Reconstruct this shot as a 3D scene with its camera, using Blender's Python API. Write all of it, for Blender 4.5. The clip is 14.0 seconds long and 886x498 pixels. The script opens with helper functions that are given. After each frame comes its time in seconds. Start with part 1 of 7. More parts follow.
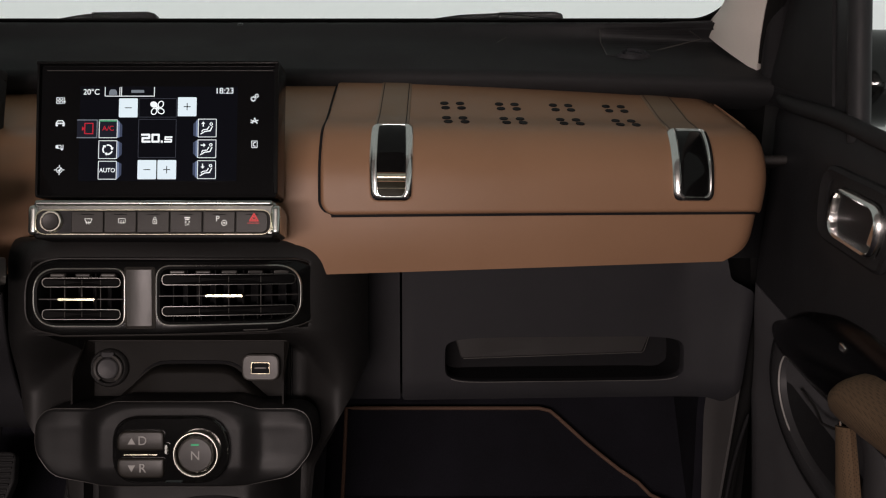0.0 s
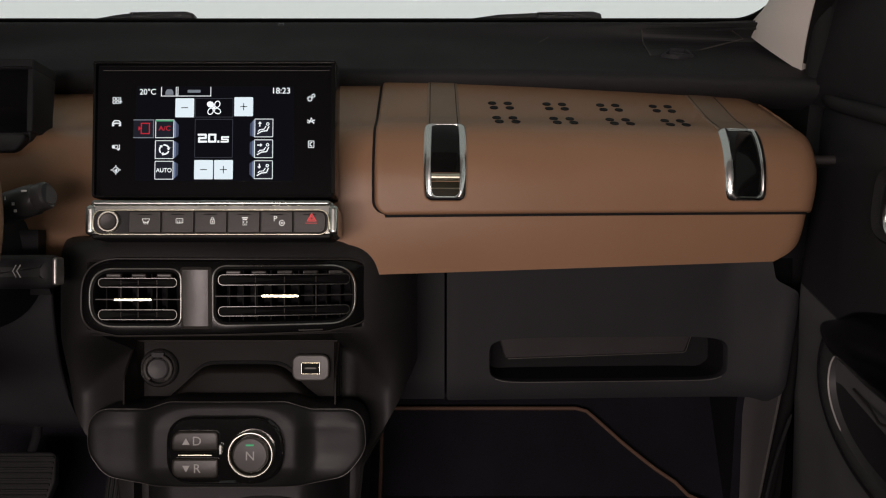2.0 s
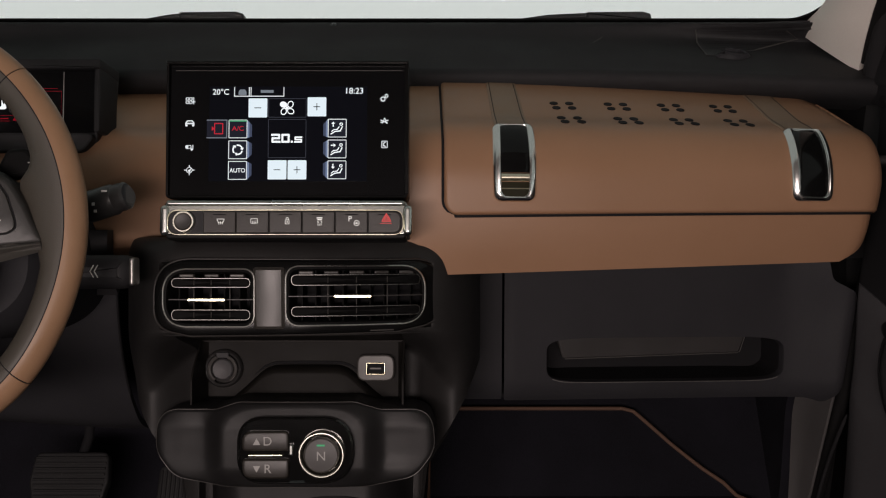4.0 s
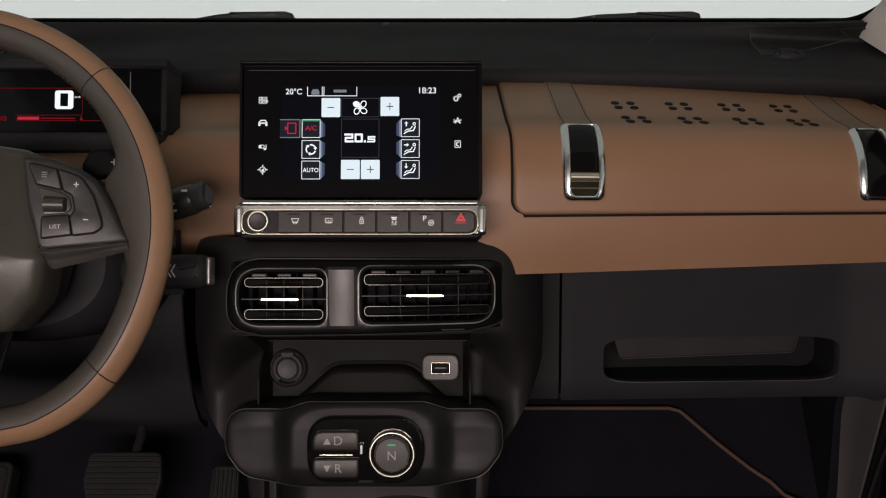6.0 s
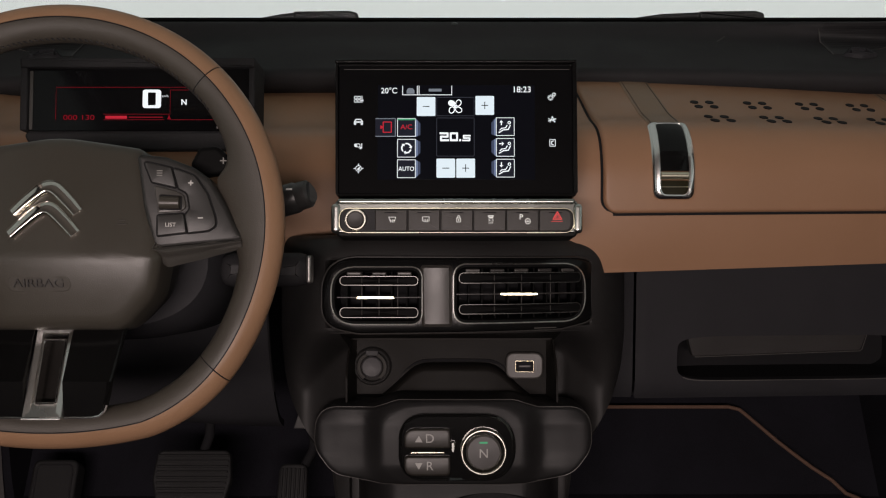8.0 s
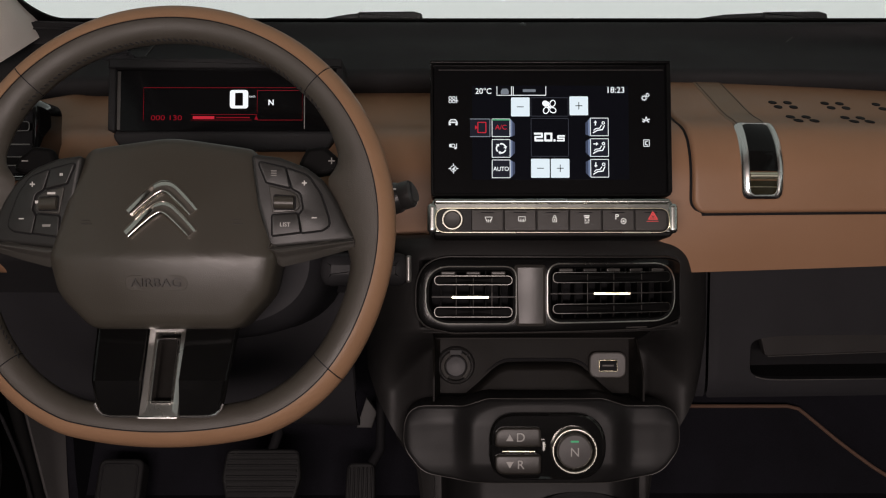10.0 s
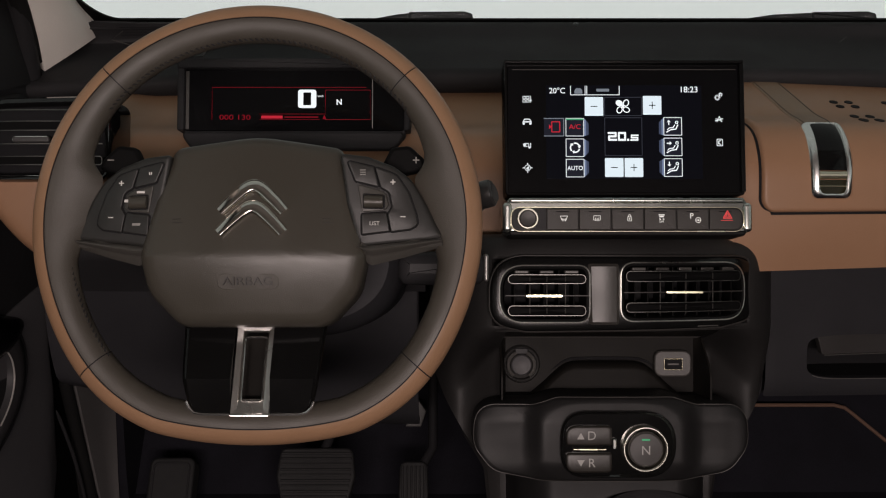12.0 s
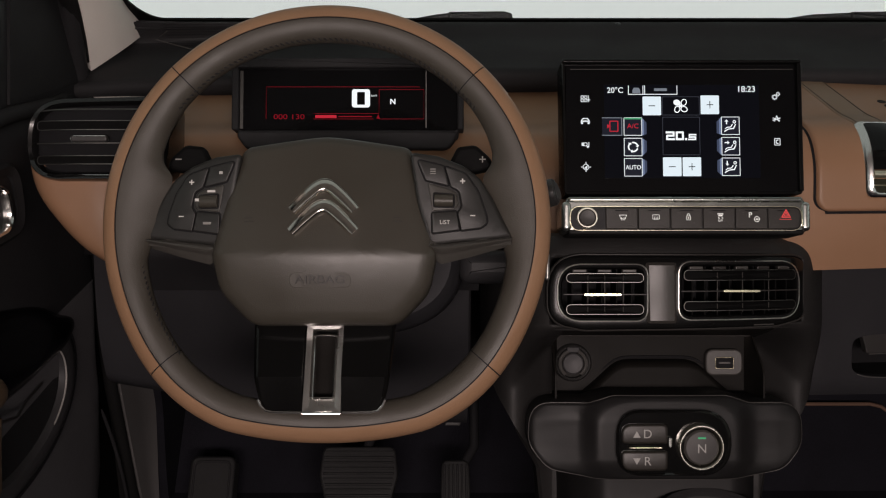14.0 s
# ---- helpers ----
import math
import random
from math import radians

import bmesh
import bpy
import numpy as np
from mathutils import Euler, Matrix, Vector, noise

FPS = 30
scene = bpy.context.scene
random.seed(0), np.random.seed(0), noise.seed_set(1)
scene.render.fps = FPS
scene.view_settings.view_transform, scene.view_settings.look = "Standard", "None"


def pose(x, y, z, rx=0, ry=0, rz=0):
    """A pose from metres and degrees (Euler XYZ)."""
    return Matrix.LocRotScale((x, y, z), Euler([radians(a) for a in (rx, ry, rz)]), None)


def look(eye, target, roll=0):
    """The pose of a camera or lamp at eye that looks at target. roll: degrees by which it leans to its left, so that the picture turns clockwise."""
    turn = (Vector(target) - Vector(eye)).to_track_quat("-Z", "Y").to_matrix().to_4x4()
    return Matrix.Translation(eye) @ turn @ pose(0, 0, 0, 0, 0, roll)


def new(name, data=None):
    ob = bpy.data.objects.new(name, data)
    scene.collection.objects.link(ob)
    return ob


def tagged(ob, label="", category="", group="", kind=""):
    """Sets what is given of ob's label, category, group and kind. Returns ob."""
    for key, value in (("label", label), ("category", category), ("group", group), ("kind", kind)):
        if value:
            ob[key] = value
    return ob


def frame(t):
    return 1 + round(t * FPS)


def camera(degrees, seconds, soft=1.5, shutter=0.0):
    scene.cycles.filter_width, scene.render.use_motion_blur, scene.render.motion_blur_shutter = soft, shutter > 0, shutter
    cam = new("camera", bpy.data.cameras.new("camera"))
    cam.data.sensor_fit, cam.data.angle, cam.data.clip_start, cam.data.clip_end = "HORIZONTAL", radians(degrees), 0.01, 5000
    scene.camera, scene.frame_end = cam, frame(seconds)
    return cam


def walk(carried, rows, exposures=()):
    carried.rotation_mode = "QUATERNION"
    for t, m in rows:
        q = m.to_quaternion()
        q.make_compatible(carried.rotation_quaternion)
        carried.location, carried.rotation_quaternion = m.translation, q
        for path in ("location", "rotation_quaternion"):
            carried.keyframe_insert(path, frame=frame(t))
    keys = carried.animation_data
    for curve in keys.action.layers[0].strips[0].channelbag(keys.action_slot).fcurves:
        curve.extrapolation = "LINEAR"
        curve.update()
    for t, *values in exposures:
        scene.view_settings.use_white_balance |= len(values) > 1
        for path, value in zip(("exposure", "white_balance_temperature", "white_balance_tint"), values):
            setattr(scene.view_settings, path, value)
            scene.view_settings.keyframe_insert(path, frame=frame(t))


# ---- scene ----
# All of the cabin front is laid out in a frame that leans with the dash: x to the right, y up the dash,
# z towards the seats; its origin is the middle of the touchscreen, 0.65 m above the cabin floor.
LEAN = radians(18)
DASH = Matrix(((1, 0, 0, 0), (0, math.sin(LEAN), -math.cos(LEAN), 0), (0, math.cos(LEAN), math.sin(LEAN), 0.65), (0, 0, 0, 1)))
I4 = Matrix.Identity(4)

# ---- camera and walk: a slider, square to the dash ----
cam = camera(48.4, 14.0, soft=1.15)
ROWS = [
    (0.0, 0.2892, -0.1189, 0.9947), (0.5, 0.2773, -0.1189, 0.9943), (1.0, 0.2621, -0.1188, 0.9941), (1.5, 0.2481, -0.1188, 0.9938),
    (2.0, 0.2316, -0.1188, 0.9935), (2.5, 0.2112, -0.1187, 0.9932), (3.0, 0.1920, -0.1187, 0.9931), (3.5, 0.1742, -0.1186, 0.9932),
    (6.0, 0.0834, -0.1190, 0.9935), (6.5, 0.0596, -0.1198, 0.9942), (7.0, 0.0356, -0.1205, 0.9952), (7.5, 0.0120, -0.1206, 0.9963),
    (10.0, -0.1093, -0.1209, 1.0021), (10.5, -0.1284, -0.1209, 1.0032), (11.0, -0.1500, -0.1212, 1.0044), (11.5, -0.1669, -0.1216, 1.0054),
    (12.0, -0.1852, -0.1220, 1.0062), (12.5, -0.2015, -0.1226, 1.0070), (13.0, -0.2142, -0.1229, 1.0078), (13.5, -0.2270, -0.1231, 1.0087),
    (14.0, -0.2454, -0.1231, 1.0099),
]
walk(cam, [(t, Matrix.Translation(DASH @ Vector((x, y, z))) @ DASH.to_3x3().to_4x4()) for t, x, y, z in ROWS])

# ---- light: a white film studio round the car ----
world = bpy.data.worlds.new("studio")
scene.world = world
world.use_nodes = True
bg = world.node_tree.nodes["Background"]
bg.inputs["Color"].default_value = (0.95, 1.0, 0.95, 1)
bg.inputs["Strength"].default_value = 0.25


def softbox(name, eye, target, sx, sy, watts, colour):
    lamp = bpy.data.lights.new(name, "AREA")
    lamp.shape, lamp.size, lamp.size_y, lamp.energy, lamp.color = "RECTANGLE", sx, sy, watts, colour
    ob = new(name, lamp)
    ob.matrix_world = look(eye, target)
    return ob


softbox("softbox_rear", (-0.18, -2.09, 1.005), (-0.10, 0.0, 0.52), 1.15, 0.20, 28.4, (1.0, 0.835, 0.800))
scene.view_settings.exposure = 0.0


# ---- materials ----
def material(name, colour, rough=0.5, metal=0.0, grain=0.0, size=900.0, vary=0.12, blotch=14.0, coat=0.0, glow=None, strength=1.0, spec=0.5, rvary=0.08, sheen=0.0):
    m = bpy.data.materials.new(name)
    m.use_nodes = True
    nt = m.node_tree
    p = nt.nodes["Principled BSDF"]
    p.inputs["Roughness"].default_value, p.inputs["Metallic"].default_value = rough, metal
    p.inputs["Base Color"].default_value = (*colour, 1)
    p.inputs["Coat Weight"].default_value, p.inputs["Specular IOR Level"].default_value = coat, spec
    p.inputs["Coat Roughness"].default_value = 0.04
    p.inputs["Sheen Weight"].default_value = sheen
    if glow:
        p.inputs["Emission Color"].default_value = (*glow, 1)
        p.inputs["Emission Strength"].default_value = strength
        p.inputs["Specular IOR Level"].default_value = 0.06
        return m
    co = nt.nodes.new("ShaderNodeTexCoord")
    big = nt.nodes.new("ShaderNodeTexNoise")
    big.inputs["Scale"].default_value, big.inputs["Detail"].default_value = blotch, 4
    nt.links.new(co.outputs["Object"], big.inputs["Vector"])
    fine = nt.nodes.new("ShaderNodeTexNoise")
    fine.inputs["Scale"].default_value, fine.inputs["Detail"].default_value = size, 2
    nt.links.new(co.outputs["Object"], fine.inputs["Vector"])
    mixn = nt.nodes.new("ShaderNodeMath")
    mixn.operation = "ADD"
    nt.links.new(big.outputs["Fac"], mixn.inputs[0])
    nt.links.new(fine.outputs["Fac"], mixn.inputs[1])
    ramp = nt.nodes.new("ShaderNodeMapRange")
    ramp.inputs["From Min"].default_value, ramp.inputs["From Max"].default_value = 0.6, 1.4
    ramp.inputs["To Min"].default_value, ramp.inputs["To Max"].default_value = 1 - vary, 1 + vary
    nt.links.new(mixn.outputs[0], ramp.inputs["Value"])
    mul = nt.nodes.new("ShaderNodeVectorMath")
    mul.operation = "SCALE"
    mul.inputs[0].default_value = colour
    nt.links.new(ramp.outputs["Result"], mul.inputs["Scale"])
    nt.links.new(mul.outputs[0], p.inputs["Base Color"])
    rr = nt.nodes.new("ShaderNodeMapRange")
    rr.inputs["From Min"].default_value, rr.inputs["From Max"].default_value = 0.3, 0.7
    rr.inputs["To Min"].default_value, rr.inputs["To Max"].default_value = max(0.02, rough - rvary), min(1, rough + rvary)
    nt.links.new(big.outputs["Fac"], rr.inputs["Value"])
    nt.links.new(rr.outputs["Result"], p.inputs["Roughness"])
    if grain:
        bump = nt.nodes.new("ShaderNodeBump")
        bump.inputs["Strength"].default_value, bump.inputs["Distance"].default_value = grain, 0.0006
        nt.links.new(fine.outputs["Fac"], bump.inputs["Height"])
        nt.links.new(bump.outputs["Normal"], p.inputs["Normal"])
    return m


SOFT_BLACK = material("soft_black_plastic", (0.0205, 0.0202, 0.0212), 0.66, grain=0.6, size=900, vary=0.22, spec=0.18)
GLOVE_BLACK = material("charcoal_glovebox_plastic", (0.0290, 0.0288, 0.0315), 0.50, grain=0.35, size=1200, vary=0.14, spec=0.08)
FLAP_GREY = material("charcoal_flap_plastic", (0.040, 0.038, 0.037), 0.45, grain=0.25, size=1200, vary=0.12)
HARD_BLACK = material("hard_black_plastic", (0.0235, 0.0232, 0.0245), 0.50, grain=0.3, size=1100, vary=0.15, spec=0.18)
# Black of joints; also paints shade in recesses and at the dash ends.
PIT = material("black_joint_and_shade", (0.0095, 0.0094, 0.0105), 0.8, vary=0.2, spec=0.2)
BROWN = material("brown_soft_pad", (0.284, 0.160, 0.092), 0.43, grain=0.22, size=1600, vary=0.07, blotch=8, spec=0.34)
STRAP = material("brown_strap_leather", (0.215, 0.145, 0.092), 0.55, grain=0.3, size=1300, vary=0.08)
WHEEL_BROWN = material("brown_wheel_leather", (0.262, 0.155, 0.089), 0.40, grain=0.3, size=1200, vary=0.08, blotch=20, spec=0.28)
WHEEL_GREY = material("grey_wheel_leather", (0.0500, 0.0436, 0.0345), 0.52, grain=0.35, size=1100, vary=0.12, blotch=20)
HUB_GREY = material("grey_hub_plastic", (0.0490, 0.0445, 0.0355), 0.37, grain=0.25, size=1500, vary=0.08)
POD_GREY = material("dark_button_plastic", (0.028, 0.0255, 0.0238), 0.45, grain=0.2, size=1500)
MASK_BLACK = material("gloss_black_vent_mask", (0.005, 0.005, 0.005), 0.20, vary=0.1, rvary=0.05, spec=0.22)
SURROUND = material("satin_black_surround", (0.007, 0.007, 0.007), 0.42, vary=0.1, rvary=0.04, spec=0.12)
PIANO = material("gloss_black", (0.006, 0.006, 0.006), 0.07, coat=0.5, vary=0.1, rvary=0.02)
GLASS_BLACK = material("black_screen_glass", (0.004, 0.004, 0.0045), 0.10, vary=0.1, rvary=0.02, spec=0.25)
CHROME = material("polished_chrome", (0.80, 0.79, 0.77), 0.10, 1.0, vary=0.04, rvary=0.05)
SATIN = material("satin_metal", (0.40, 0.42, 0.395), 0.28, 1.0, vary=0.06, rvary=0.06, grain=0.05)
BAR_METAL = material("satin_dark_chrome", (0.36, 0.375, 0.355), 0.24, 1.0, vary=0.06, rvary=0.05)
DARK_METAL = material("dark_satin_strip", (0.30, 0.29, 0.275), 0.33, 0.8, grain=0.1)
GREY_PAINT = material("grey_satin_divider", (0.058, 0.055, 0.051), 0.42, 0.1, grain=0.15)
BEIGE = material("light_pillar_trim", (0.78, 0.73, 0.67), 0.75, grain=0.5, size=700, vary=0.06)
CARPET = material("black_carpet", (0.0108, 0.0106, 0.0142), 0.95, grain=0.9, size=500, vary=0.4, spec=0.12)
PIPING = material("brown_piping", (0.125, 0.070, 0.045), 0.8, grain=0.5, size=600)
RUBBER = material("black_rubber", (0.0065, 0.0065, 0.0068), 0.7, grain=0.3, size=500)
FABRIC = material("brown_armrest_fabric", (0.128, 0.080, 0.043), 0.85, grain=0.5, size=420, vary=0.15)
RIM_GREY = material("charcoal_pocket_plastic", (0.050, 0.049, 0.051), 0.5, grain=0.3, size=1000, vary=0.12, spec=0.3)
KICK_GREY = material("grey_kick_plastic", (0.105, 0.101, 0.099), 0.55, grain=0.35, size=1000, vary=0.12, spec=0.2)
DOOR_GREY = material("dark_grey_door_plastic", (0.115, 0.113, 0.118), 0.55, grain=0.35, size=1000, vary=0.12, spec=0.25)
KEY_DARK = material("warm_black_key_plastic", (0.0215, 0.0190, 0.0160), 0.38, grain=0.2, size=1500, vary=0.1, spec=0.4)
KEY_GREY = material("light_grey_print", (0.36, 0.355, 0.34), 0.6, vary=0.03)
WHITE_PRINT = material("white_print", (0.62, 0.61, 0.58), 0.6, vary=0.03)
GREY_PRINT = material("grey_print", (0.22, 0.215, 0.20), 0.6, vary=0.03)
GLOW_WHITE = material("lit_white", (0.02, 0.02, 0.02), 0.4, glow=(0.93, 0.97, 1.0), strength=1.0)
GLOW_ICON = material("lit_icon_white", (0.02, 0.02, 0.02), 0.4, glow=(0.93, 0.97, 1.0), strength=0.82)
SLIDER_METAL = material("polished_slider", (0.54, 0.53, 0.38), 0.22, 1.0, vary=0.04, rvary=0.03)
GLOW_PALE = material("lit_button_face", (0.02, 0.02, 0.02), 0.4, glow=(0.82, 0.93, 1.0), strength=0.92)
GLOW_GREY = material("lit_grey_line", (0.02, 0.02, 0.02), 0.4, glow=(0.40, 0.45, 0.53), strength=0.42)
GLOW_DIM = material("lit_dim_line", (0.01, 0.01, 0.01), 0.4, glow=(0.10, 0.11, 0.15), strength=0.35)
GLOW_NAVY = material("lit_navy_face", (0.006, 0.006, 0.008), 0.4, glow=(0.05, 0.06, 0.11), strength=0.14)
GLOW_BLUE = material("lit_slate_face", (0.01, 0.01, 0.012), 0.4, glow=(0.20, 0.26, 0.42), strength=0.75)
GLOW_SLATE = material("lit_dim_slate", (0.01, 0.01, 0.012), 0.4, glow=(0.10, 0.13, 0.23), strength=0.45)
GLOW_RED = material("lit_red", (0.02, 0.003, 0.003), 0.4, glow=(0.85, 0.03, 0.06), strength=0.58)
GLOW_HAZARD = material("lit_hazard_red", (0.03, 0.006, 0.006), 0.4, glow=(0.95, 0.09, 0.09), strength=0.85)
GLOW_DEEP = material("lit_deep_red", (0.02, 0.003, 0.003), 0.4, glow=(0.55, 0.004, 0.025), strength=0.34)
GLOW_GREEN = material("lit_green", (0.003, 0.02, 0.01), 0.4, glow=(0.10, 0.55, 0.25), strength=0.6)
GLOW_DARK = material("lit_black_background", (0.003, 0.003, 0.004), 0.15, glow=(0.09, 0.10, 0.16), strength=0.022)
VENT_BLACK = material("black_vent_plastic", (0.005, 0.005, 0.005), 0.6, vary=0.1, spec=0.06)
PALE = material("pale_bright_metal", (0.66, 0.62, 0.45), 0.25, 1.0, vary=0.04, rvary=0.04)
BRUSHED = material("brushed_silver", (0.86, 0.85, 0.83), 0.20, 1.0, vary=0.06, grain=0.06, size=700)
KNOB_CHROME = material("bright_knob_chrome", (0.80, 0.79, 0.69), 0.27, 1.0, vary=0.04, rvary=0.03)
RING_PALE = material("pale_chrome_ring", (0.94, 0.90, 0.70), 0.27, 1.0, vary=0.04)
# White print with a weak glow of its own.
KEY_PRINT = material("glowing_key_print", (0.6, 0.6, 0.58), 0.5, glow=(0.95, 0.94, 0.90), strength=0.42)
CHEVRON = material("dark_polished_chrome", (0.74, 0.70, 0.64), 0.12, 1.0, vary=0.04, rvary=0.04)
VENT_RING = material("thin_grey_chrome", (0.94, 0.92, 0.86), 0.34, 1.0, vary=0.1)
SLAT_EDGE = material("dull_grey_slat_edge", (0.20, 0.196, 0.185), 0.42, 1.0, vary=0.1)
POD_BLACK = material("satin_black_console_plastic", (0.0128, 0.0125, 0.0126), 0.46, grain=0.22, size=1300, vary=0.15, spec=0.22)
STACK_BLACK = material("grained_black_stack_plastic", (0.0200, 0.0192, 0.0188), 0.50, grain=0.3, size=1200, vary=0.15, spec=0.20)
# Paler copy of the spoke plastic; paints facets that catch the light.
SPOKE_LIT = material("lit_spoke_facet", (0.050, 0.0470, 0.0415), 0.36, grain=0.2, size=1500, vary=0.10)
SPOKE_BLACK = material("satin_black_spoke", (0.0180, 0.0176, 0.0160), 0.43, grain=0.25, size=1500, vary=0.12)
STALK_BLACK = material("satin_black_stalk", (0.026, 0.0255, 0.025), 0.34, grain=0.2, size=1300, vary=0.15, spec=0.5)
PALE_GREY = material("pale_grey_plate", (0.065, 0.064, 0.062), 0.6, grain=0.2, vary=0.12)
# Black plastic coloured darker, for shade inside the cubby and the wheel slot.
RECESS_SHADE = material("shaded_recess_black", (0.0118, 0.0108, 0.0097), 0.52, grain=0.25, size=1200, vary=0.15, spec=0.08)
CATCH_METAL = material("pale_brass_catch", (0.90, 0.84, 0.66), 0.30, 1.0, vary=0.04, rvary=0.03)
DIVIDER_GREY = material("grey_satin_plastic", (0.043, 0.040, 0.036), 0.36, grain=0.12, size=1300, vary=0.08)
ARC_GLINT = material("pocket_fold_glint", (0.55, 0.53, 0.50), 0.35, 0.3, vary=0.04)
END_SILVER = material("satin_silver_end", (0.66, 0.68, 0.64), 0.30, 1.0, vary=0.05, grain=0.05)
BUCKLE_BLACK = material("gloss_black_insert", (0.005, 0.005, 0.005), 0.13, vary=0.1, rvary=0.02, spec=0.22)
GOLD_DARK = material("dark_brass_recess", (0.020, 0.018, 0.009), 0.16, 0.0, vary=0.2, spec=0.35)
SLOT_METAL = material("dark_satin_metal", (0.78, 0.77, 0.74), 0.26, 1.0, vary=0.08, grain=0.05)
BELT_RUBBER = material("dark_seal_rubber", (0.007, 0.007, 0.007), 0.8, grain=0.3, size=500, spec=0.2)
GRILLE_GREY = material("charcoal_grille_plastic", (0.019, 0.0188, 0.0195), 0.55, grain=0.3, size=1000, vary=0.12, spec=0.3)
FRIT = material("black_glass_print", (0.004, 0.004, 0.004), 0.55, vary=0.1, spec=0.10)
GLOSS_SWITCH = material("gloss_black_switch_panel", (0.004, 0.004, 0.0045), 0.22, vary=0.1, rvary=0.03, spec=0.14)
WING_BLACK = material("gloss_black_wing", (0.004, 0.004, 0.004), 0.12, vary=0.1, rvary=0.02, spec=0.30)
BACKDROP = material("glowing_studio_wall", (0.5, 0.5, 0.5), 0.8, glow=(0.97, 1.0, 0.975), strength=0.49)
STUDIO = material("white_studio_floor", (0.72, 0.73, 0.72), 0.6, vary=0.04, blotch=1.0, size=60)
ROOF_CLOTH = material("light_grey_headlining", (0.38, 0.365, 0.345), 0.9, grain=0.5, size=600)

# rows of small pits give the armrest cloth its open weave
_nt = FABRIC.node_tree
_pr = _nt.nodes["Principled BSDF"]
_co = _nt.nodes.new("ShaderNodeTexCoord")
_vo = _nt.nodes.new("ShaderNodeTexVoronoi")
_vo.inputs["Scale"].default_value, _vo.inputs["Randomness"].default_value = 380, 0.15
_ra = _nt.nodes.new("ShaderNodeMapRange")
_ra.inputs["From Min"].default_value, _ra.inputs["From Max"].default_value = 0.15, 0.45
_ra.inputs["To Min"].default_value, _ra.inputs["To Max"].default_value = 0.45, 1.1
_mu = _nt.nodes.new("ShaderNodeVectorMath")
_mu.operation = "SCALE"
_nt.links.new(_co.outputs["Object"], _vo.inputs["Vector"])
_nt.links.new(_vo.outputs["Distance"], _ra.inputs["Value"])
_nt.links.new(_pr.inputs["Base Color"].links[0].from_socket, _mu.inputs[0])
_nt.links.new(_ra.outputs["Result"], _mu.inputs["Scale"])
_nt.links.new(_mu.outputs[0], _pr.inputs["Base Color"])

PANE = bpy.data.materials.new("clear_glass")
PANE.use_nodes = True
_p = PANE.node_tree.nodes["Principled BSDF"]
_p.inputs["Transmission Weight"].default_value, _p.inputs["Roughness"].default_value, _p.inputs["IOR"].default_value = 1.0, 0.0, 1.05
_p.inputs["Base Color"].default_value = (0.96, 0.98, 0.97, 1)


# ---- mesh helpers ----
def offset(pts, d):
    """A closed outline drawn in by d (counter-clockwise outlines shrink)."""
    out, n = [], len(pts)
    for i in range(n):
        p, a, b = Vector(pts[i]), Vector(pts[i - 1]), Vector(pts[(i + 1) % n])
        e, f = (p - a), (b - p)
        if e.length < 1e-9 or f.length < 1e-9:
            e = f = b - a
        e, f = e.normalized(), f.normalized()
        k = Vector((-e.y - f.y, e.x + f.x))
        k = k.normalized() if k.length > 1e-6 else Vector((-e.y, e.x))
        c = max(0.5, k.dot(Vector((-e.y, e.x))))
        out.append(tuple(p + k * (d / c)))
    return out


def rounded(corners, seg=6):
    """A closed outline from corners (x, y, radius), counter-clockwise."""
    out, n = [], len(corners)
    for i in range(n):
        p = Vector(corners[i][:2])
        a, b = Vector(corners[i - 1][:2]), Vector(corners[(i + 1) % n][:2])
        r = corners[i][2]
        if r <= 0:
            out.append(tuple(p))
            continue
        u, v = (a - p), (b - p)
        la, lb = u.length, v.length
        u, v = u.normalized(), v.normalized()
        ang = max(0.02, u.angle(v))
        t = min(r / math.tan(ang / 2), la * 0.49, lb * 0.49)
        s, e = p + u * t, p + v * t
        for k in range(seg + 1):
            w = k / seg
            out.append(tuple((1 - w) ** 2 * s + 2 * w * (1 - w) * p.lerp((s + e) / 2, 0.12) + w * w * e))
    return out


def rrect(cx, cy, w, h, r, seg=6):
    x, y = w / 2, h / 2
    return rounded([(cx - x, cy - y, r), (cx + x, cy - y, r), (cx + x, cy + y, r), (cx - x, cy + y, r)], seg)


def disc(cx, cy, r, n=32, ry=None):
    ry = r if ry is None else ry
    return [(cx + r * math.cos(2 * math.pi * k / n), cy + ry * math.sin(2 * math.pi * k / n)) for k in range(n)]


def loft(rings, closed=True, cap0=True, cap1=True, wrap=False):
    bm = bmesh.new()
    vs = [[bm.verts.new(p) for p in ring] for ring in rings]
    n = len(vs[0])
    pairs = list(zip(vs, vs[1:])) + ([(vs[-1], vs[0])] if wrap else [])
    for r0, r1 in pairs:
        for i in range(n if closed else n - 1):
            j = (i + 1) % n
            bm.faces.new((r0[i], r0[j], r1[j], r1[i]))
    if closed and not wrap:
        if cap0:
            bm.faces.new(vs[0][::-1])
        if cap1:
            bm.faces.new(vs[-1])
    return bm


def slab(outline, z0, z1, bev=0.001, seg=3):
    """A plate from z0 to z1 with a rounded front edge."""
    rings = [[(x, y, z0) for x, y in outline], [(x, y, z1 - bev) for x, y in outline]]
    for k in range(1, seg + 1):
        a = math.pi / 2 * k / seg
        o = offset(outline, bev * (1 - math.cos(a)))
        rings.append([(x, y, z1 - bev + bev * math.sin(a)) for x, y in o])
    return loft(rings)


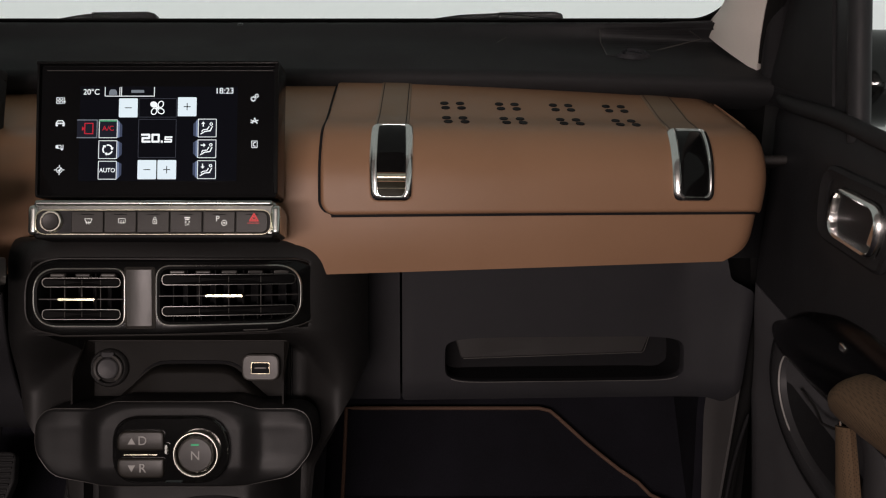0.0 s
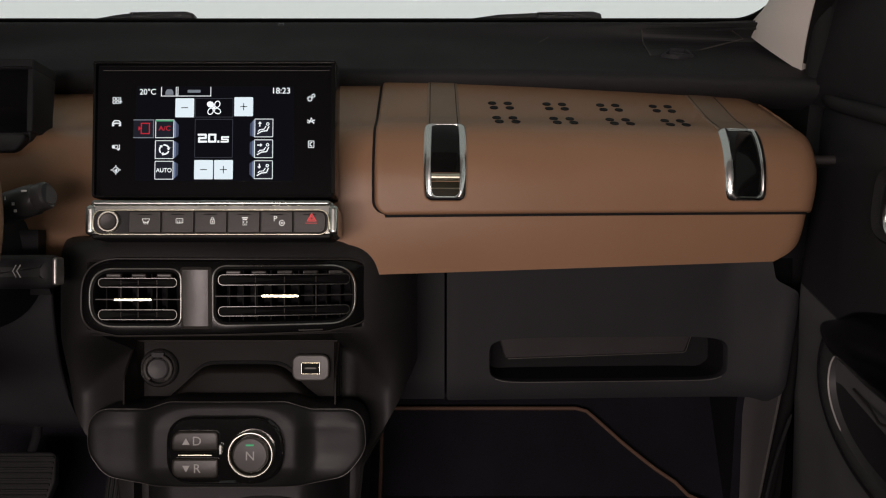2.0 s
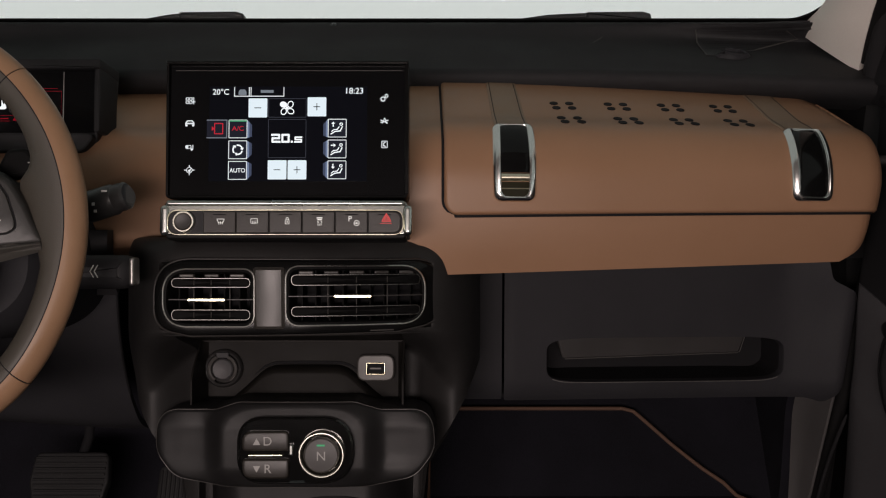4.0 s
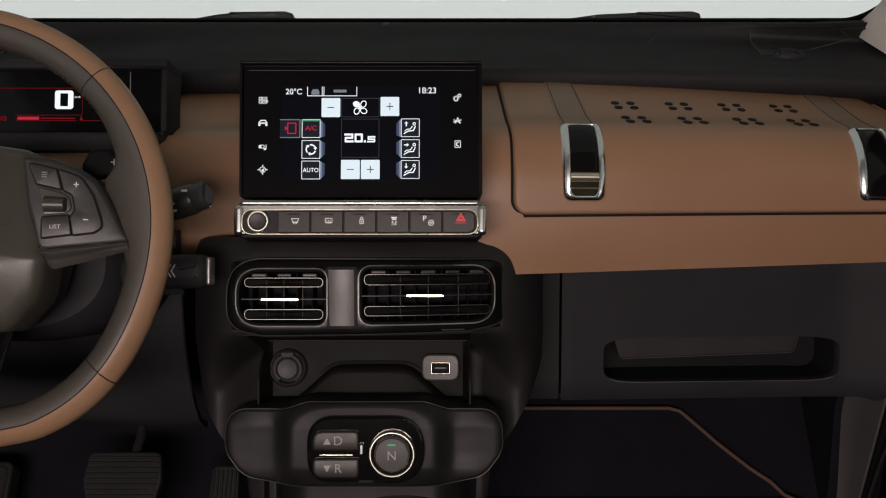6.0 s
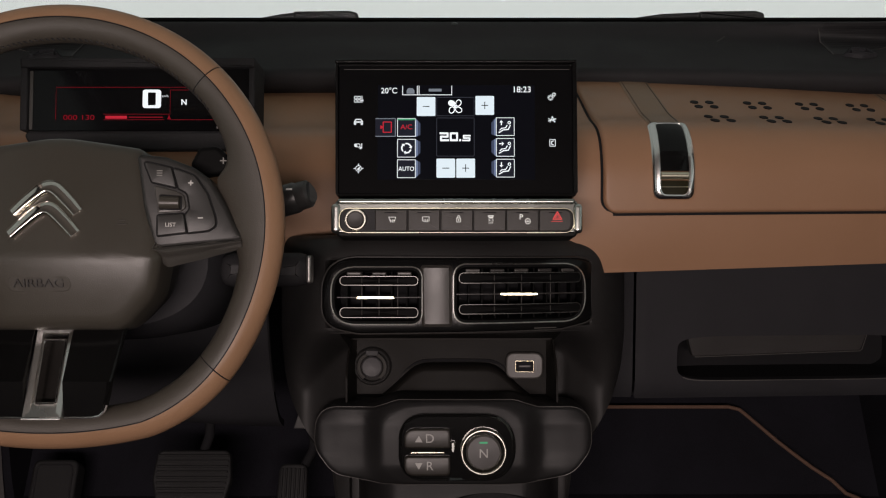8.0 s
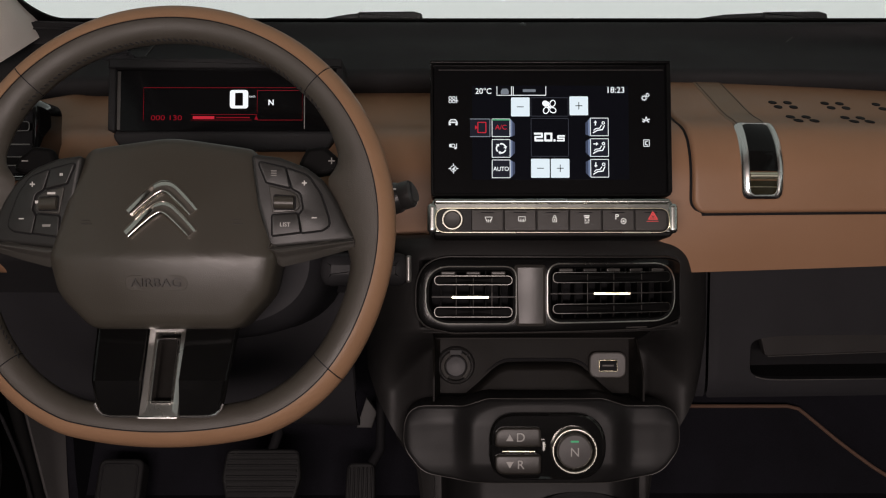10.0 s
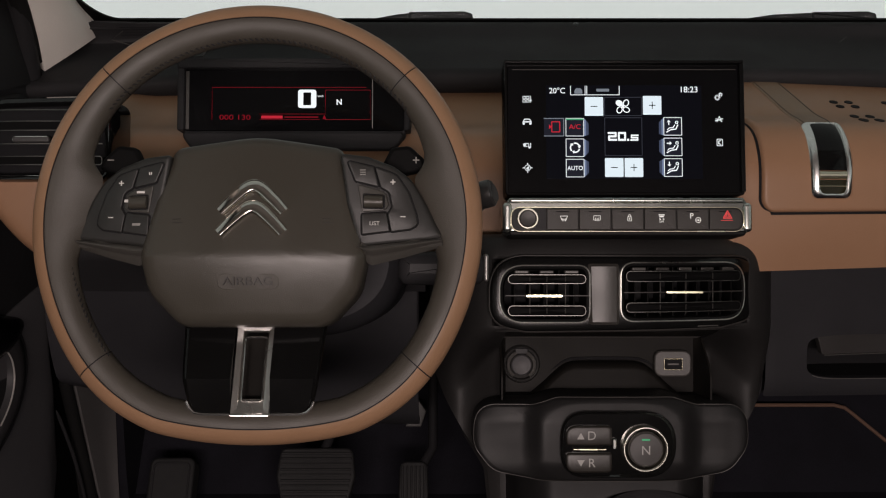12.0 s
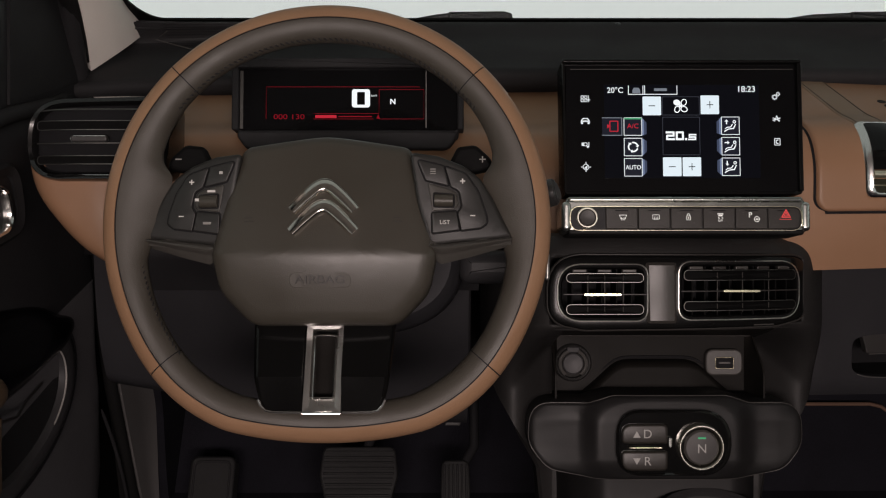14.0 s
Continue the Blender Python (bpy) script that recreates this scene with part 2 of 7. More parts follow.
def dished(outline, z0, z1, bev, depth, steps=5):
    """A plate whose face sinks (or swells, for a negative depth) towards the middle."""
    rings = [[(x, y, z0) for x, y in outline], [(x, y, z1 - bev) for x, y in outline], [(x, y, z1) for x, y in offset(outline, bev)]]
    cx, cy = sum(p[0] for p in outline) / len(outline), sum(p[1] for p in outline) / len(outline)
    base = offset(outline, bev)
    for k in range(1, steps + 1):
        w = 0.92 * k / steps
        rings.append([(x + (cx - x) * w, y + (cy - y) * w, z1 - depth * math.sin(w * math.pi / 2)) for x, y in base])
    return loft(rings)


def hoop(outline, profile):
    """A closed band round an outline; profile: (inset, z) pairs, in order round the section."""
    return loft([[(x, y, z) for x, y in offset(outline, d)] for d, z in profile], wrap=True)


def bezel(outline, width, z0, z1, bev=0.0008):
    return hoop(outline, [(0, z0), (0, z1 - bev), (bev, z1), (width - bev, z1), (width, z1 - bev), (width, z0)])


def tube(pts, r, closed=False, n=8, flat=1.0):
    pts = [Vector(p) for p in pts]
    m = len(pts)
    rings, side = [], None
    for i in range(m):
        a = pts[i - 1] if (closed or i) else pts[0]
        b = pts[(i + 1) % m] if (closed or i < m - 1) else pts[-1]
        d = (b - a).normalized()
        if side is None:
            side = d.orthogonal().normalized() if abs(d.z) > 0.95 else d.cross(Vector((0, 0, 1))).normalized()
        side = (side - d * side.dot(d)).normalized()
        up = d.cross(side)
        rr = r[i] if isinstance(r, (list, tuple)) else r
        rings.append([pts[i] + side * (rr * math.cos(2 * math.pi * k / n)) + up * (rr * flat * math.sin(2 * math.pi * k / n)) for k in range(n)])
    return loft(rings, wrap=closed)


def sheet(fn, us, vs, thick):
    """A surface fn(u, v) with a thickness laid behind it (away from +z)."""
    front = [[Vector(fn(u, v)) for u in us] for v in vs]
    nv, nu = len(vs), len(us)
    bm = bmesh.new()
    back = []
    for j in range(nv):
        row = []
        for i in range(nu):
            du = front[j][min(i + 1, nu - 1)] - front[j][max(i - 1, 0)]
            dv = front[min(j + 1, nv - 1)][i] - front[max(j - 1, 0)][i]
            nrm = du.cross(dv)
            nrm = nrm.normalized() if nrm.length > 1e-12 else Vector((0, 0, 1))
            row.append(front[j][i] - nrm * thick)
        back.append(row)
    F = [[bm.verts.new(p) for p in r] for r in front]
    B = [[bm.verts.new(p) for p in r] for r in back]
    for j in range(nv - 1):
        for i in range(nu - 1):
            bm.faces.new((F[j][i], F[j][i + 1], F[j + 1][i + 1], F[j + 1][i]))
            bm.faces.new((B[j][i], B[j + 1][i], B[j + 1][i + 1], B[j][i + 1]))
    edge = [(0, i) for i in range(nu)] + [(j, nu - 1) for j in range(1, nv)] + [(nv - 1, i) for i in range(nu - 2, -1, -1)] + [(j, 0) for j in range(nv - 2, 0, -1)]
    for k in range(len(edge)):
        (j0, i0), (j1, i1) = edge[k], edge[(k + 1) % len(edge)]
        bm.faces.new((F[j0][i0], B[j0][i0], B[j1][i1], F[j1][i1]))
    return bm


def block(x0, x1, y0, y1, z0, z1, bev=0.002, m=I4):
    bm = slab(rrect((x0 + x1) / 2, (y0 + y1) / 2, x1 - x0, y1 - y0, bev, 3), z0, z1, bev)
    bm.transform(m)
    return bm


def bend(bm, fn):
    for v in bm.verts:
        v.co.z += fn(v.co.x, v.co.y)
    return bm


def moved(bm, m):
    bm.transform(m)
    return bm


def joined(*bms):
    out = bms[0]
    for b in bms[1:]:
        me = bpy.data.meshes.new("tmp")
        b.to_mesh(me)
        b.free()
        out.from_mesh(me)
        bpy.data.meshes.remove(me)
    return out


def spline(pts, n=80):
    """Dense points on a smooth curve through the given ones."""
    P = [Vector(p) for p in pts]
    P = [P[0] * 2 - P[1]] + P + [P[-1] * 2 - P[-2]]
    out = []
    m = len(P) - 3
    for k in range(n):
        s = k / (n - 1) * m
        i = min(int(s), m - 1)
        t = s - i
        a, b, c, d = P[i:i + 4]
        out.append(0.5 * ((2 * b) + (c - a) * t + (2 * a - 5 * b + 4 * c - d) * t * t + (3 * b - a - 3 * c + d) * t ** 3))
    return out


def lin(a, b, n):
    return [a + (b - a) * k / (n - 1) for k in range(n)]


def thing(name, at, label, category, group="", kind="", m=DASH):
    ob = new(name)
    ob.empty_display_size = 0.03
    ob.location = m @ Vector(at)
    return tagged(ob, label, category, group, kind)


def part(name, bm, mat, parent, label="", m=DASH, sharp=38):
    bm.transform(m)
    bmesh.ops.recalc_face_normals(bm, faces=bm.faces)
    lim = radians(sharp)
    for f in bm.faces:
        f.smooth = len(f.verts) < 5
    for e in bm.edges:
        e.smooth = not (len(e.link_faces) == 2 and e.calc_face_angle(0) > lim)
    me = bpy.data.meshes.new(name)
    bm.to_mesh(me)
    bm.free()
    me.materials.append(mat)
    ob = new(name, me)
    if parent is not None:
        ob.parent = parent
        ob.matrix_parent_inverse = parent_place(parent).inverted()
    if label:
        ob["label"] = label
    return ob


def parent_place(ob):
    m = Matrix.Translation(ob.location)
    return m if ob.parent is None else I4


def solo(name, bm, mat, label, category, group="", kind="", m=DASH, sharp=38):
    return tagged(part(name, bm, mat, None, "", m, sharp), label, category, group, kind)


def lettering(name, text, size, mat, parent, place, deep=0.0002, align="CENTER", wide=1.0, m=DASH, bold=0.0, fn=None):
    """Words with the built-in font, standing at place (a matrix)."""
    cu = bpy.data.curves.new(name, "FONT")
    cu.body, cu.size, cu.extrude, cu.align_x, cu.align_y, cu.offset = text, size, deep, align, "CENTER", bold
    ob = bpy.data.objects.new(name, cu)
    me = bpy.data.meshes.new_from_object(ob)
    bpy.data.objects.remove(ob)
    bm = bmesh.new()
    bm.from_mesh(me)
    bpy.data.meshes.remove(me)
    bm.transform(place @ Matrix.Diagonal((wide, 1, 1, 1)))
    if fn:
        bend(bm, fn)
    return part(name, bm, mat, parent, "", m)


def at(x, y, z=0.0, turn=0.0):
    return Matrix.Translation((x, y, z)) @ Matrix.Rotation(radians(turn), 4, "Z")


def finer(outline, step=0.006):
    out = []
    for k in range(len(outline)):
        a, b = Vector(outline[k]), Vector(outline[(k + 1) % len(outline)])
        m = max(1, int((b - a).length / step))
        out += [tuple(a.lerp(b, q / m)) for q in range(m)]
    return out


def plate(outline, z0, z1, bev, fn, seg=3):
    """A plate of any outline, its faces cut up while flat, then bent."""
    bm = slab(outline, z0, z1, bev, seg)
    bmesh.ops.triangulate(bm, faces=[f for f in bm.faces if len(f.verts) > 4])
    return bend(bm, fn)


def ccw(outline):
    area = sum(outline[i - 1][0] * outline[i][1] - outline[i][0] * outline[i - 1][1] for i in range(len(outline)))
    return outline if area > 0 else outline[::-1]


# ---- the dash: its long soft pad and the top ----
PAD = [(p.x, p.y) for p in spline([(v, w, 0) for v, w in ((0.100, -0.295), (0.090, -0.270), (0.060, -0.205), (0.030, -0.140), (0.016, -0.100), (0.004, -0.079), (-0.015, -0.0645),
                                                        (-0.040, -0.0575), (-0.082, -0.0600), (-0.115, -0.0660), (-0.147, -0.0760))], 120)]
PAD_Y, PAD_Z = np.array([p[0] for p in PAD][::-1]), np.array([p[1] for p in PAD][::-1])


def along(pairs):
    xs, ys = [p[0] for p in pairs], [p[1] for p in pairs]
    return lambda v: float(np.interp(v, xs, ys))


def dense(pairs):
    return along([(p.x, p.y) for p in spline([(a, b, 0) for a, b in pairs], 60)])


pad_right = dense(((-0.150, 0.604), (-0.128, 0.632), (-0.105, 0.644), (-0.076, 0.650), (-0.040, 0.6560), (0.000, 0.6560), (0.030, 0.651), (0.060, 0.640), (0.100, 0.612)))
pad_left = dense(((-0.150, -0.600), (-0.125, -0.640), (-0.090, -0.672), (-0.053, -0.694), (0.000, -0.702), (0.030, -0.690), (0.050, -0.640), (0.100, -0.560)))


def pad_z(x, y):
    z = float(np.interp(y, PAD_Y, PAD_Z))
    if x > 0.15:
        z -= 0.055 * ((x - 0.15) / 0.45) ** 1.5
    back = min(1.0, max(0.0, -x / 0.12)) * min(1.0, max(0.0, (x + 0.62) / 0.06))
    z -= 0.034 * back * back * (3 - 2 * back)
    e = min(pad_right(y) - x, x - pad_left(y))
    if e < 0.02:
        k = min(1.0, max(0.0, (0.02 - e) / 0.02))
        z -= 0.022 * (1 - math.sqrt(max(0.0, 1 - k * k)))
    return z


def on_pad(x, y, h=0.0):
    e = 0.0015
    p = Vector((x, y, pad_z(x, y)))
    du = Vector((2 * e, 0, pad_z(x + e, y) - pad_z(x - e, y)))
    dv = Vector((0, 2 * e, pad_z(x, y + e) - pad_z(x, y - e)))
    if abs(du.z) > 0.01:
        du.z = math.copysign(0.01, du.z)
    return p + du.cross(dv).normalized() * h


def drape(bm):
    """Lays a flat mesh onto the pad: its z becomes the height over the pad."""
    for v in bm.verts:
        v.co = on_pad(v.co.x, v.co.y, v.co.z)
    return bm


def ease(k):
    k = min(1.0, max(0.0, k))
    return math.sqrt(1 - (1 - k) ** 2)


U_DENSE = [0, 0.002, 0.005, 0.009, 0.014, 0.02] + lin(0.03, 0.97, 90) + [0.98, 0.986, 0.991, 0.995, 0.998, 1]

dashboard = thing("dashboard", (0, 0.0, -0.3), "black plastic dashboard with a brown soft-touch fascia", "dashboard")
PADV = [PAD[k][0] for k in range(0, 120, 2)] + [PAD[-1][0]]
part("fascia_pad", sheet(lambda u, y: on_pad(pad_left(y) + (pad_right(y) - pad_left(y)) * u, y + 0.014 * max(0, u - 0.62) / 0.38 * min(1, max(0, (-0.095 - y) / 0.052))), U_DENSE, PADV[::-1], 0.008), BROWN, dashboard, "brown soft-touch padding")


def base_y(x):
    return 0.2046 - 0.016 * (x / 0.68) ** 2


def base_z(x):
    return -0.430 + 0.070 * (x / 0.68) ** 2


def brow_drop(x):
    return -0.012 * (abs(x - 0.05) / 0.65) ** 2.6


BROW = [(0.0800, -0.330), (0.0825, -0.298), (0.0880, -0.274), (0.0990, -0.2640), (0.1095, -0.2655), (0.1190, -0.279), (0.1410, -0.314), (0.171, -0.364)]


def top_point(x, k):
    """k from 0 (under the brow) to 1 (the foot of the windscreen)."""
    pts = [Vector((0, y + brow_drop(x) * (1 - 0.75 * max(0, i - 5) / 3), z)) for i, (y, z) in enumerate(BROW)]
    pts += [Vector((0, base_y(x) - 0.004, base_z(x) + 0.03)), Vector((0, base_y(x), base_z(x)))]
    p = spline(pts, 200)[min(199, int(round(k * 199)))]
    return (x, p.y, p.z)


part("top_pad", sheet(top_point, lin(-0.745, 0.745, 70), lin(0, 1, 46), 0.01), SOFT_BLACK, dashboard, "black grained soft top")
# the end caps of the dash beside the doors, their deep shade put into the colour
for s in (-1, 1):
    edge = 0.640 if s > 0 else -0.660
    part("end_cap", sheet(lambda u, v: (edge + s * 0.085 * u if s > 0 else edge - 0.085 * (1 - u), v, -0.200 - 0.12 * ((u if s > 0 else 1 - u) ** 1.5) - 1.6 * max(0, v + 0.02)), lin(0, 1, 12), lin(-0.130, 0.085, 24), 0.01), PIT, dashboard, "end of the dash coloured black for its deep shade")
part("end_cap_ledge", block(0.652, 0.706, -0.018, -0.007, -0.235, -0.180, 0.004), POD_GREY, dashboard, "grey edge of the end cap")
part("end_cap_stop", moved(slab(disc(0, 0, 0.004, 14), 0, 0.012, 0.002), at(0.662, -0.035, -0.165)), DARK_METAL, dashboard)
# small hole for the light sensor
part("light_sensor", moved(slab(disc(0, 0, 0.0060, 20), 0, 0.012, 0.005), Matrix.Translation((0.0035, 0.1905, -0.402)) @ Matrix.Rotation(radians(-35), 4, "X")), PIANO, dashboard, "black round light sensor")


def on_top(x, k, h=0.0):
    a, b, c = (Vector(top_point(x, q)) for q in (k, min(1, k + 0.02), k))
    n = Vector((1, 0, 0)).cross(b - a).normalized()
    return a + n * h


# loudspeaker grilles and demisters at both ends of the top
def corner_outlet(s):
    ox = 0.535 * s
    def place(bm):
        for v in bm.verts:
            v.co = on_top(v.co.x, v.co.y, v.co.z)
        return bm
    dots = []
    for i in range(50):
        for j in range(13):
            x = (0.512 + 0.0024 * i + 0.0012 * (j % 2)) * s
            k = 0.715 + 0.0130 * j
            if abs(x) > 0.630 or k < 0.70 + max(0, abs(x) - 0.560) * 1.1:
                continue
            dots.append(slab(disc(x, k, 0.0007, 6, 0.0034), 0.0002, 0.0012, 0.0002, 1))
    right_end = along(((0.668, 0.522), (0.712, 0.578), (0.752, 0.612), (0.80, 0.645), (0.84, 0.626)))
    part("grille_plate", sheet(lambda u, k: on_top(s * (0.507 + (right_end(k) - 0.507) * u), k, 0.0009), lin(0, 1, 12) if s > 0 else lin(1, 0, 12), lin(0.668, 0.84, 16), 0.002), GRILLE_GREY, dashboard, "charcoal plate of the grille")
    grille = part("speaker_grille", place(joined(*dots)), PIT, dashboard, "finely perforated speaker grille")
    grille["kind"] = "stuff"
    for line in ([(0.505, 0.84), (0.5055, 0.76), (0.507, 0.668)], [(0.626, 0.84), (0.645, 0.80), (0.612, 0.752), (0.578, 0.712)]):
        part("grille_edge", tube([on_top(x * s, k, 0.0008) for x, k in line], 0.0009, n=6), GREY_PAINT, dashboard, "thin grey edge of the grille")
    rim = [(0.520, 0.658, 0.005), (0.546, 0.643, 0.006), (0.563, 0.664, 0.004), (0.558, 0.694, 0.006), (0.536, 0.708, 0.008)]
    rim = finer(rounded([(x * s, k, r) for x, k, r in (rim if s > 0 else rim[::-1])], 6), 0.004)
    outlet = part("demister_outlet", place(hoop(rim, [(-0.003, -0.001), (-0.001, 0.0035), (0.0015, 0.0055), (0.0035, 0.0045), (0.0045, 0.0), (0.0045, -0.002)])), GLOVE_BLACK, dashboard, "small black side window demister")
    part("outlet_throat", place(slab(offset(rim, 0.0044), -0.001, 0.0012, 0.0002, 1)), PIT, outlet)
    part("outlet_vane", place(slab(rounded([(x * s, k, 0.001) for x, k in ((0.532, 0.678), (0.553, 0.664), (0.555, 0.670), (0.534, 0.684))][::s], 3), 0.001, 0.0042, 0.0004, 1)), GLOVE_BLACK, outlet)


corner_outlet(1)
corner_outlet(-1)
part("scratch_rib", moved(block(-0.016, 0.016, -0.0011, 0.0011, -0.001, 0.0008, 0.0006), Matrix.Translation((0.373, 0.1705, -0.3645)) @ Matrix.Rotation(radians(-50), 4, "X") @ Matrix.Rotation(radians(48), 4, "Z")), POD_GREY, dashboard)


# ---- the lidded box in the passenger's dash ----
def soft(k):
    k = min(1.0, max(0.0, k))
    return k * k * (3 - 2 * k)


def lid_left(y):
    r, y0 = 0.016, -0.080
    k = (y - y0) / r
    return 0.1585 - 0.004 * max(0, y) / 0.09 + (r - r * math.sqrt(max(0, 1 - (1 - min(1, k)) ** 2)) if k < 1 else 0)


def lid_point(u, w, grow=0.0, high=0.0045):
    y = -0.080 - grow + (0.096 + 0.080 + grow) * w
    l, r = lid_left(max(y, -0.0799)) - grow, pad_right(y) + 0.0005
    x = l + (r - l) * u
    h = high
    if grow == 0:
        h = 0.0005 + 0.0048 * ease((x - l) / 0.004) * ease((y + 0.080) / 0.004)
    return on_pad(x, y - 0.0025 + 0.006 * (x - 0.16) / 0.5, h)


dash_box = thing("dash_box", (0.4, -0.08, -0.1), "brown padded lid of the passenger dash box with luggage-style straps", "storage box")
lid = part("lid", sheet(lambda u, w: lid_point(u, w), U_DENSE, [0, 0.004, 0.009, 0.015, 0.022, 0.03, 0.04, 0.055, 0.07, 0.09] + lin(0.11, 1, 60), 0.004), BROWN, dash_box, "brown soft padded lid")
part("lid_gap", sheet(lambda u, w: lid_point(u, w, 0.0028, 0.0006), U_DENSE, lin(0, 1, 60), 0.003), PIT, dash_box, "dark gap round the lid")
for g in range(4):
    for i in range(2):
        for j, (y, dx) in enumerate(((0.0520, 0.0005), (0.0443, 0.0020), (0.0270, 0.0030), (0.0200, 0.0050))):
            cx = 0.2900 + 0.0664 * g + 0.0190 * i + dx
            # Raised dark disc in place of a dimple's shaded hollow.
            part("dimple_shade", drape(slab(disc(cx, y, 0.0052, 14, 0.0027 if j < 2 else 0.0028), 0.004, 0.0062, 0.0003, 1)), PIT, lid)


def buckle(x0, x1, y0, y1, slide, strap_top):
    holder = part("strap", drape(joined(sheet(lambda u, v: (x0 + 0.004 + (x1 - x0 - 0.010) * u + strap_top * max(0, v) / 0.09, v, 0.0050 + 0.0016 * ease(min(u, 1 - u) / 0.06)), [0, 0.02, 0.06, 0.1] + lin(0.15, 0.85, 12) + [0.9, 0.94, 0.98, 1], lin(y1 - 0.01, 0.0945, 40), 0.0015))),
                  STRAP, dash_box, "brown leather strap")
    seams = [tube([on_pad(x + strap_top * max(0, y) / 0.09, y, 0.0066) for y in lin(y1, 0.094, 24)], 0.0005, n=5) for x in (x0 + 0.0075, x1 - 0.0095)]
    part("strap_seam", joined(*seams), PIT, holder)
    cx, cy = (x0 + x1) / 2, (y0 + y1) / 2
    out = finer(rounded([(x0, y0, 0.009), (x1, y0, 0.009), (x1, y1, 0.003), (x0, y1, 0.003)], 7), 0.004)
    out = [(x + (0.0015 * (abs(y - cy) / 0.04) ** 2) * (1 if x < cx else -1), y) for x, y in out]
    kx, foot, head = 1 - 0.0084 / ((x1 - x0) / 2), 1 - 0.0056 / ((y1 - y0) / 2), 1 - 0.0020 / ((y1 - y0) / 2)
    shrink = lambda q: [(cx + (x - cx) * (1 - (1 - kx) * q), cy + (y - cy) * (1 - (1 - (foot if y < cy else head)) * q)) for x, y in out]
    ring = loft([[(x, y, z) for x, y in shrink(q)] for q, z in ((0, 0.003), (0, 0.0056), (0.05, 0.0068), (0.30, 0.0090), (0.58, 0.0103), (0.82, 0.0107), (0.95, 0.0101), (1, 0.0086), (1, 0.004))], wrap=True)
    frame_ob = part("buckle_frame", drape(ring), BRUSHED, dash_box, "satin metal buckle frame")
    ins = shrink(0.97)
    mid_y = y0 + 0.030
    xa, xb = min(p[0] for p in ins), max(p[0] for p in ins)
    def cushion(u, v):
        fold = 0.0010 * soft((v - (y1 - 0.034)) / 0.003) if slide else 0.0
        return (xa + (xb - xa) * u, v, 0.0068 + fold + 0.0022 * math.sin(math.pi * u) ** 0.5)
    if slide:
        part("buckle_face", drape(sheet(cushion, lin(0, 1, 12), lin(mid_y, y1 - 0.0022, 40), 0.003)), BUCKLE_BLACK, frame_ob, "gloss black insert")
        part("buckle_catch", drape(sheet(lambda u, v: (xa + 0.001 + (xb - xa - 0.002) * u, mid_y - 0.0045 + 0.0040 * math.cos(v), 0.0062 + 0.0044 * math.sin(v)), lin(0, 1, 10), lin(math.pi, 0, 14), 0.001)), CATCH_METAL, frame_ob, "bright metal catch")
        part("buckle_recess", drape(sheet(lambda u, v: (xa + (xb - xa) * u, v, 0.0052 + 0.0008 * (mid_y - 0.007 - v) / 0.017), lin(0, 1, 10), lin(y0 + 0.005, mid_y - 0.0065, 10), 0.002)), GOLD_DARK, frame_ob, "dark brassy recess")
        part("recess_bar", drape(tube([(x, y0 + 0.0140, 0.0062) for x in lin(xa + 0.001, xb - 0.001, 12)], 0.0007, n=8)), CATCH_METAL, frame_ob, "thin brass bar")
    else:
        part("buckle_face", drape(sheet(cushion, lin(0, 1, 12), lin(y0 + 0.006, y1 - 0.0022, 40), 0.003)), BUCKLE_BLACK, frame_ob, "gloss black insert")
    part("buckle_trim", drape(tube([(x, y, 0.0088) for x, y in shrink(0.99)], 0.0006, True, 6)), CHROME, frame_ob, "thin chrome edge")


buckle(0.2095, 0.2575, -0.0680, 0.0110, True, -0.002)
buckle(0.5420, 0.5925, -0.0660, 0.0110, False, -0.004)


# ---- glovebox below ----
def smooth_fall(d, w, depth):
    k = min(1.0, max(0.0, d / w))
    return depth * (1 - math.sqrt(max(0.0, 1 - k * k)))


def glove_z(x, y):
    """Nearly upright and flat, rolling under at its foot and round at its outer end."""
    k = (-0.143 - y) / 0.172
    z = -0.272 - 0.014 * k - 0.085 * max(0, x - 0.25) + 0.032 * soft((x - 0.600) / 0.100)
    return z - smooth_fall(-0.288 - y, 0.040, 0.034) - smooth_fall(x - (0.665 + 0.127 * max(0, y + 0.313)), 0.018, 0.018)


def on_glove(x, y, h=0.0):
    e = 0.002
    du = Vector((2 * e, 0, glove_z(x + e, y) - glove_z(x - e, y)))
    dv = Vector((0, 2 * e, glove_z(x, y + e) - glove_z(x, y - e)))
    if abs(du.z) > 0.006:
        du.z = math.copysign(0.006, du.z)
    if abs(dv.z) > 0.006:
        dv.z = math.copysign(0.006, dv.z)
    return Vector((x, y, glove_z(x, y))) + du.cross(dv).normalized() * h


def drape_glove(bm):
    for v in bm.verts:
        v.co = on_glove(v.co.x, v.co.y, v.co.z)
    return bm


def bend_to(bm, fn):
    for v in bm.verts:
        v.co = fn(v.co.x, v.co.y, v.co.z)
    return bm


glovebox = thing("glovebox", (0.45, -0.31, -0.3), "closed black plastic glovebox with a recessed pull", "glovebox")
HX0, HX1, HY0, HY1 = 0.2916, 0.6085, -0.2925, -0.2340
GX0, GY0 = 0.2365, -0.3165
gcx, gcy, ga, gb = (HX0 + HX1) / 2, (HY0 + HY1) / 2, (HX1 - HX0) / 2, (HY1 - HY0) / 2


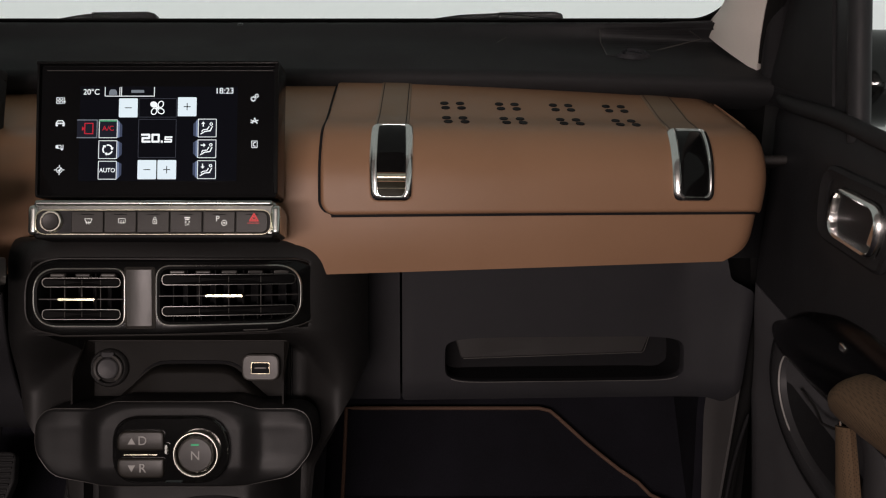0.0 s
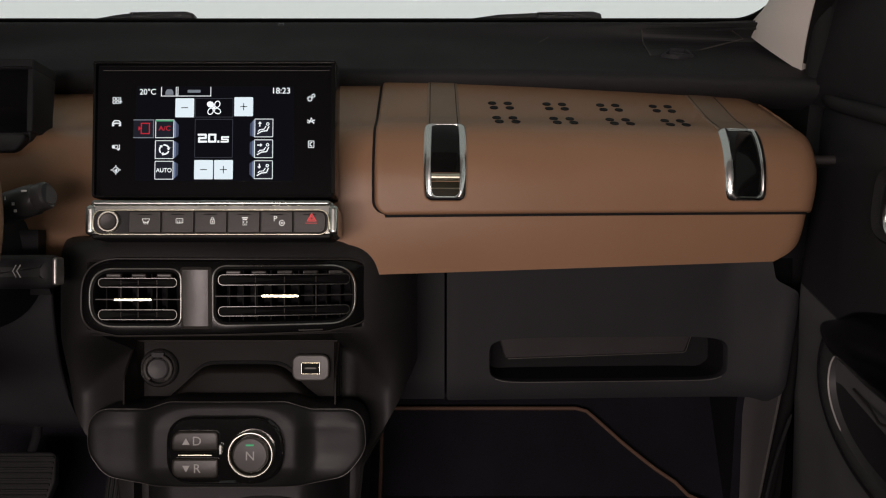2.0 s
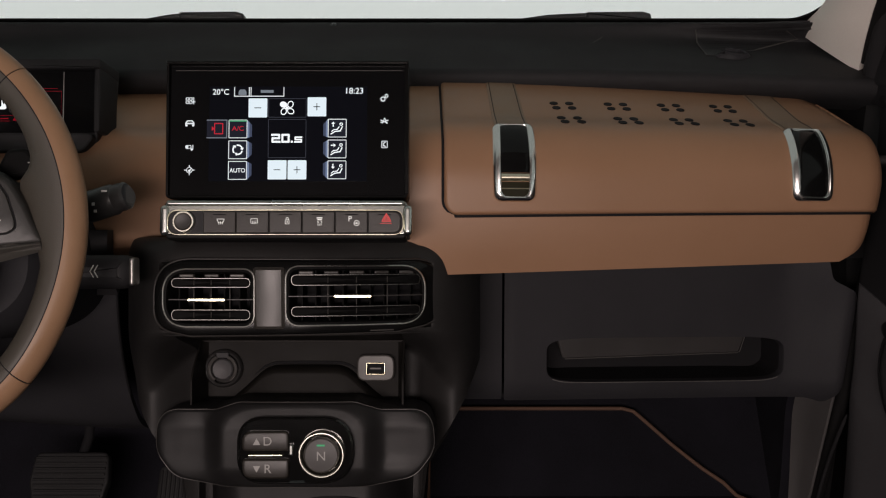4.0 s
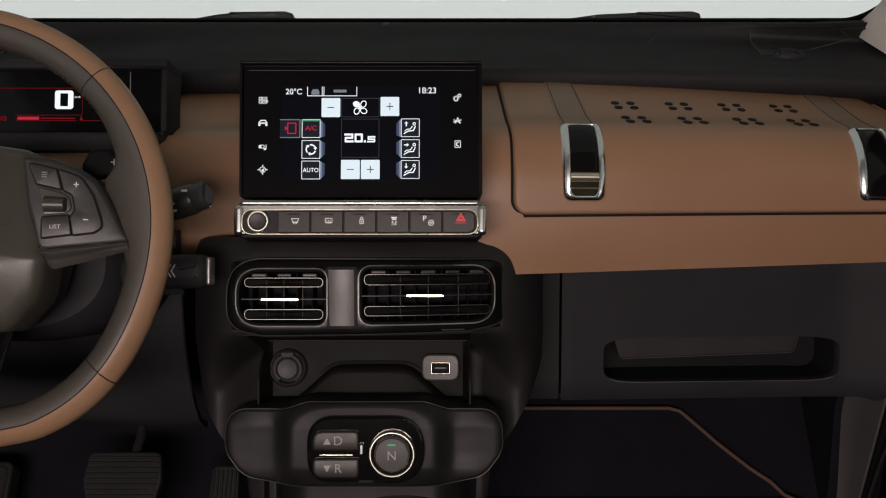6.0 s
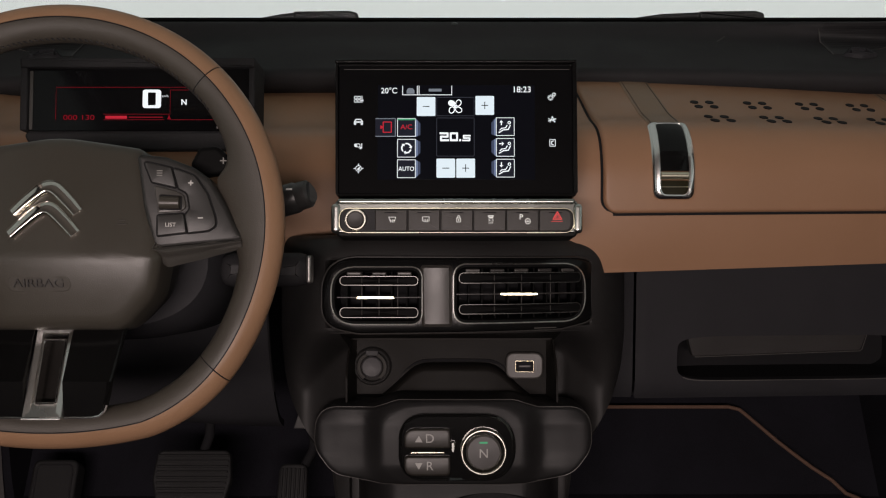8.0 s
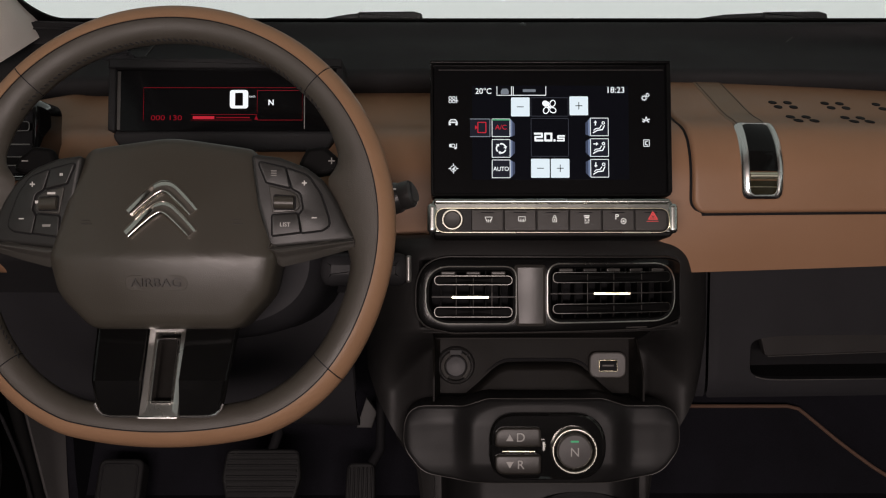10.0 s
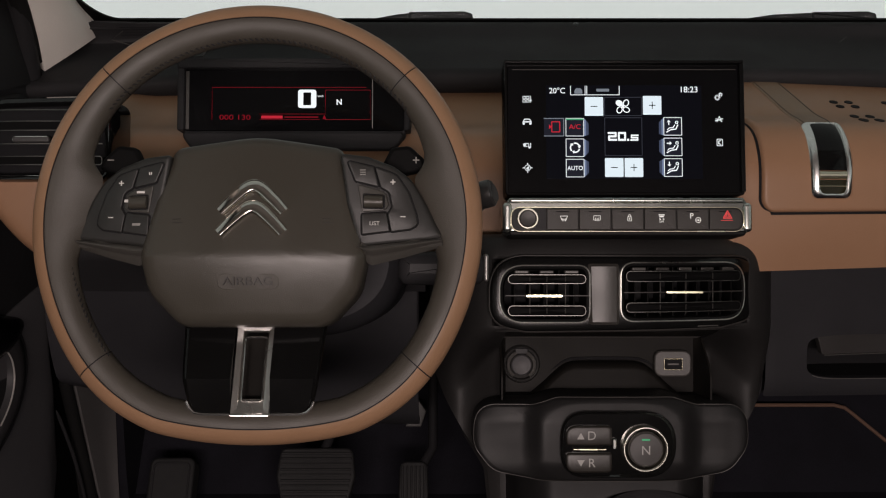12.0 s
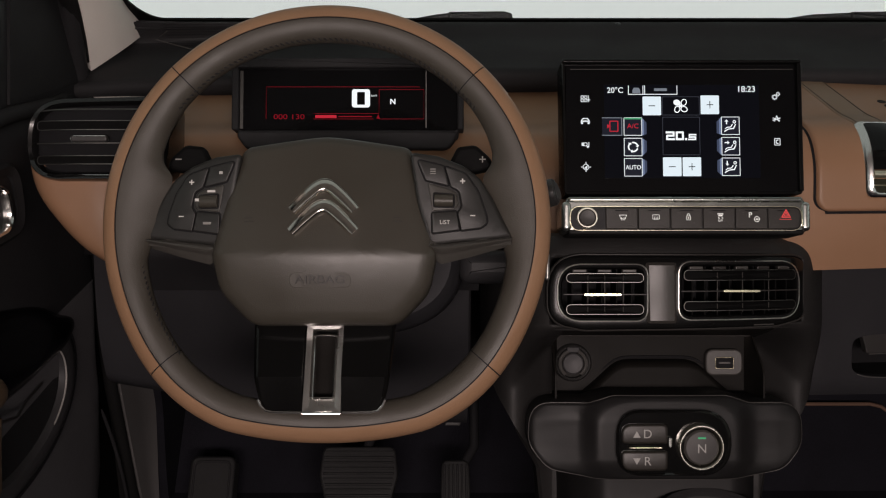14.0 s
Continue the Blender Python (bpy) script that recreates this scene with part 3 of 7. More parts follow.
def glove_rings():
    """From the door's edge in to the rim of the hand recess, then down into it."""
    edge = finer(rounded([(GX0, GY0, 0.004), (0.6400, -0.3160, 0.030), (0.6600, -0.3220, 0.010), (0.6800, -0.3080, 0.020), (0.6970, -0.1770, 0.016), (0.6640, -0.1590, 0.012), (0.6560, -0.1150, 0.01), (GX0, -0.1150, 0.004)], 6), 0.008)
    inner = []
    for x, y in edge:
        u, v = (x - gcx) / 0.4525 * 2, (y - gcy) / 0.17 * 2
        r = (abs(u) ** 6 + abs(v) ** 6) ** (1 / 6)
        inner.append((gcx + ga * u / r, gcy + gb * v / r))
    rings = []
    for w in [0, 0.03, 0.06, 0.1, 0.15, 0.2, 0.25, 0.3, 0.4, 0.5, 0.6, 0.7, 0.8, 0.88, 0.94, 0.98, 1.0]:
        rings.append([on_glove(a[0] + (b[0] - a[0]) * w, a[1] + (b[1] - a[1]) * w, 0.0) for a, b in zip(edge, inner)])
    for h, shrink in ((-0.0015, 0.994), (-0.005, 0.988), (-0.012, 0.982), (-0.070, 0.965)):
        rings.append([on_glove(gcx + (x - gcx) * shrink, gcy + (y - gcy) * shrink, h) for x, y in inner])
    return rings


def flap_sink(x, y, h):
    """The pull leans deeper into the recess towards its outer end."""
    return on_glove(x, y, h - 0.058 * max(0, x - 0.31) / 0.265)


RINGS = glove_rings()
part("glovebox_door", loft(RINGS[:-1], cap0=False, cap1=False), GLOVE_BLACK, glovebox, "black grained plastic door")
# The near-black inside paints the shade of the recess.
part("hand_recess", loft(RINGS[-2:], cap0=False), PIT, glovebox, "hand recess coloured dark for its shade")
pull = finer(rounded([(0.3131, -0.2612, 0.004), (0.5690, -0.2656, 0.004), (0.5810, -0.2370, 0.003), (0.3040, -0.2300, 0.003)], 5), 0.010)
pull_ob = part("pull_flap", bend_to(dished(pull, -0.012, 0.0, 0.0015, 0.001), flap_sink), FLAP_GREY, glovebox, "charcoal finger pull")
part("pull_edge", bend_to(tube([(0.3160 + (0.5675 - 0.3160) * k, -0.2617 - 0.0044 * k, -0.0004) for k in lin(0, 1, 20)] + [(0.5715, -0.2640, -0.0004), (0.5805, -0.2390, -0.0004)], 0.0007, n=6), flap_sink), DARK_METAL, pull_ob)
part("recess_lip", drape_glove(tube([(x, HY0 - 0.0002 + 0.010 * (abs(x - gcx) / ga) ** 14, 0.0002) for x in lin(HX0 + 0.008, HX1 - 0.008, 40)], 0.0006, n=6)), DARK_METAL, glovebox)
part("glovebox_side", sheet(lambda u, v: (0.2335 - 0.12 * u, -0.315 + 0.20 * v, glove_z(0.2365, -0.315 + 0.20 * v) - 0.002 + 0.010 * math.sin(u * math.pi / 2) * v), lin(1, 0, 10), lin(0, 1, 30), 0.006), GLOVE_BLACK, glovebox, "black side of the tunnel")
# Added black sheet that keeps outside light out of this gap.
part("dash_gap_filler", sheet(lambda x, y: (x, y, -0.352 - 0.2 * max(0, x - 0.66)), lin(0.620, 0.712, 8), lin(-0.230, -0.085, 8), 0.01), VENT_BLACK, glovebox, "black sheet added to darken the gap at the dash end")
part("glovebox_floor", block(0.10, 0.650, -0.022, 0.0, -0.62, -0.345, 0.004, Matrix.Translation((0, -0.298, 0))), PIT, glovebox)
# lower knee panel on the driver's side
knee = thing("knee_panel", (-0.45, -0.3, -0.3), "black plastic knee panel below the steering column", "trim panel")


def knee_z(x, y):
    k = (-0.135 - y) / 0.17
    return -0.125 - 0.02 * k - 0.045 * max(0, k) ** 3 - 0.05 * max(0, (-x - 0.45) / 0.25) ** 2


def knee_point(x, k):
    foot = float(np.interp(x, (-0.66, -0.60, -0.45, -0.25), (-0.292, -0.300, -0.330, -0.346)))
    y = foot + (-0.128 - foot) * k
    return (x, y, knee_z(x, y) - 0.020 * max(0, 1 - k * 12) ** 2)


part("panel", sheet(knee_point, lin(-0.66, -0.215, 40), [0, 0.015, 0.03, 0.05, 0.08] + lin(0.11, 1, 36), 0.008), GLOVE_BLACK, knee)
part("panel_seam", tube([(-0.2145, y, knee_z(-0.216, y) - 0.001) for y in lin(-0.29, -0.13, 20)], 0.0016, n=6), PIT, knee)


# ---- centre stack ----
console = thing("centre_console", (0.0, -0.45, -0.1), "black plastic centre console below the air vents", "centre console")


def vent_z(x, y):
    return -0.012 - 1.75 * max(0, x + 0.02) ** 2 - 9.0 * max(0, abs(x) - 0.125) ** 2 - 14.0 * max(0, y + 0.142) ** 2


CUB0, CUB1 = -0.1195, 0.1130          # the cubby's two side walls


def stack_z(x, y):
    """The body round the vents; under them it falls back to both sides of the cubby."""
    out = max(0.0, abs(x - 0.002) - 0.118)
    z = -0.016 - 1.75 * min(0.15, max(0, x + 0.02)) ** 2 - smooth_fall(out, 0.084, 0.150) - smooth_fall(y + 0.136, 0.030, 0.030)
    if CUB0 < x < CUB1 and y < -0.2085:
        return min(z, -0.156)
    side = soft((abs(x) - 0.114) / 0.075)
    z -= 0.040 * soft((x + 0.134) / 0.008) * soft((0.146 - x) / 0.008) * soft((y + 0.203) / 0.006) * soft((-0.131 - y) / 0.006)
    z -= (0.112 - 0.078 * side) * soft((-0.203 - y) / (0.034 + 0.056 * side))
    return z


def body_point(x, y):
    w = float(np.interp(y, (-0.420, -0.372, -0.350, -0.325, -0.290, -0.250), (0.130, 0.135, 0.147, 0.163, 0.183, 0.201)))
    if abs(x) > 0.13:
        x = math.copysign(0.13 + (abs(x) - 0.13) * (w - 0.13) / 0.106, x)
    return (x, y, stack_z(x, y))


BODY_X = lin(-0.236, -0.1200, 36) + [CUB0 - 0.0002, CUB0 + 0.0002] + lin(-0.117, 0.1110, 40) + [CUB1 - 0.0002, CUB1 + 0.0002] + lin(0.1135, 0.236, 36)
BODY_Y = lin(-0.420, -0.2100, 60) + [-0.2087, -0.2083] + lin(-0.2070, -0.1060, 44)


part("stack_body", sheet(body_point, BODY_X, BODY_Y, 0.006), STACK_BLACK, console, "black body of the centre stack")


mask_out = rounded([(-0.100, -0.2070, 0.03), (0.110, -0.2045, 0.03), (0.1600, -0.1950, 0.030), (0.1610, -0.1300, 0.040), (-0.1370, -0.1290, 0.036), (-0.1370, -0.1990, 0.030)], 10)


def gridded(outline, z0, z1, bev, fn, steps=14):
    """A plate with a face fine enough to bend."""
    bm = bmesh.new()
    xs, ys = [p[0] for p in outline], [p[1] for p in outline]
    n = len(outline)
    cx, cy = (min(xs) + max(xs)) / 2, (min(ys) + max(ys)) / 2
    rings = [[(x, y, z0) for x, y in outline], [(x, y, z1 - bev) for x, y in outline], [(x, y, z1 - 0.3 * bev) for x, y in offset(outline, 0.3 * bev)], [(x, y, z1) for x, y in offset(outline, bev)]]
    base = offset(outline, bev)
    for k in range(1, steps):
        rings.append([(x + (cx - x) * k / steps, y + (cy - y) * k / steps, z1) for x, y in base])
    return bend(loft(rings), fn)


def bent_hoop(outline, profile, fn):
    return bend(hoop(outline, profile), fn)


left_out = rounded([(-0.128, -0.1985, 0.024), (-0.0335, -0.1985, 0.012), (-0.0335, -0.1380, 0.012), (-0.128, -0.1380, 0.024)], 8)
right_out = rounded([(-0.0030, -0.1975, 0.014), (0.1395, -0.1975, 0.024), (0.1395, -0.1350, 0.024), (-0.0030, -0.1350, 0.014)], 8)


def holed(outline, holes, z0, z1, bev, fn):
    """A plate with openings through it, bent as a whole."""
    bm = bmesh.new()
    rings = [[bm.verts.new((x, y, z)) for x, y in o] for o, z in ((outline, z0), (outline, z1 - bev), (offset(outline, 0.3 * bev), z1 - 0.3 * bev), (offset(outline, bev), z1))]
    n = len(outline)
    for a, b in zip(rings, rings[1:]):
        for i in range(n):
            bm.faces.new((a[i], a[(i + 1) % n], b[(i + 1) % n], b[i]))
    edges = [bm.edges.get((rings[-1][i], rings[-1][(i + 1) % n])) for i in range(n)]
    for h in holes:
        top, foot = ([bm.verts.new((x, y, z)) for x, y in h] for z in (z1, z0))
        m = len(h)
        for i in range(m):
            j = (i + 1) % m
            bm.faces.new((top[i], top[j], foot[j], foot[i]))
            edges.append(bm.edges.get((top[i], top[j])))
    bmesh.ops.triangle_fill(bm, use_beauty=True, use_dissolve=False, edges=edges)
    return bend(bm, fn)


mask = part("vent_surround", holed(finer(mask_out, 0.008), [finer(offset(o, 0.0012), 0.008) for o in (left_out, right_out)], -0.016, 0.002, 0.003, vent_z), MASK_BLACK, console, "gloss black surround of the vents")
part("surround_rib", bent_hoop(finer(offset(mask_out, -0.0016), 0.008), [(0, -0.004), (0, 0.0016), (0.0008, 0.0026), (0.0018, 0.0020), (0.0018, -0.004)], vent_z), POD_GREY, mask, "thin raised rib")
part("foot_clip", bend(block(0.082, 0.1060, -0.2036, -0.2022, -0.001, 0.0030, 0.0005), vent_z), GREY_PAINT, mask)
part("divider", bend(dished(finer(rounded([(-0.0345, -0.200, 0.003), (-0.0035, -0.200, 0.003), (-0.0040, -0.137, 0.003), (-0.0360, -0.137, 0.003)], 3), 0.005), 0, 0.0075, 0.003, 0.0), lambda x, y: vent_z(x, y) - 8.0 * (x + 0.019) ** 2), DIVIDER_GREY, console, "grey satin divider")


def air_vent(name_at, outline, slat_x0, slat_x1, rows, mid, tab, vanes, fn, lift=0.0062, label="black air vent with chrome-edged slats and a chrome slider"):
    vent = thing("air_vent", name_at, label, "air vent", "air vents of the dash")
    z = lift
    part("vent_ring", bent_hoop(outline, [(0, 0), (0.0001, z - 0.0010), (0.0004, z - 0.0002), (0.0010, z), (0.0015, z - 0.0003), (0.0018, z - 0.0012), (0.0018, 0)], fn), VENT_RING, vent, "thin chrome ring")
    part("vent_bezel", bent_hoop(offset(outline, 0.0018), [(0, -0.012), (0, z - 0.0012), (0.0022, z - 0.0022), (0.0042, -0.001), (0.0050, -0.0340), (0.0040, -0.0340)], fn), SURROUND, vent, "black funnel")
    cavity = offset(outline, 0.0045)
    xs = [p[0] for p in cavity]
    ys = [p[1] for p in cavity]
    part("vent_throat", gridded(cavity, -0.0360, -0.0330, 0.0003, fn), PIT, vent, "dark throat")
    for x in lin(min(xs) + 0.012, max(xs) - 0.012, vanes):
        part("upright_vane", bend(block(x - 0.0009, x + 0.0009, min(ys) + 0.001, max(ys) - 0.001, -0.0320, 0.0004, 0.0005), fn), VENT_BLACK, vent)
    for (y0, y1) in rows:
        loop = rrect((slat_x0 + slat_x1) / 2, (y0 + y1) / 2, slat_x1 - slat_x0, y1 - y0, 0.0046, 5)
        fine_loop = []
        for k in range(len(loop)):
            a, b = Vector(loop[k]), Vector(loop[(k + 1) % len(loop)])
            m = max(1, int((b - a).length / 0.008))
            fine_loop += [tuple(a.lerp(b, q / m)) for q in range(m)]
        slat = part("slat", bend(dished(fine_loop, -0.0050, 0.0052, 0.0010, 0.0030, 2), fn), VENT_BLACK, vent, "black slat with a thin bright edge")
        part("slat_edge", bend(tube([(x, y, 0.0053) for x, y in fine_loop], 0.00050, True, 6), fn), SLAT_EDGE, slat, "thin grey edge")
    part("middle_slat", bend(tube([(x, mid, 0.0050) for x in lin(slat_x0 - 0.003, slat_x1 + 0.003, 24)], 0.0008, n=6), fn), POD_GREY, vent)
    for k, x in enumerate(lin(slat_x0 + 0.014, slat_x1 - 0.014, max(3, vanes // 2 + 1))):
        part("louvre_block", bend(block(x - 0.0075, x + 0.0075, max(ys) - 0.0052, max(ys) - 0.0014, -0.006, 0.0022, 0.0012), fn), GREY_PAINT if k % 2 == 0 else POD_GREY, vent)
    for x in (slat_x0 + 0.28 * (slat_x1 - slat_x0), (slat_x0 + slat_x1) / 2, slat_x0 + 0.74 * (slat_x1 - slat_x0)):
        part("tie_bar", bend(tube([(x, min(ys) + 0.004, 0.0035), (x, max(ys) - 0.004, 0.0035)], 0.0006, n=5), fn), GREY_PAINT, vent)
    x0, x1 = tab
    return_tab = moved(slab(rrect(0, 0, x1 - x0, 0.0034, 0.0016, 5), 0.000, 0.0115, 0.0007, 3), at((x0 + x1) / 2, mid))
    part("slider", moved(return_tab, Matrix.Translation((0, 0, fn((x0 + x1) / 2, mid)))), SLIDER_METAL, vent, "pale bright slider")
    return vent


air_vent((-0.08, -0.17, -0.01), finer(left_out), -0.118, -0.0385, ((-0.1575, -0.1485), (-0.1905, -0.1805)), -0.1700, (-0.1010, -0.0620), 5, vent_z)
air_vent((0.07, -0.17, -0.02), finer(right_out), 0.0035, 0.1330, ((-0.1555, -0.1450), (-0.1870, -0.1775)), -0.1668, (0.0455, 0.0845), 9, vent_z)

# cubby under the vents, with socket and port
ZC = -0.140
part("cubby_back", bend(slab(rrect(-0.003, -0.262, 0.232, 0.080, 0.006, 4), -0.004, 0.0, 0.001), lambda x, y: ZC - 0.002), RECESS_SHADE, console, "black back of the cubby")
part("cubby_roof", sheet(lambda u, v: (CUB0 + 0.0005 + (CUB1 - CUB0 - 0.001) * u, -0.2086 - 0.0152 * v, (1 - v) * (stack_z(CUB0 + (CUB1 - CUB0) * u, -0.2075) - 0.003) - 0.138 * v), lin(0, 1, 20), lin(1, 0, 10), 0.003), RECESS_SHADE, console, "black roof of the cubby")
part("cubby_lip", tube([(x, -0.2240, ZC + 0.0030) for x in lin(CUB0 + 0.001, CUB1 - 0.001, 24)], 0.0011, n=8), POD_GREY, console, "grey edge under the roof")
for x, s in ((CUB0, 1), (CUB1, -1)):
    part("cubby_cheek", sheet(lambda u, y: (x + s * (0.0010 + 0.0060 * (1 - u) ** 2), y, ZC + 0.044 * u * soft((-0.216 - y) / 0.05) + 0.006 * u), lin(0, 1, 10) if s < 0 else lin(1, 0, 10), lin(-0.300, -0.224, 24), 0.002), RECESS_SHADE, console, "black side wall of the cubby")
HUMP = [(p.x, p.y) for p in spline([(-0.083, -0.290, 0), (-0.070, -0.279, 0), (-0.050, -0.2610, 0), (-0.040, -0.2555, 0), (-0.026, -0.2535, 0), (0.030, -0.2535, 0), (0.044, -0.2555, 0), (0.054, -0.2610, 0), (0.074, -0.279, 0), (0.087, -0.290, 0)], 60)]


def hump_point(i, v):
    """Out from the back over a rounded edge, then straight down."""
    x, y = HUMP[i]
    a, fall = math.pi / 2 * min(1, v / 0.5), max(0, v - 0.5) / 0.5
    return (x * (1 - 0.03 * v), y + 0.002 - 0.009 * (1 - math.cos(a)) - 0.034 * fall, ZC - 0.003 + 0.020 * math.sin(a) + 0.006 * fall)


part("cubby_hump", sheet(hump_point, range(60), lin(1, 0, 26), 0.002), RECESS_SHADE, console, "black raised shelf of the cubby")
hump_groove = [(x * 1.045 + 0.001, y + 0.0042, ZC - 0.0022) for x, y in HUMP[10:50]]
part("hump_groove", tube(hump_groove, [0.0003 + 0.0017 * math.sin(math.pi * k / 39) ** 0.6 for k in range(40)], n=8), PIT, console, "dark groove round the shelf")
# The pod's shadow is put into this floor's colour.
part("cubby_shelf", sheet(lambda u, v: (CUB0 + (CUB1 - CUB0) * u, -0.292 - 0.010 * v, ZC - 0.004 + 0.075 * v), lin(0, 1, 20), lin(0, 1, 8), 0.004), PIT, console, "cubby floor coloured dark for the pod's shadow")

socket = thing("power_socket", (-0.0945, -0.2550, ZC), "round black twelve volt socket with its cap closed", "power socket")
part("socket_ring", moved(hoop(disc(0, 0, 0.0222, 40), [(0, 0), (0.0004, 0.004), (0.0022, 0.0062), (0.0044, 0.0050), (0.0050, 0.003), (0.0050, 0)]), at(-0.0945, -0.2555, ZC)), STALK_BLACK, socket)
part("socket_cap", moved(dished(disc(0, 0, 0.0122, 36), 0, 0.0085, 0.0015, 0.0012), at(-0.0945, -0.2560, ZC)), RIM_GREY, socket, "charcoal cap")
part("cap_tongue", moved(slab(rounded([(-0.0068, -0.0035, 0.001), (0.0068, -0.0035, 0.001), (0.0080, 0.0035, 0.0015), (-0.0080, 0.0035, 0.0015)], 3), 0, 0.0085, 0.001), at(-0.0945, -0.2400, ZC)), HARD_BLACK, socket)
for a0, a1 in ((1.15, -0.95), (math.pi - 1.15, math.pi + 0.95)):
    part("cap_guard", moved(tube([(0.0150 * math.cos(a), 0.0150 * math.sin(a), 0.0072) for a in lin(a0, a1, 16)], 0.0022, n=8, flat=1.0), at(-0.0945, -0.2560, ZC)), GREY_PAINT, socket, "grey curved guard")
port = thing("usb_port", (0.0755, -0.2545, ZC), "grey usb port with a pale lit edge", "usb port")
part("port_plate", moved(slab(rrect(0, 0, 0.0430, 0.0305, 0.0095, 7), 0, 0.008, 0.002), at(0.0805, -0.2545, ZC)), GREY_PAINT, port, "grey rounded plate")
part("port_frame", moved(bezel(rrect(0, 0, 0.0215, 0.0135, 0.001, 3), 0.0010, 0, 0.0096, 0.0004), at(0.0805, -0.2550, ZC)), PALE, port, "pale bright edge")
part("port_mouth", moved(slab(rrect(0, 0, 0.0197, 0.0117, 0.0006, 2), 0, 0.0086, 0.0003), at(0.0805, -0.2550, ZC)), PIT, port)
part("port_tongue", moved(block(-0.0065, 0.0065, -0.001, 0.0012, 0, 0.0094, 0.0003), at(0.0805, -0.2550, ZC)), GREY_PAINT, port)

# ---- gear selector pod ----
def pod_z(x, y):
    """Swells round the keys, with a soft dish in either wing."""
    k = abs(x + 0.002)
    r = ((k / 0.078) ** 4 + (abs(y + 0.331) / 0.0455) ** 4) ** 0.25
    swell = 0.0075 * (1 - soft((r - 0.92) / 0.34))
    dish = soft(1 - ((k - 0.112) / 0.036) ** 2) * soft(1 - ((y + 0.328) / 0.040) ** 2) if k < 0.15 else 0.0
    edge = max(0.0, (k - 0.118) / 0.040)
    return -0.060 + swell - 0.006 * dish - 0.016 * edge ** 2.2 - 0.012 * soft((y + 0.312) / 0.034) * (1 - 0.7 * soft((0.10 - k) / 0.03)) - 0.010 * soft((-0.350 - y) / 0.030)


pod_out = rounded([(-0.080, -0.3750, 0.04), (0.078, -0.3750, 0.04), (0.128, -0.3640, 0.03), (0.1500, -0.3360, 0.03), (0.1470, -0.2900, 0.030), (0.090, -0.2900, 0.02), (0.064, -0.2810, 0.03), (-0.062, -0.2810, 0.03), (-0.088, -0.2900, 0.02), (-0.1510, -0.2900, 0.030), (-0.1540, -0.3360, 0.03), (-0.132, -0.3640, 0.03)], 8)
selector = thing("gear_selector", (0.005, -0.37, -0.06), "push-button gear selector in a black console pod", "gear selector")
part("pod", gridded(finer(pod_out, 0.005), -0.060, 0.0, 0.004, pod_z, 60), POD_BLACK, selector, "black dished pod")
part("pod_edge", bend(tube([(x, y, 0.0) for x, y in finer(offset(pod_out, 0.0012), 0.006)], 0.0005, True, 5), lambda x, y: pod_z(x, y) - 0.0008), GREY_PAINT, selector, "thin grey line along the edge")
plate_out = rounded([(-0.0600, -0.3665, 0.026), (0.0640, -0.3665, 0.032), (0.0640, -0.2955, 0.032), (-0.0600, -0.2955, 0.026)], 9)
zp = -0.050
part("selector_plate", joined(moved(slab(offset(plate_out, 0.003), -0.004, 0.0025, 0.0005), at(0, 0, zp)), moved(hoop(plate_out, [(0, -0.004), (0, 0.003), (0.0012, 0.0042), (0.0035, 0.0022), (0.0035, -0.004)]), at(0, 0, zp))), PIANO, selector, "gloss black plate")
for txt, y0, y1, rr in (("D", -0.3315, -0.3105, 1), ("R", -0.3605, -0.3395, -1)):
    c = [(-0.0540, y0, 0.004 if rr > 0 else 0.016), (-0.0050, y0, 0.002 if rr > 0 else 0.005), (-0.0050, y1, 0.005 if rr > 0 else 0.002), (-0.0540, y1, 0.016 if rr > 0 else 0.004)]
    ym = (y0 + y1) / 2
    key = part("selector_button", gridded(finer(rounded(c, 7), 0.003), 0, 0.0075, 0.0018, lambda x, y: zp + 0.0006 - 9.0 * (y - ym) ** 2 - 1.2 * (x + 0.030) ** 2), KEY_DARK, selector, "dark grey push button")
    lettering("button_letter", txt, 0.0132, KEY_GREY, key, at(-0.0270, ym, zp + 0.0082))
    tri = [(-0.0425, ym - 0.0035 * rr), (-0.0345, ym - 0.0035 * rr), (-0.0385, ym + 0.0035 * rr)]
    part("button_arrow", moved(slab(tri if rr > 0 else tri[::-1], 0, 0.0004, 0.0001, 1), at(0, 0, zp + 0.0078)), KEY_GREY, key)
part("selector_bar", moved(tube([(x, -0.3355, 0.0074) for x in lin(-0.0465, -0.0115, 12)], 0.0011, n=10), at(0, 0, zp)), RING_PALE, selector, "pale bright bar between the buttons")
# A glint on the black ring, made as a chip of metal.
part("knob_glint", moved(slab(rrect(-0.0025, -0.3300, 0.005, 0.012, 0.002), 0, 0.0075, 0.0015), at(0, 0, zp)), BAR_METAL, selector, "metal chip standing in for the glint by the knob")
KX, KY = 0.0298, -0.3345
knob = part("neutral_button", moved(dished(disc(KX, KY, 0.0188, 48), 0, 0.0125, 0.002, -0.0006), at(0, 0, zp)), POD_GREY, selector, "round dark grey push button")
part("knob_ring", moved(hoop(disc(KX, KY, 0.0246, 56), [(0, 0), (0, 0.0096), (0.0003, 0.0108), (0.0008, 0.0117), (0.0014, 0.0122), (0.0021, 0.0122), (0.0027, 0.0117), (0.0033, 0.0106), (0.0042, 0.0088), (0.0046, 0)]), at(0, 0, zp)), KNOB_CHROME, selector, "chrome ring")
lettering("button_letter", "N", 0.0135, KEY_GREY, knob, at(KX, KY - 0.0012, zp + 0.0131))
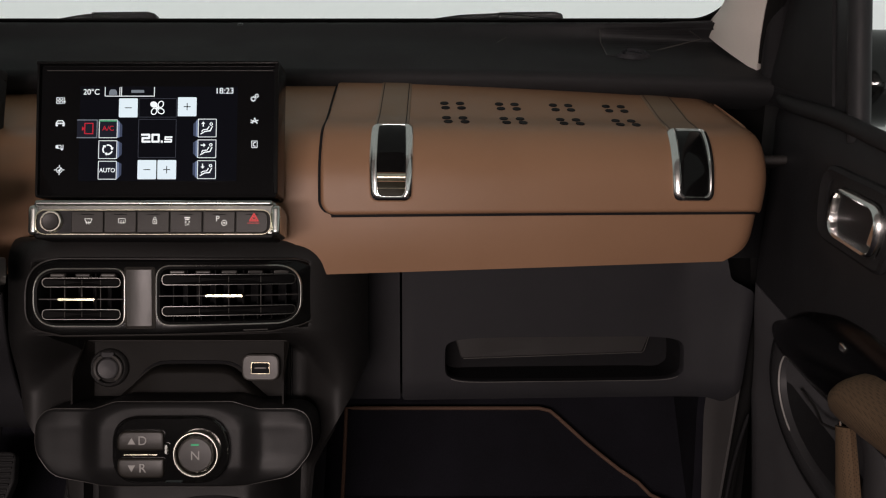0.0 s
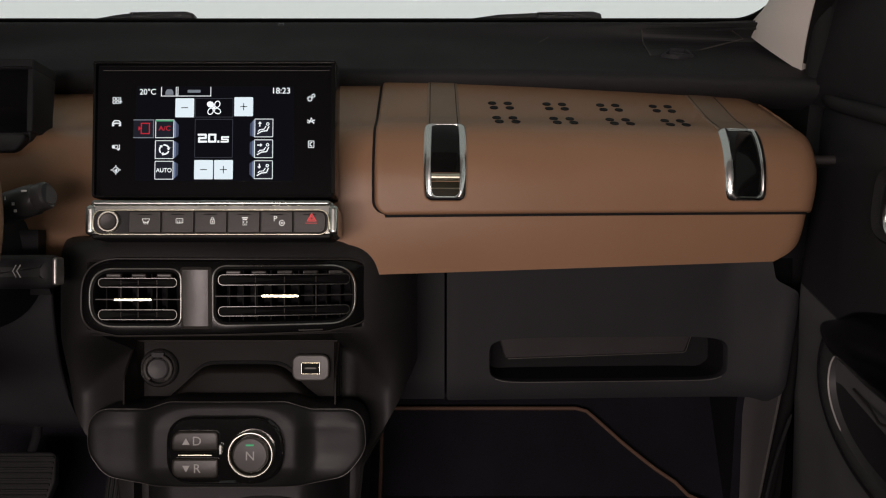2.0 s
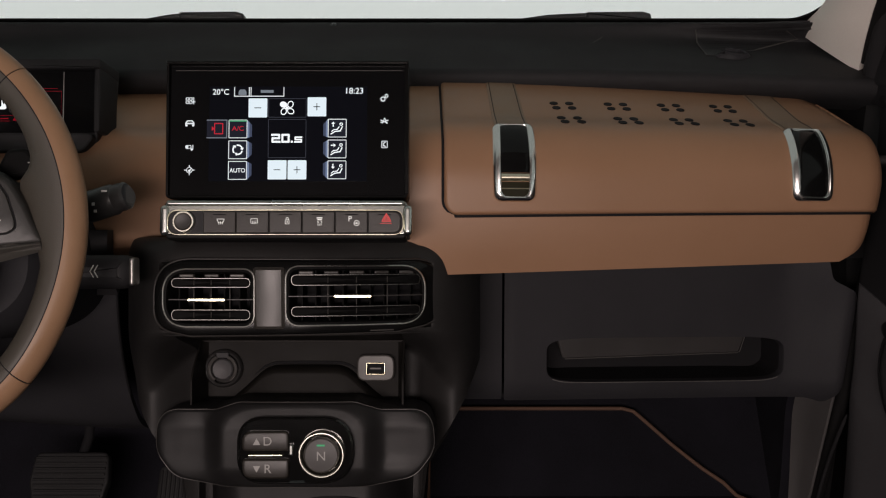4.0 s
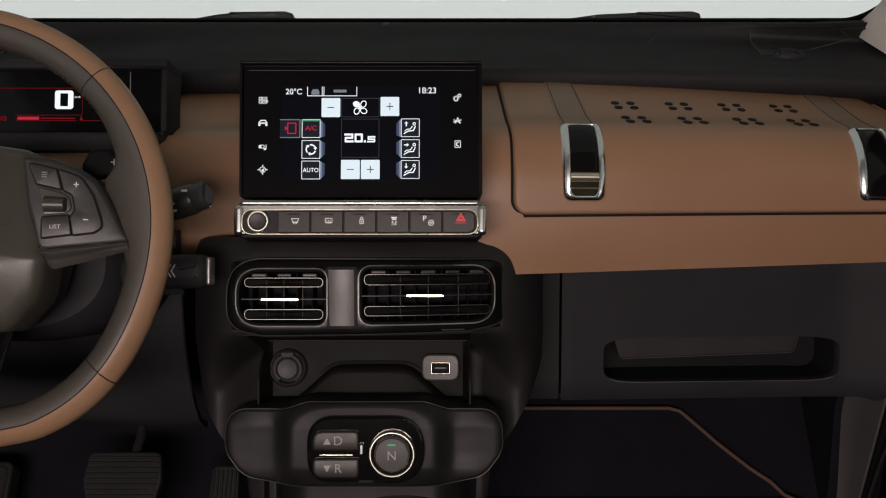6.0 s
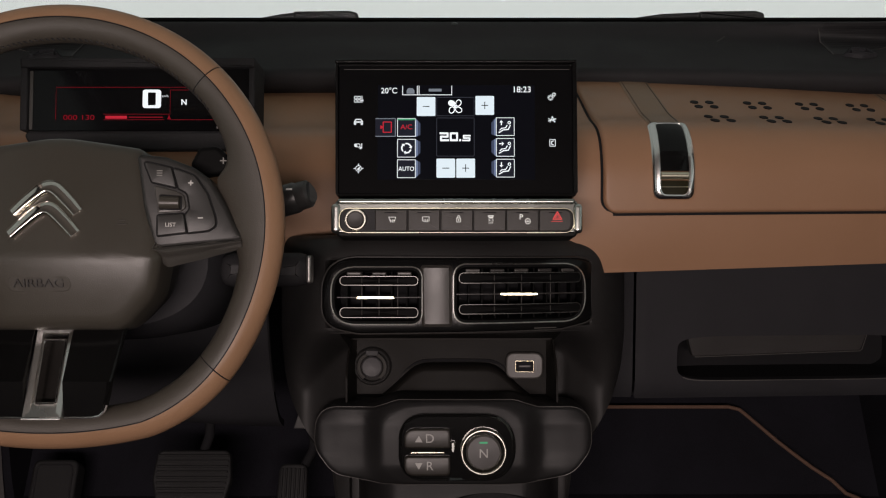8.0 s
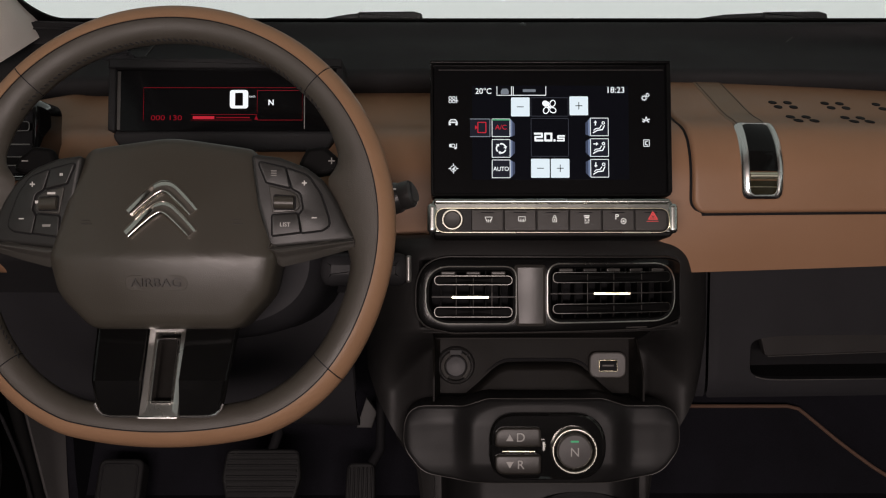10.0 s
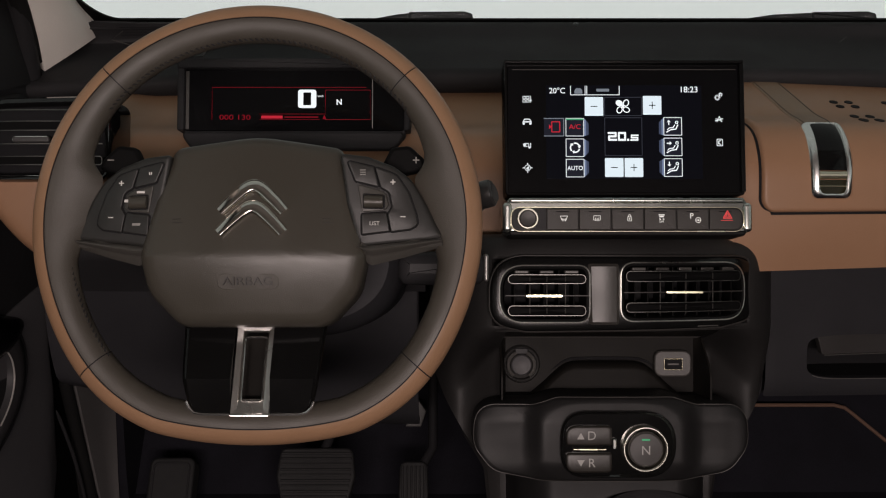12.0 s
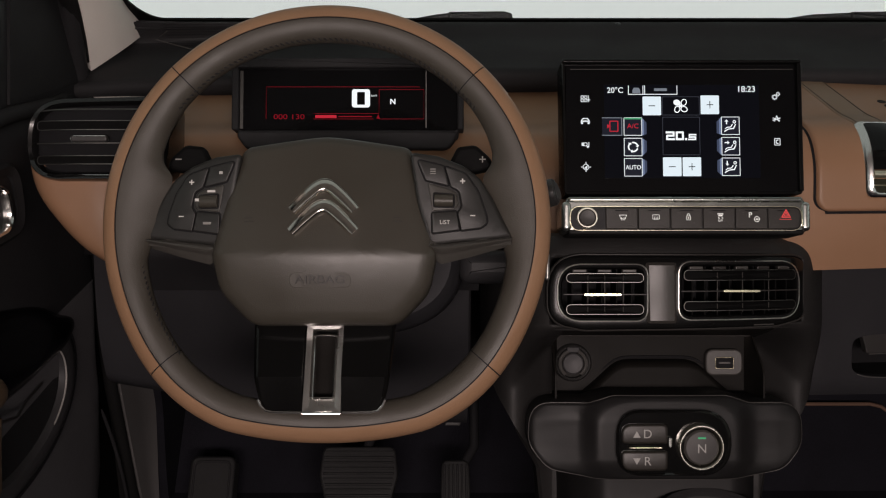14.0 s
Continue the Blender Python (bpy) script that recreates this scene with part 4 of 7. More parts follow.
part("button_lamp", moved(slab(rrect(KX - 0.0002, KY + 0.0105, 0.0085, 0.0018, 0.0005), 0, 0.0004, 0.0001, 1), at(0, 0, zp + 0.0131)), GLOW_GREEN, knob, "small green lamp")
# pedestal down to the floor
part("pedestal", sheet(lambda u, y: ((-1 + 2 * u) * (0.136 - 0.05 * (-0.36 - y)) + 0.005, y, -0.075 + 0.02 * max(0, (-0.40 - y) / 0.1) - smooth_fall(abs(-1 + 2 * u) * 0.14 - 0.07, 0.075, 0.30)), lin(0, 1, 60), lin(-0.60, -0.355, 20), 0.006), POD_BLACK, console, "black pedestal of the console")
part("cup_rim", moved(hoop(disc(0, 0, 0.06, 48, 0.05), [(0, 0), (0, 0.006), (0.003, 0.008), (0.007, 0.006), (0.007, 0)]), Matrix.Translation((0.040, -0.413, -0.035)) @ Matrix.Rotation(radians(-65), 4, "X")), SOFT_BLACK, console, "black tray rim")


# ---- touchscreen ----
SCR = Matrix.Rotation(radians(-4.0), 4, "X")
ST = DASH @ SCR
UNIT = 0.000575


def ui(u, v):
    """A place on the screen in its own small units, from its upper left."""
    return ((u - 281) * UNIT, (231 - v) * UNIT)


touchscreen = thing("touchscreen", (0, -0.07, -0.03), "black tablet-style touchscreen showing the climate menu", "touchscreen")
shell_out = rounded([(-0.1215, -0.0675, 0.004), (0.1222, -0.0675, 0.004), (0.1228, 0.0720, 0.003), (-0.1228, 0.0720, 0.003)], 4)
housing = part("housing", joined(slab(shell_out, -0.045, -0.0068, 0.001), hoop(shell_out, [(0, -0.044), (0, -0.0016), (0.0005, -0.0008), (0.0026, -0.0010), (0.0034, -0.0044), (0.0034, -0.044)])), MASK_BLACK, touchscreen, "black plastic housing", ST)
ST_BAR = ST
ST = ST @ Matrix.Translation((0.0011, 0, -0.0046))
part("housing_lip", joined(block(-0.1228, 0.1228, 0.0685, 0.0722, -0.04, 0.0012, 0.0012), block(0.1185, 0.1230, -0.064, 0.069, -0.04, 0.0006, 0.001)), MASK_BLACK, touchscreen, "black raised edge", ST_BAR)
face = part("screen_glass", slab(rounded([(-0.1200, -0.0660, 0.003), (0.1190, -0.0660, 0.003), (0.1190, 0.0670, 0.002), (-0.1200, 0.0670, 0.002)], 3), -0.002, 0.0, 0.0004), GLASS_BLACK, touchscreen, "gloss black glass", ST)
part("glass_line", block(-0.1150, 0.1150, 0.0628, 0.0634, -0.001, 0.0003, 0.0001), GREY_PAINT, face, "thin grey line", ST)
part("display", slab(rrect(*ui(280, 234), 0.160, 0.097, 0.0005, 2), -0.001, 0.0002, 0.0001, 1), GLOW_DARK, face, "dark lit display", ST)


def ink(name, bms, mat, z=0.0004, label=""):
    bm = joined(*bms) if isinstance(bms, list) else bms
    return part(name, moved(bm, Matrix.Translation((0, 0, z))), mat, face, label, ST)


def rect(u0, v0, u1, v1, r=0.0006, t=0.00015):
    (x0, y1), (x1, y0) = ui(u0, v0), ui(u1, v1)
    return slab(rrect((x0 + x1) / 2, (y0 + y1) / 2, x1 - x0, y1 - y0, r, 3), 0, t, 0.00005, 1)


def line_box(u0, v0, u1, v1, w=1.4):
    (x0, y1), (x1, y0) = ui(u0, v0), ui(u1, v1)
    return bezel(rrect((x0 + x1) / 2, (y0 + y1) / 2, x1 - x0, y1 - y0, 0.0007, 3), w * UNIT, 0, 0.00015, 0.00004)


def stroke(pts, w, closed=False):
    """A flat line of width w through places on the screen."""
    P = [Vector(ui(*p)) for p in pts]
    if (P[0] - P[-1]).length < 1e-6:
        closed, P = True, P[:-1]
    h, out = w * UNIT / 2, []
    for i in range(len(P) if closed else len(P) - 1):
        a, b = P[i], P[(i + 1) % len(P)]
        d = (b - a).normalized()
        a, b = a - d * h * 0.6, b + d * h * 0.6
        q = Vector((-d.y, d.x)) * h
        out.append(slab([tuple(a - q), tuple(b - q), tuple(b + q), tuple(a + q)], 0, 0.00012 + 0.00001 * i, 0.00002, 1))
    return joined(*out)


def poly(pts, t=0.00015):
    q = [ui(*p) for p in pts]
    area = sum(q[i - 1][0] * q[i][1] - q[i][0] * q[i - 1][1] for i in range(len(q)))
    return slab(q if area > 0 else q[::-1], 0, t, 0.00003, 1)


def ring(u, v, r, w=1.3, n=20):
    x, y = ui(u, v)
    return bezel(disc(x, y, r * UNIT, n), w * UNIT, 0, 0.00015, 0.00003)


def dot(u, v, r, n=14):
    x, y = ui(u, v)
    return slab(disc(x, y, r * UNIT, n), 0, 0.00015, 0.00003, 1)


def words(name, text, u, v, size, mat, wide=1.0, bold=0.0, z=0.0006):
    return lettering(name, text, size * UNIT, mat, face, at(*ui(u, v), z), 0.00008, wide=wide, m=ST, bold=bold * UNIT)


# top line of the display
words("temperature_text", "20°C", 161, 160, 14.3, GLOW_WHITE, 0.98, 0.06)
words("clock_text", "18:23", 396, 158, 15, GLOW_WHITE, 1.02, 0.06)
ink("tab_frame", [stroke([(185, 151), (185, 167), (272, 167), (272, 151)], 1.4), stroke([(211, 151), (211, 167)], 1.4), stroke([(214, 151), (214, 167)], 1.4)], GLOW_ICON)
ink("station_bar", rect(231, 156, 254, 161), GLOW_GREY, label="white bar of writing")
ink("tab_icon", [poly([(192, 165), (192, 159), (195, 155), (203, 155), (206, 159), (206, 165)])], GLOW_GREY)
# plus and minus keys
for u0, v0, sign in ((210, 171, "-"), (314, 169, "+"), (245, 281, "-"), (280, 281, "+")):
    ink("pale_key", rect(u0, v0, u0 + 33, v0 + 34, 0.0009), GLOW_PALE, label="pale lit key")
    c = (u0 + 16.5, v0 + 17)
    bars = [rect(c[0] - 6, c[1] - 0.7, c[0] + 6, c[1] + 0.7, 0.0001)]
    if sign == "+":
        bars.append(rect(c[0] - 0.7, c[1] - 6.5, c[0] + 0.7, c[1] + 6.5, 0.0001))
    ink("key_sign", bars, GLASS_BLACK, 0.0007)
ink("fan_frame", [line_box(245, 171, 312, 205, 0.9), line_box(245, 208, 312, 277, 0.9)], GLOW_DIM)
# fan with four blades
for k in range(4):
    a0 = math.pi / 2 * k + 0.82
    u, v = 278 + 8.6 * math.cos(a0), 188 - 8.6 * math.sin(a0)
    x, y = ui(u, v)
    blade = disc(0, 0, 6.6 * UNIT, 20, 5.4 * UNIT)
    blade = [(px * math.cos(a0 + 0.35) - py * math.sin(a0 + 0.35) + x, px * math.sin(a0 + 0.35) + py * math.cos(a0 + 0.35) + y) for px, py in blade]
    ink("fan_blade", slab(blade, 0, 0.00015, 0.00003, 1) if k == 1 else bezel(blade, 1.7 * UNIT, 0, 0.00015, 0.00003), GLOW_WHITE)
ink("fan_hub", dot(278, 188, 2.6), GLOW_WHITE)
ink("set_temperature_text", [stroke([(251.5, 236), (264.5, 236), (264.5, 242), (253, 242), (253, 248.3), (266, 248.3)], 3.6), stroke([(270.3, 236), (281.3, 236), (281.3, 248.3), (270.3, 248.3), (270.3, 236)], 3.6), rect(285, 246.2, 288.6, 250.2, 0.0002), stroke([(304.5, 240.2), (293, 240.2), (293, 244.4), (303.5, 244.4), (303.5, 248.6), (291.5, 248.6)], 2.8)], GLOW_WHITE, 0.0006, "white techno figures 20.5")


# the bordered keys, each with its slanted flank
def bordered(u0, v0, u1, v1, flank=0):
    if flank:
        s = u1 if flank > 0 else u0
        mid = (v0 + v1) / 2
        ink("key_flank", poly([(s, v0 + 1), (s + 8 * flank, v0 + (5 if mid > 235 else 9)), (s + 8 * flank, v1 - 3 if mid < 235 else v1 - 8), (s, v1 - 0.5)]), GLOW_SLATE, 0.0002)
        ink("flank_edge", poly([(s, v0 + 1), (s + 3.4 * flank, v0 + (2.6 if mid > 235 else 4.4)), (s + 3.4 * flank, v1 - 1.6 if mid < 235 else v1 - 3.8), (s, v1 - 0.5)]), GLOW_BLUE, 0.0004)
    ink("key_face", rect(u0, v0, u1, v1), GLOW_NAVY, 0.0003)
    ink("key_border", line_box(u0, v0, u1, v1, 1.3), GLOW_ICON, 0.0005)


ink("key_face", rect(137, 209, 173, 242), GLOW_NAVY, 0.0003)
ink("key_border", [stroke([(137, 209.7), (172.3, 209.7), (172.3, 241.3), (137, 241.3)], 1.5)], GLOW_GREY, 0.0005)
bordered(175.5, 209, 208.5, 242, 1)
bordered(175.5, 246, 208.5, 279, 1)
bordered(175.5, 282.5, 208.5, 315.5, 1)
ink("key_lamp", rect(176, 210, 208, 212.5, 0.0001), GLOW_GREEN, 0.0008, "green lamp line")
ink("outside_air_icon", [line_box(150, 215, 166, 235, 1.7), poly([(146, 221), (151, 225), (146, 229)])], GLOW_RED, 0.0008)
words("ac_text", "A/C", 192, 225, 12, GLOW_RED, 1.05, 0.05, 0.0008)
words("auto_text", "AUTO", 192, 299.5, 10.6, GLOW_WHITE, 0.94, 0.10, 0.0008)
for k in range(3):
    a0 = 2 * math.pi * k / 3 + 0.4
    arc = [(192 + 8.2 * math.cos(a0 + q), 262.5 + 8.2 * math.sin(a0 + q)) for q in lin(0, 1.35, 7)]
    ink("recirculation_arrow", [stroke(arc, 2.6), poly([(arc[-1][0] + 3.4 * math.cos(a0 + 1.35), arc[-1][1] + 3.4 * math.sin(a0 + 1.35)), (arc[-1][0] - 3.4 * math.cos(a0 + 1.35), arc[-1][1] - 3.4 * math.sin(a0 + 1.35)), (192 + 8.2 * math.cos(a0 + 1.85), 262.5 + 8.2 * math.sin(a0 + 1.85))])], GLOW_WHITE, 0.0008)
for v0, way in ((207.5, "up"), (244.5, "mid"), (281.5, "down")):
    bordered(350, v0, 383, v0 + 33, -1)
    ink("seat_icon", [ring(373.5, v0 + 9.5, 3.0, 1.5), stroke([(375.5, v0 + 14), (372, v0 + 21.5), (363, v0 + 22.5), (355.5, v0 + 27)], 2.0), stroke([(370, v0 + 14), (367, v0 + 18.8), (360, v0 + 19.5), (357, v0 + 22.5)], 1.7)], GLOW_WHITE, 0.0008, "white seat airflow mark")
    dv = {"up": -1, "mid": 0, "down": 1}[way]
    u, v = 359.5, v0 + 10
    if dv:
        ink("flow_arrow", [poly([(u - 3.5, v + 1 * dv), (u + 3.5, v + 1 * dv), (u, v + 5 * dv)]), rect(u - 1, v - 4, u + 1, v + 4, 0.0001)], GLOW_WHITE, 0.0008)
    else:
        ink("flow_arrow", [poly([(u + 1, v - 3.5), (u + 1, v + 3.5), (u + 5, v)]), rect(u - 4, v - 1, u + 4, v + 1, 0.0001)], GLOW_WHITE, 0.0008)
# touch marks on the black border
ink("climate_mark", [ring(102, 172, 3.2), ring(108, 172, 3.2), ring(102, 178, 3.2), ring(108, 178, 3.2), stroke([(113, 169), (113, 181)], 1.3), rect(111, 176, 116, 178, 0.0001)], GLOW_ICON, label="white climate mark")
ink("car_mark", [stroke([(100, 220), (100, 215), (103, 211), (111, 211), (114, 215), (114, 220)], 2.0), rect(99, 214.5, 115, 217, 0.0003), rect(100, 217.5, 103, 221, 0.0002), rect(111, 217.5, 114, 221, 0.0002)], GLOW_ICON, label="white car mark")
ink("media_mark", [poly([(100, 255), (104, 254), (104, 261), (100, 260)]), ring(107, 257.5, 3.6), dot(111, 262, 2), stroke([(113, 254), (113, 262)], 1.4)], GLOW_ICON, label="white media mark")
ink("navigation_mark", [ring(107.5, 298.5, 5.6, 1.2, 24), poly([(104, 300), (111, 294.5), (109, 303)]), stroke([(107.5, 290), (107.5, 293)], 1.5), stroke([(107.5, 304), (107.5, 307)], 1.5), stroke([(99, 298.5), (102, 298.5)], 1.5), stroke([(113, 298.5), (116, 298.5)], 1.5)], GLOW_ICON, label="white navigation mark")
ink("settings_mark", [ring(447, 172, 3.8, 1.3), ring(453, 166.5, 2.8, 1.1)] + [dot(447 + 4.6 * math.cos(q), 172 + 4.6 * math.sin(q), 0.9, 8) for q in lin(0, 2 * math.pi * 7 / 8, 8)] + [dot(453 + 3.4 * math.cos(q), 166.5 + 3.4 * math.sin(q), 0.7, 8) for q in lin(0.3, 0.3 + 2 * math.pi * 6 / 7, 7)], GLOW_ICON, label="white gears mark")
ink("apps_mark", [stroke([(443, 214), (456, 210)], 1.8), stroke([(446, 216), (450, 206), (454, 216)], 1.4), stroke([(443, 209.5), (455, 215)], 1.4)], GLOW_ICON, label="white network mark")
ink("phone_mark", [line_box(444.5, 246.5, 455.5, 259.5, 1.3), stroke([(451.5, 249.5), (448, 251), (448, 255), (451.5, 256.5)], 1.8)], GLOW_ICON, label="white telephone mark")

# ---- row of switches under the screen ----
ST = ST_BAR
switch_row = thing("switch_row", (0, -0.10, -0.02), "chrome-framed row of piano keys below the touchscreen", "switch panel")
bar_out = rounded([(-0.1240, -0.1075, 0.009), (0.1260, -0.1075, 0.009), (0.1260, -0.0810, 0.009), (0.1205, -0.0715, 0.004), (-0.1195, -0.0715, 0.004), (-0.1240, -0.0810, 0.009)], 6)
part("bar_body", slab(bar_out, -0.045, 0.0045, 0.004, 5), BAR_METAL, switch_row, "satin metal body", ST)
part("bar_shelf", moved(slab(rrect(0.0003, 0, 0.238, 0.0060, 0.0027, 5), -0.002, 0.0026, 0.0028, 6), Matrix.Translation((0, -0.0735, 0.0045))), SATIN, switch_row, "satin upper ridge", ST)
part("bar_underside", slab(rounded([(-0.118, -0.1095, 0.006), (0.120, -0.1095, 0.006), (0.1215, -0.1035, 0.002), (-0.1195, -0.1035, 0.002)], 5), -0.04, 0.0052, 0.002), SURROUND, switch_row, "black lower edge", ST)
panel_out = rrect(0.0005, -0.0928, 0.2330, 0.0232, 0.0085, 7)
part("bar_panel", slab(panel_out, 0, 0.0058, 0.0006), HARD_BLACK, switch_row, "dark key panel", ST)
part("bar_trim", bezel(offset(panel_out, -0.0012), 0.0013, 0, 0.0066, 0.0004), RING_PALE, switch_row, "thin bright line", ST)
for s in (-1, 1):
    part("bar_end", moved(slab(rrect(0, 0, 0.0098, 0.0300, 0.0045, 6), 0, 0.0050, 0.0042, 6), Matrix.Translation((0.1212 * s + 0.0010, -0.0905, 0.0020))), END_SILVER, switch_row, "satin silver end", ST)
dial = part("volume_knob", moved(dished(disc(-0.1000, -0.0925, 0.0086, 36), 0, 0.0125, 0.0012, 0.0008), I4), POD_GREY, switch_row, "round dark knob", ST)
part("knob_rim", hoop(disc(-0.1000, -0.0925, 0.0108, 40), [(0, 0), (0, 0.0105), (0.0003, 0.0114), (0.0008, 0.0118), (0.0018, 0.0118), (0.0022, 0.0114), (0.0024, 0.0104), (0.0024, 0)]), KNOB_CHROME, dial, "pale bright rim", ST)
KEY_EDGES = lin(-0.0812, 0.1155, 7)
switches = []
for k in range(6):
    x0, x1 = KEY_EDGES[k] + 0.0004, KEY_EDGES[k + 1] - 0.0004
    r1 = 0.007 if k == 5 else 0.0008
    out = rounded([(x0, -0.1035, 0.0008), (x1, -0.1035, r1), (x1, -0.0822, r1), (x0, -0.0822, 0.0008)], 5)
    switches.append(part("switch_key", slab(out, 0.004, 0.0078, 0.0008), KEY_DARK, switch_row, "dark grey key", ST))
    part("key_lamp", block((x0 + x1) / 2 - 0.0065, (x0 + x1) / 2 + 0.0065, -0.0856, -0.0846, 0.006, 0.0080, 0.0002), PIT, switches[-1], "", ST)


KEY_SHIFT = (12, 11, 10.5, 8, 8, 7)


def key_ink(k, bms, mat=KEY_PRINT, label=""):
    bm = joined(*bms)
    xs, ys = [v.co.x for v in bm.verts], [v.co.y for v in bm.verts]
    mid = Vector(((min(xs) + max(xs)) / 2, (min(ys) + max(ys)) / 2, 0))
    bm.transform(Matrix.Translation(mid + Vector((KEY_SHIFT[k] * UNIT, 0, 0.0080))) @ Matrix.Diagonal((0.84, 0.84, 1, 1)) @ Matrix.Translation(-mid))
    return part("key_symbol", bm, mat, switches[k], label, ST)


key_ink(0, [stroke([(151, 386), (166, 386), (163, 394), (154, 394), (151, 386)], 1.2), stroke([(155, 391), (155, 397)], 1.0), stroke([(158.5, 391), (158.5, 397)], 1.0), stroke([(162, 391), (162, 397)], 1.0)], label="white windscreen demist symbol")
key_ink(1, [line_box(210, 385, 225, 395, 1.1), stroke([(214, 390), (214, 396)], 1.0), stroke([(217.5, 390), (217.5, 396)], 1.0), stroke([(221, 390), (221, 396)], 1.0)], label="white rear demist symbol")
key_ink(2, [line_box(270.5, 387.5, 279.5, 397, 1.2), rect(274, 390.5, 276, 394, 0.0002), stroke([(272.8, 388), (272.8, 384.5), (275, 382.8), (277.2, 384.5), (277.2, 388)], 1.1)], label="white lock symbol")
key_ink(3, [stroke([(328, 384), (339, 384)], 2.4), rect(329, 386, 338, 389, 0.0003), stroke([(329, 391), (332, 393), (329, 395)], 1.1), stroke([(336, 391), (339, 393), (336, 395)], 1.1)], label="white skid symbol")
lettering("key_text", "OFF", 0.0027, KEY_PRINT, switches[3], at(*ui(341.5, 397.0), 0.0081), 0.00006, m=ST)
key_ink(4, [ring(397.5, 394, 6.0, 1.3), stroke([(392.5, 394), (402.5, 394)], 1.1), dot(397.5, 394, 1.8)], label="white parking aid symbol")
lettering("key_text", "P", 0.0078, KEY_PRINT, switches[4], at(*ui(394, 387), 0.0081), 0.00006, m=ST)
key_ink(5, [stroke([(441, 391.5), (459, 391.5), (450, 376), (441, 391.5)], 1.7), stroke([(445.5, 389), (454.5, 389), (450, 381), (445.5, 389)], 1.3), stroke([(437, 396), (461, 396)], 0.9)], GLOW_HAZARD, "red hazard triangle")

# ---- steering wheel ----
WT = DASH @ Matrix.Translation((-0.3475, -0.1000, 0.140)) @ Matrix.Rotation(radians(-4.5), 4, "X")
K = 1 / 2030
wheel = thing("steering_wheel", (-0.3475, -0.0985, 0.05), "two-tone brown and grey leather steering wheel", "steering wheel")


def rim_radius(a, r):
    """Round, a little flattened at the foot."""
    d = abs((a + math.pi / 2 + math.pi) % (2 * math.pi) - math.pi)
    return r * (1 - 0.030 * max(0.0, 1 - (d / 0.45) ** 2) + 0.034 * math.exp(-((d - 0.70) / 0.38) ** 2) - 0.008 * math.exp(-((math.pi - d) / 0.5) ** 2))


def rim_band(a0, a1, sec, n, closed=False):
    """A sweep of a section (out, z) round the rim."""
    rings = []
    for k in range(n):
        a = a0 + (a1 - a0) * k / (n if closed else n - 1)
        R = rim_radius(a, 0.1800)
        rings.append([((R + o) * math.cos(a), (R + o) * math.sin(a), z) for o, z in sec])
    return loft(rings, wrap=closed)


def section(r0, r1, grow=0.0, n=24):
    """Part of the rim's rounded section, between two angles; 0 points outwards, 90 at the driver."""
    pts = []
    for k in range(n):
        q = radians(r0 + (r1 - r0) * k / (n - 1))
        pts.append(((0.0165 + grow) * math.cos(q), (0.0150 + grow) * math.sin(q)))
    return pts


REACH_AT, REACH = (-34, -22, -12, -5, 0, 13, 17, 20, 23, 30, 40), (33, 34, 38, 54, 70, 78, 72, 51, 43, 37, 33)


def core_ring(a):
    """The rim's section, its inner side drawn out to the spokes as thumb rests."""
    grow = float(np.interp(math.degrees(math.atan2(math.sin(a), abs(math.cos(a)))), REACH_AT, REACH)) / 33
    R, out = rim_radius(a, 0.1800), []
    for k in range(32):
        q = 2 * math.pi * k / 32
        c, sn = math.cos(q), math.sin(q)
        o = 0.0165 * c * (grow if c < 0 else 1)
        z = 0.0150 * math.copysign(abs(sn) ** (1 + (1.1 * (grow - 1) / 1.3 if c < 0 else 0)), sn)
        out.append(((R + o) * math.cos(a), (R + o) * math.sin(a), z))
    return out


part("rim_core", loft([core_ring(2 * math.pi * k / 280) for k in range(280)], wrap=True), WHEEL_GREY, wheel, "grey leather inner rim", WT)
crescent = section(-70, 80, 0.0007, 24) + section(80, -70, -0.002, 24)
SEAMS = [radians(q) for q in (45, 135, 221.5, 318.5)]
for k in range(4):
    a0, a1 = SEAMS[k] + 0.003, SEAMS[(k + 1) % 4] - 0.003 + (2 * math.pi if k == 3 else 0)
    part("rim_cover", rim_band(a0, a1, crescent, 50), WHEEL_BROWN, wheel, "brown leather outer rim", WT)
    part("rim_seam", rim_band(SEAMS[k] - 0.0026, SEAMS[k] + 0.0026, section(-80, 190, 0.0002, 28) + section(190, -80, -0.003, 28), 3), PIT, wheel, "", WT)
groove = [(0.0165 * math.cos(radians(82)) + q * 0.0004, 0.0150 * math.sin(radians(82)) + w * 0.0003) for q, w in ((-1, -1), (1, -1), (1, 1), (-1, 1))]
part("rim_groove", rim_band(0, 2 * math.pi, groove, 140, True), PIT, wheel, "", WT)
stitches = []
for a0, a1, n in ((38, 142, 62), (158, 222, 40)):
    for k in range(n):
        a = radians(a0 + (a1 - a0) * k / (n - 1))
        R = rim_radius(a, 0.1800) - 0.0152
        tang, out_ = Vector((-math.sin(a), math.cos(a), 0)), Vector((math.cos(a), math.sin(a), 0))
        c = out_ * R + Vector((0, 0, 0.0064))
        stitches.append(tube([c - tang * 0.0018 - out_ * 0.0012, c + Vector((0, 0, 0.0008)), c + tang * 0.0018 + out_ * 0.0014 + Vector((0, 0, 0.0006))], [0.0004, 0.0008, 0.0004], n=6))
part("rim_stitching", joined(*stitches), RUBBER, wheel, "dark thread stitching", WT)["kind"] = "stuff"


def W(pairs, seg=7):
    return rounded([(x * K, y * K, r * K) for x, y, r in pairs], seg)


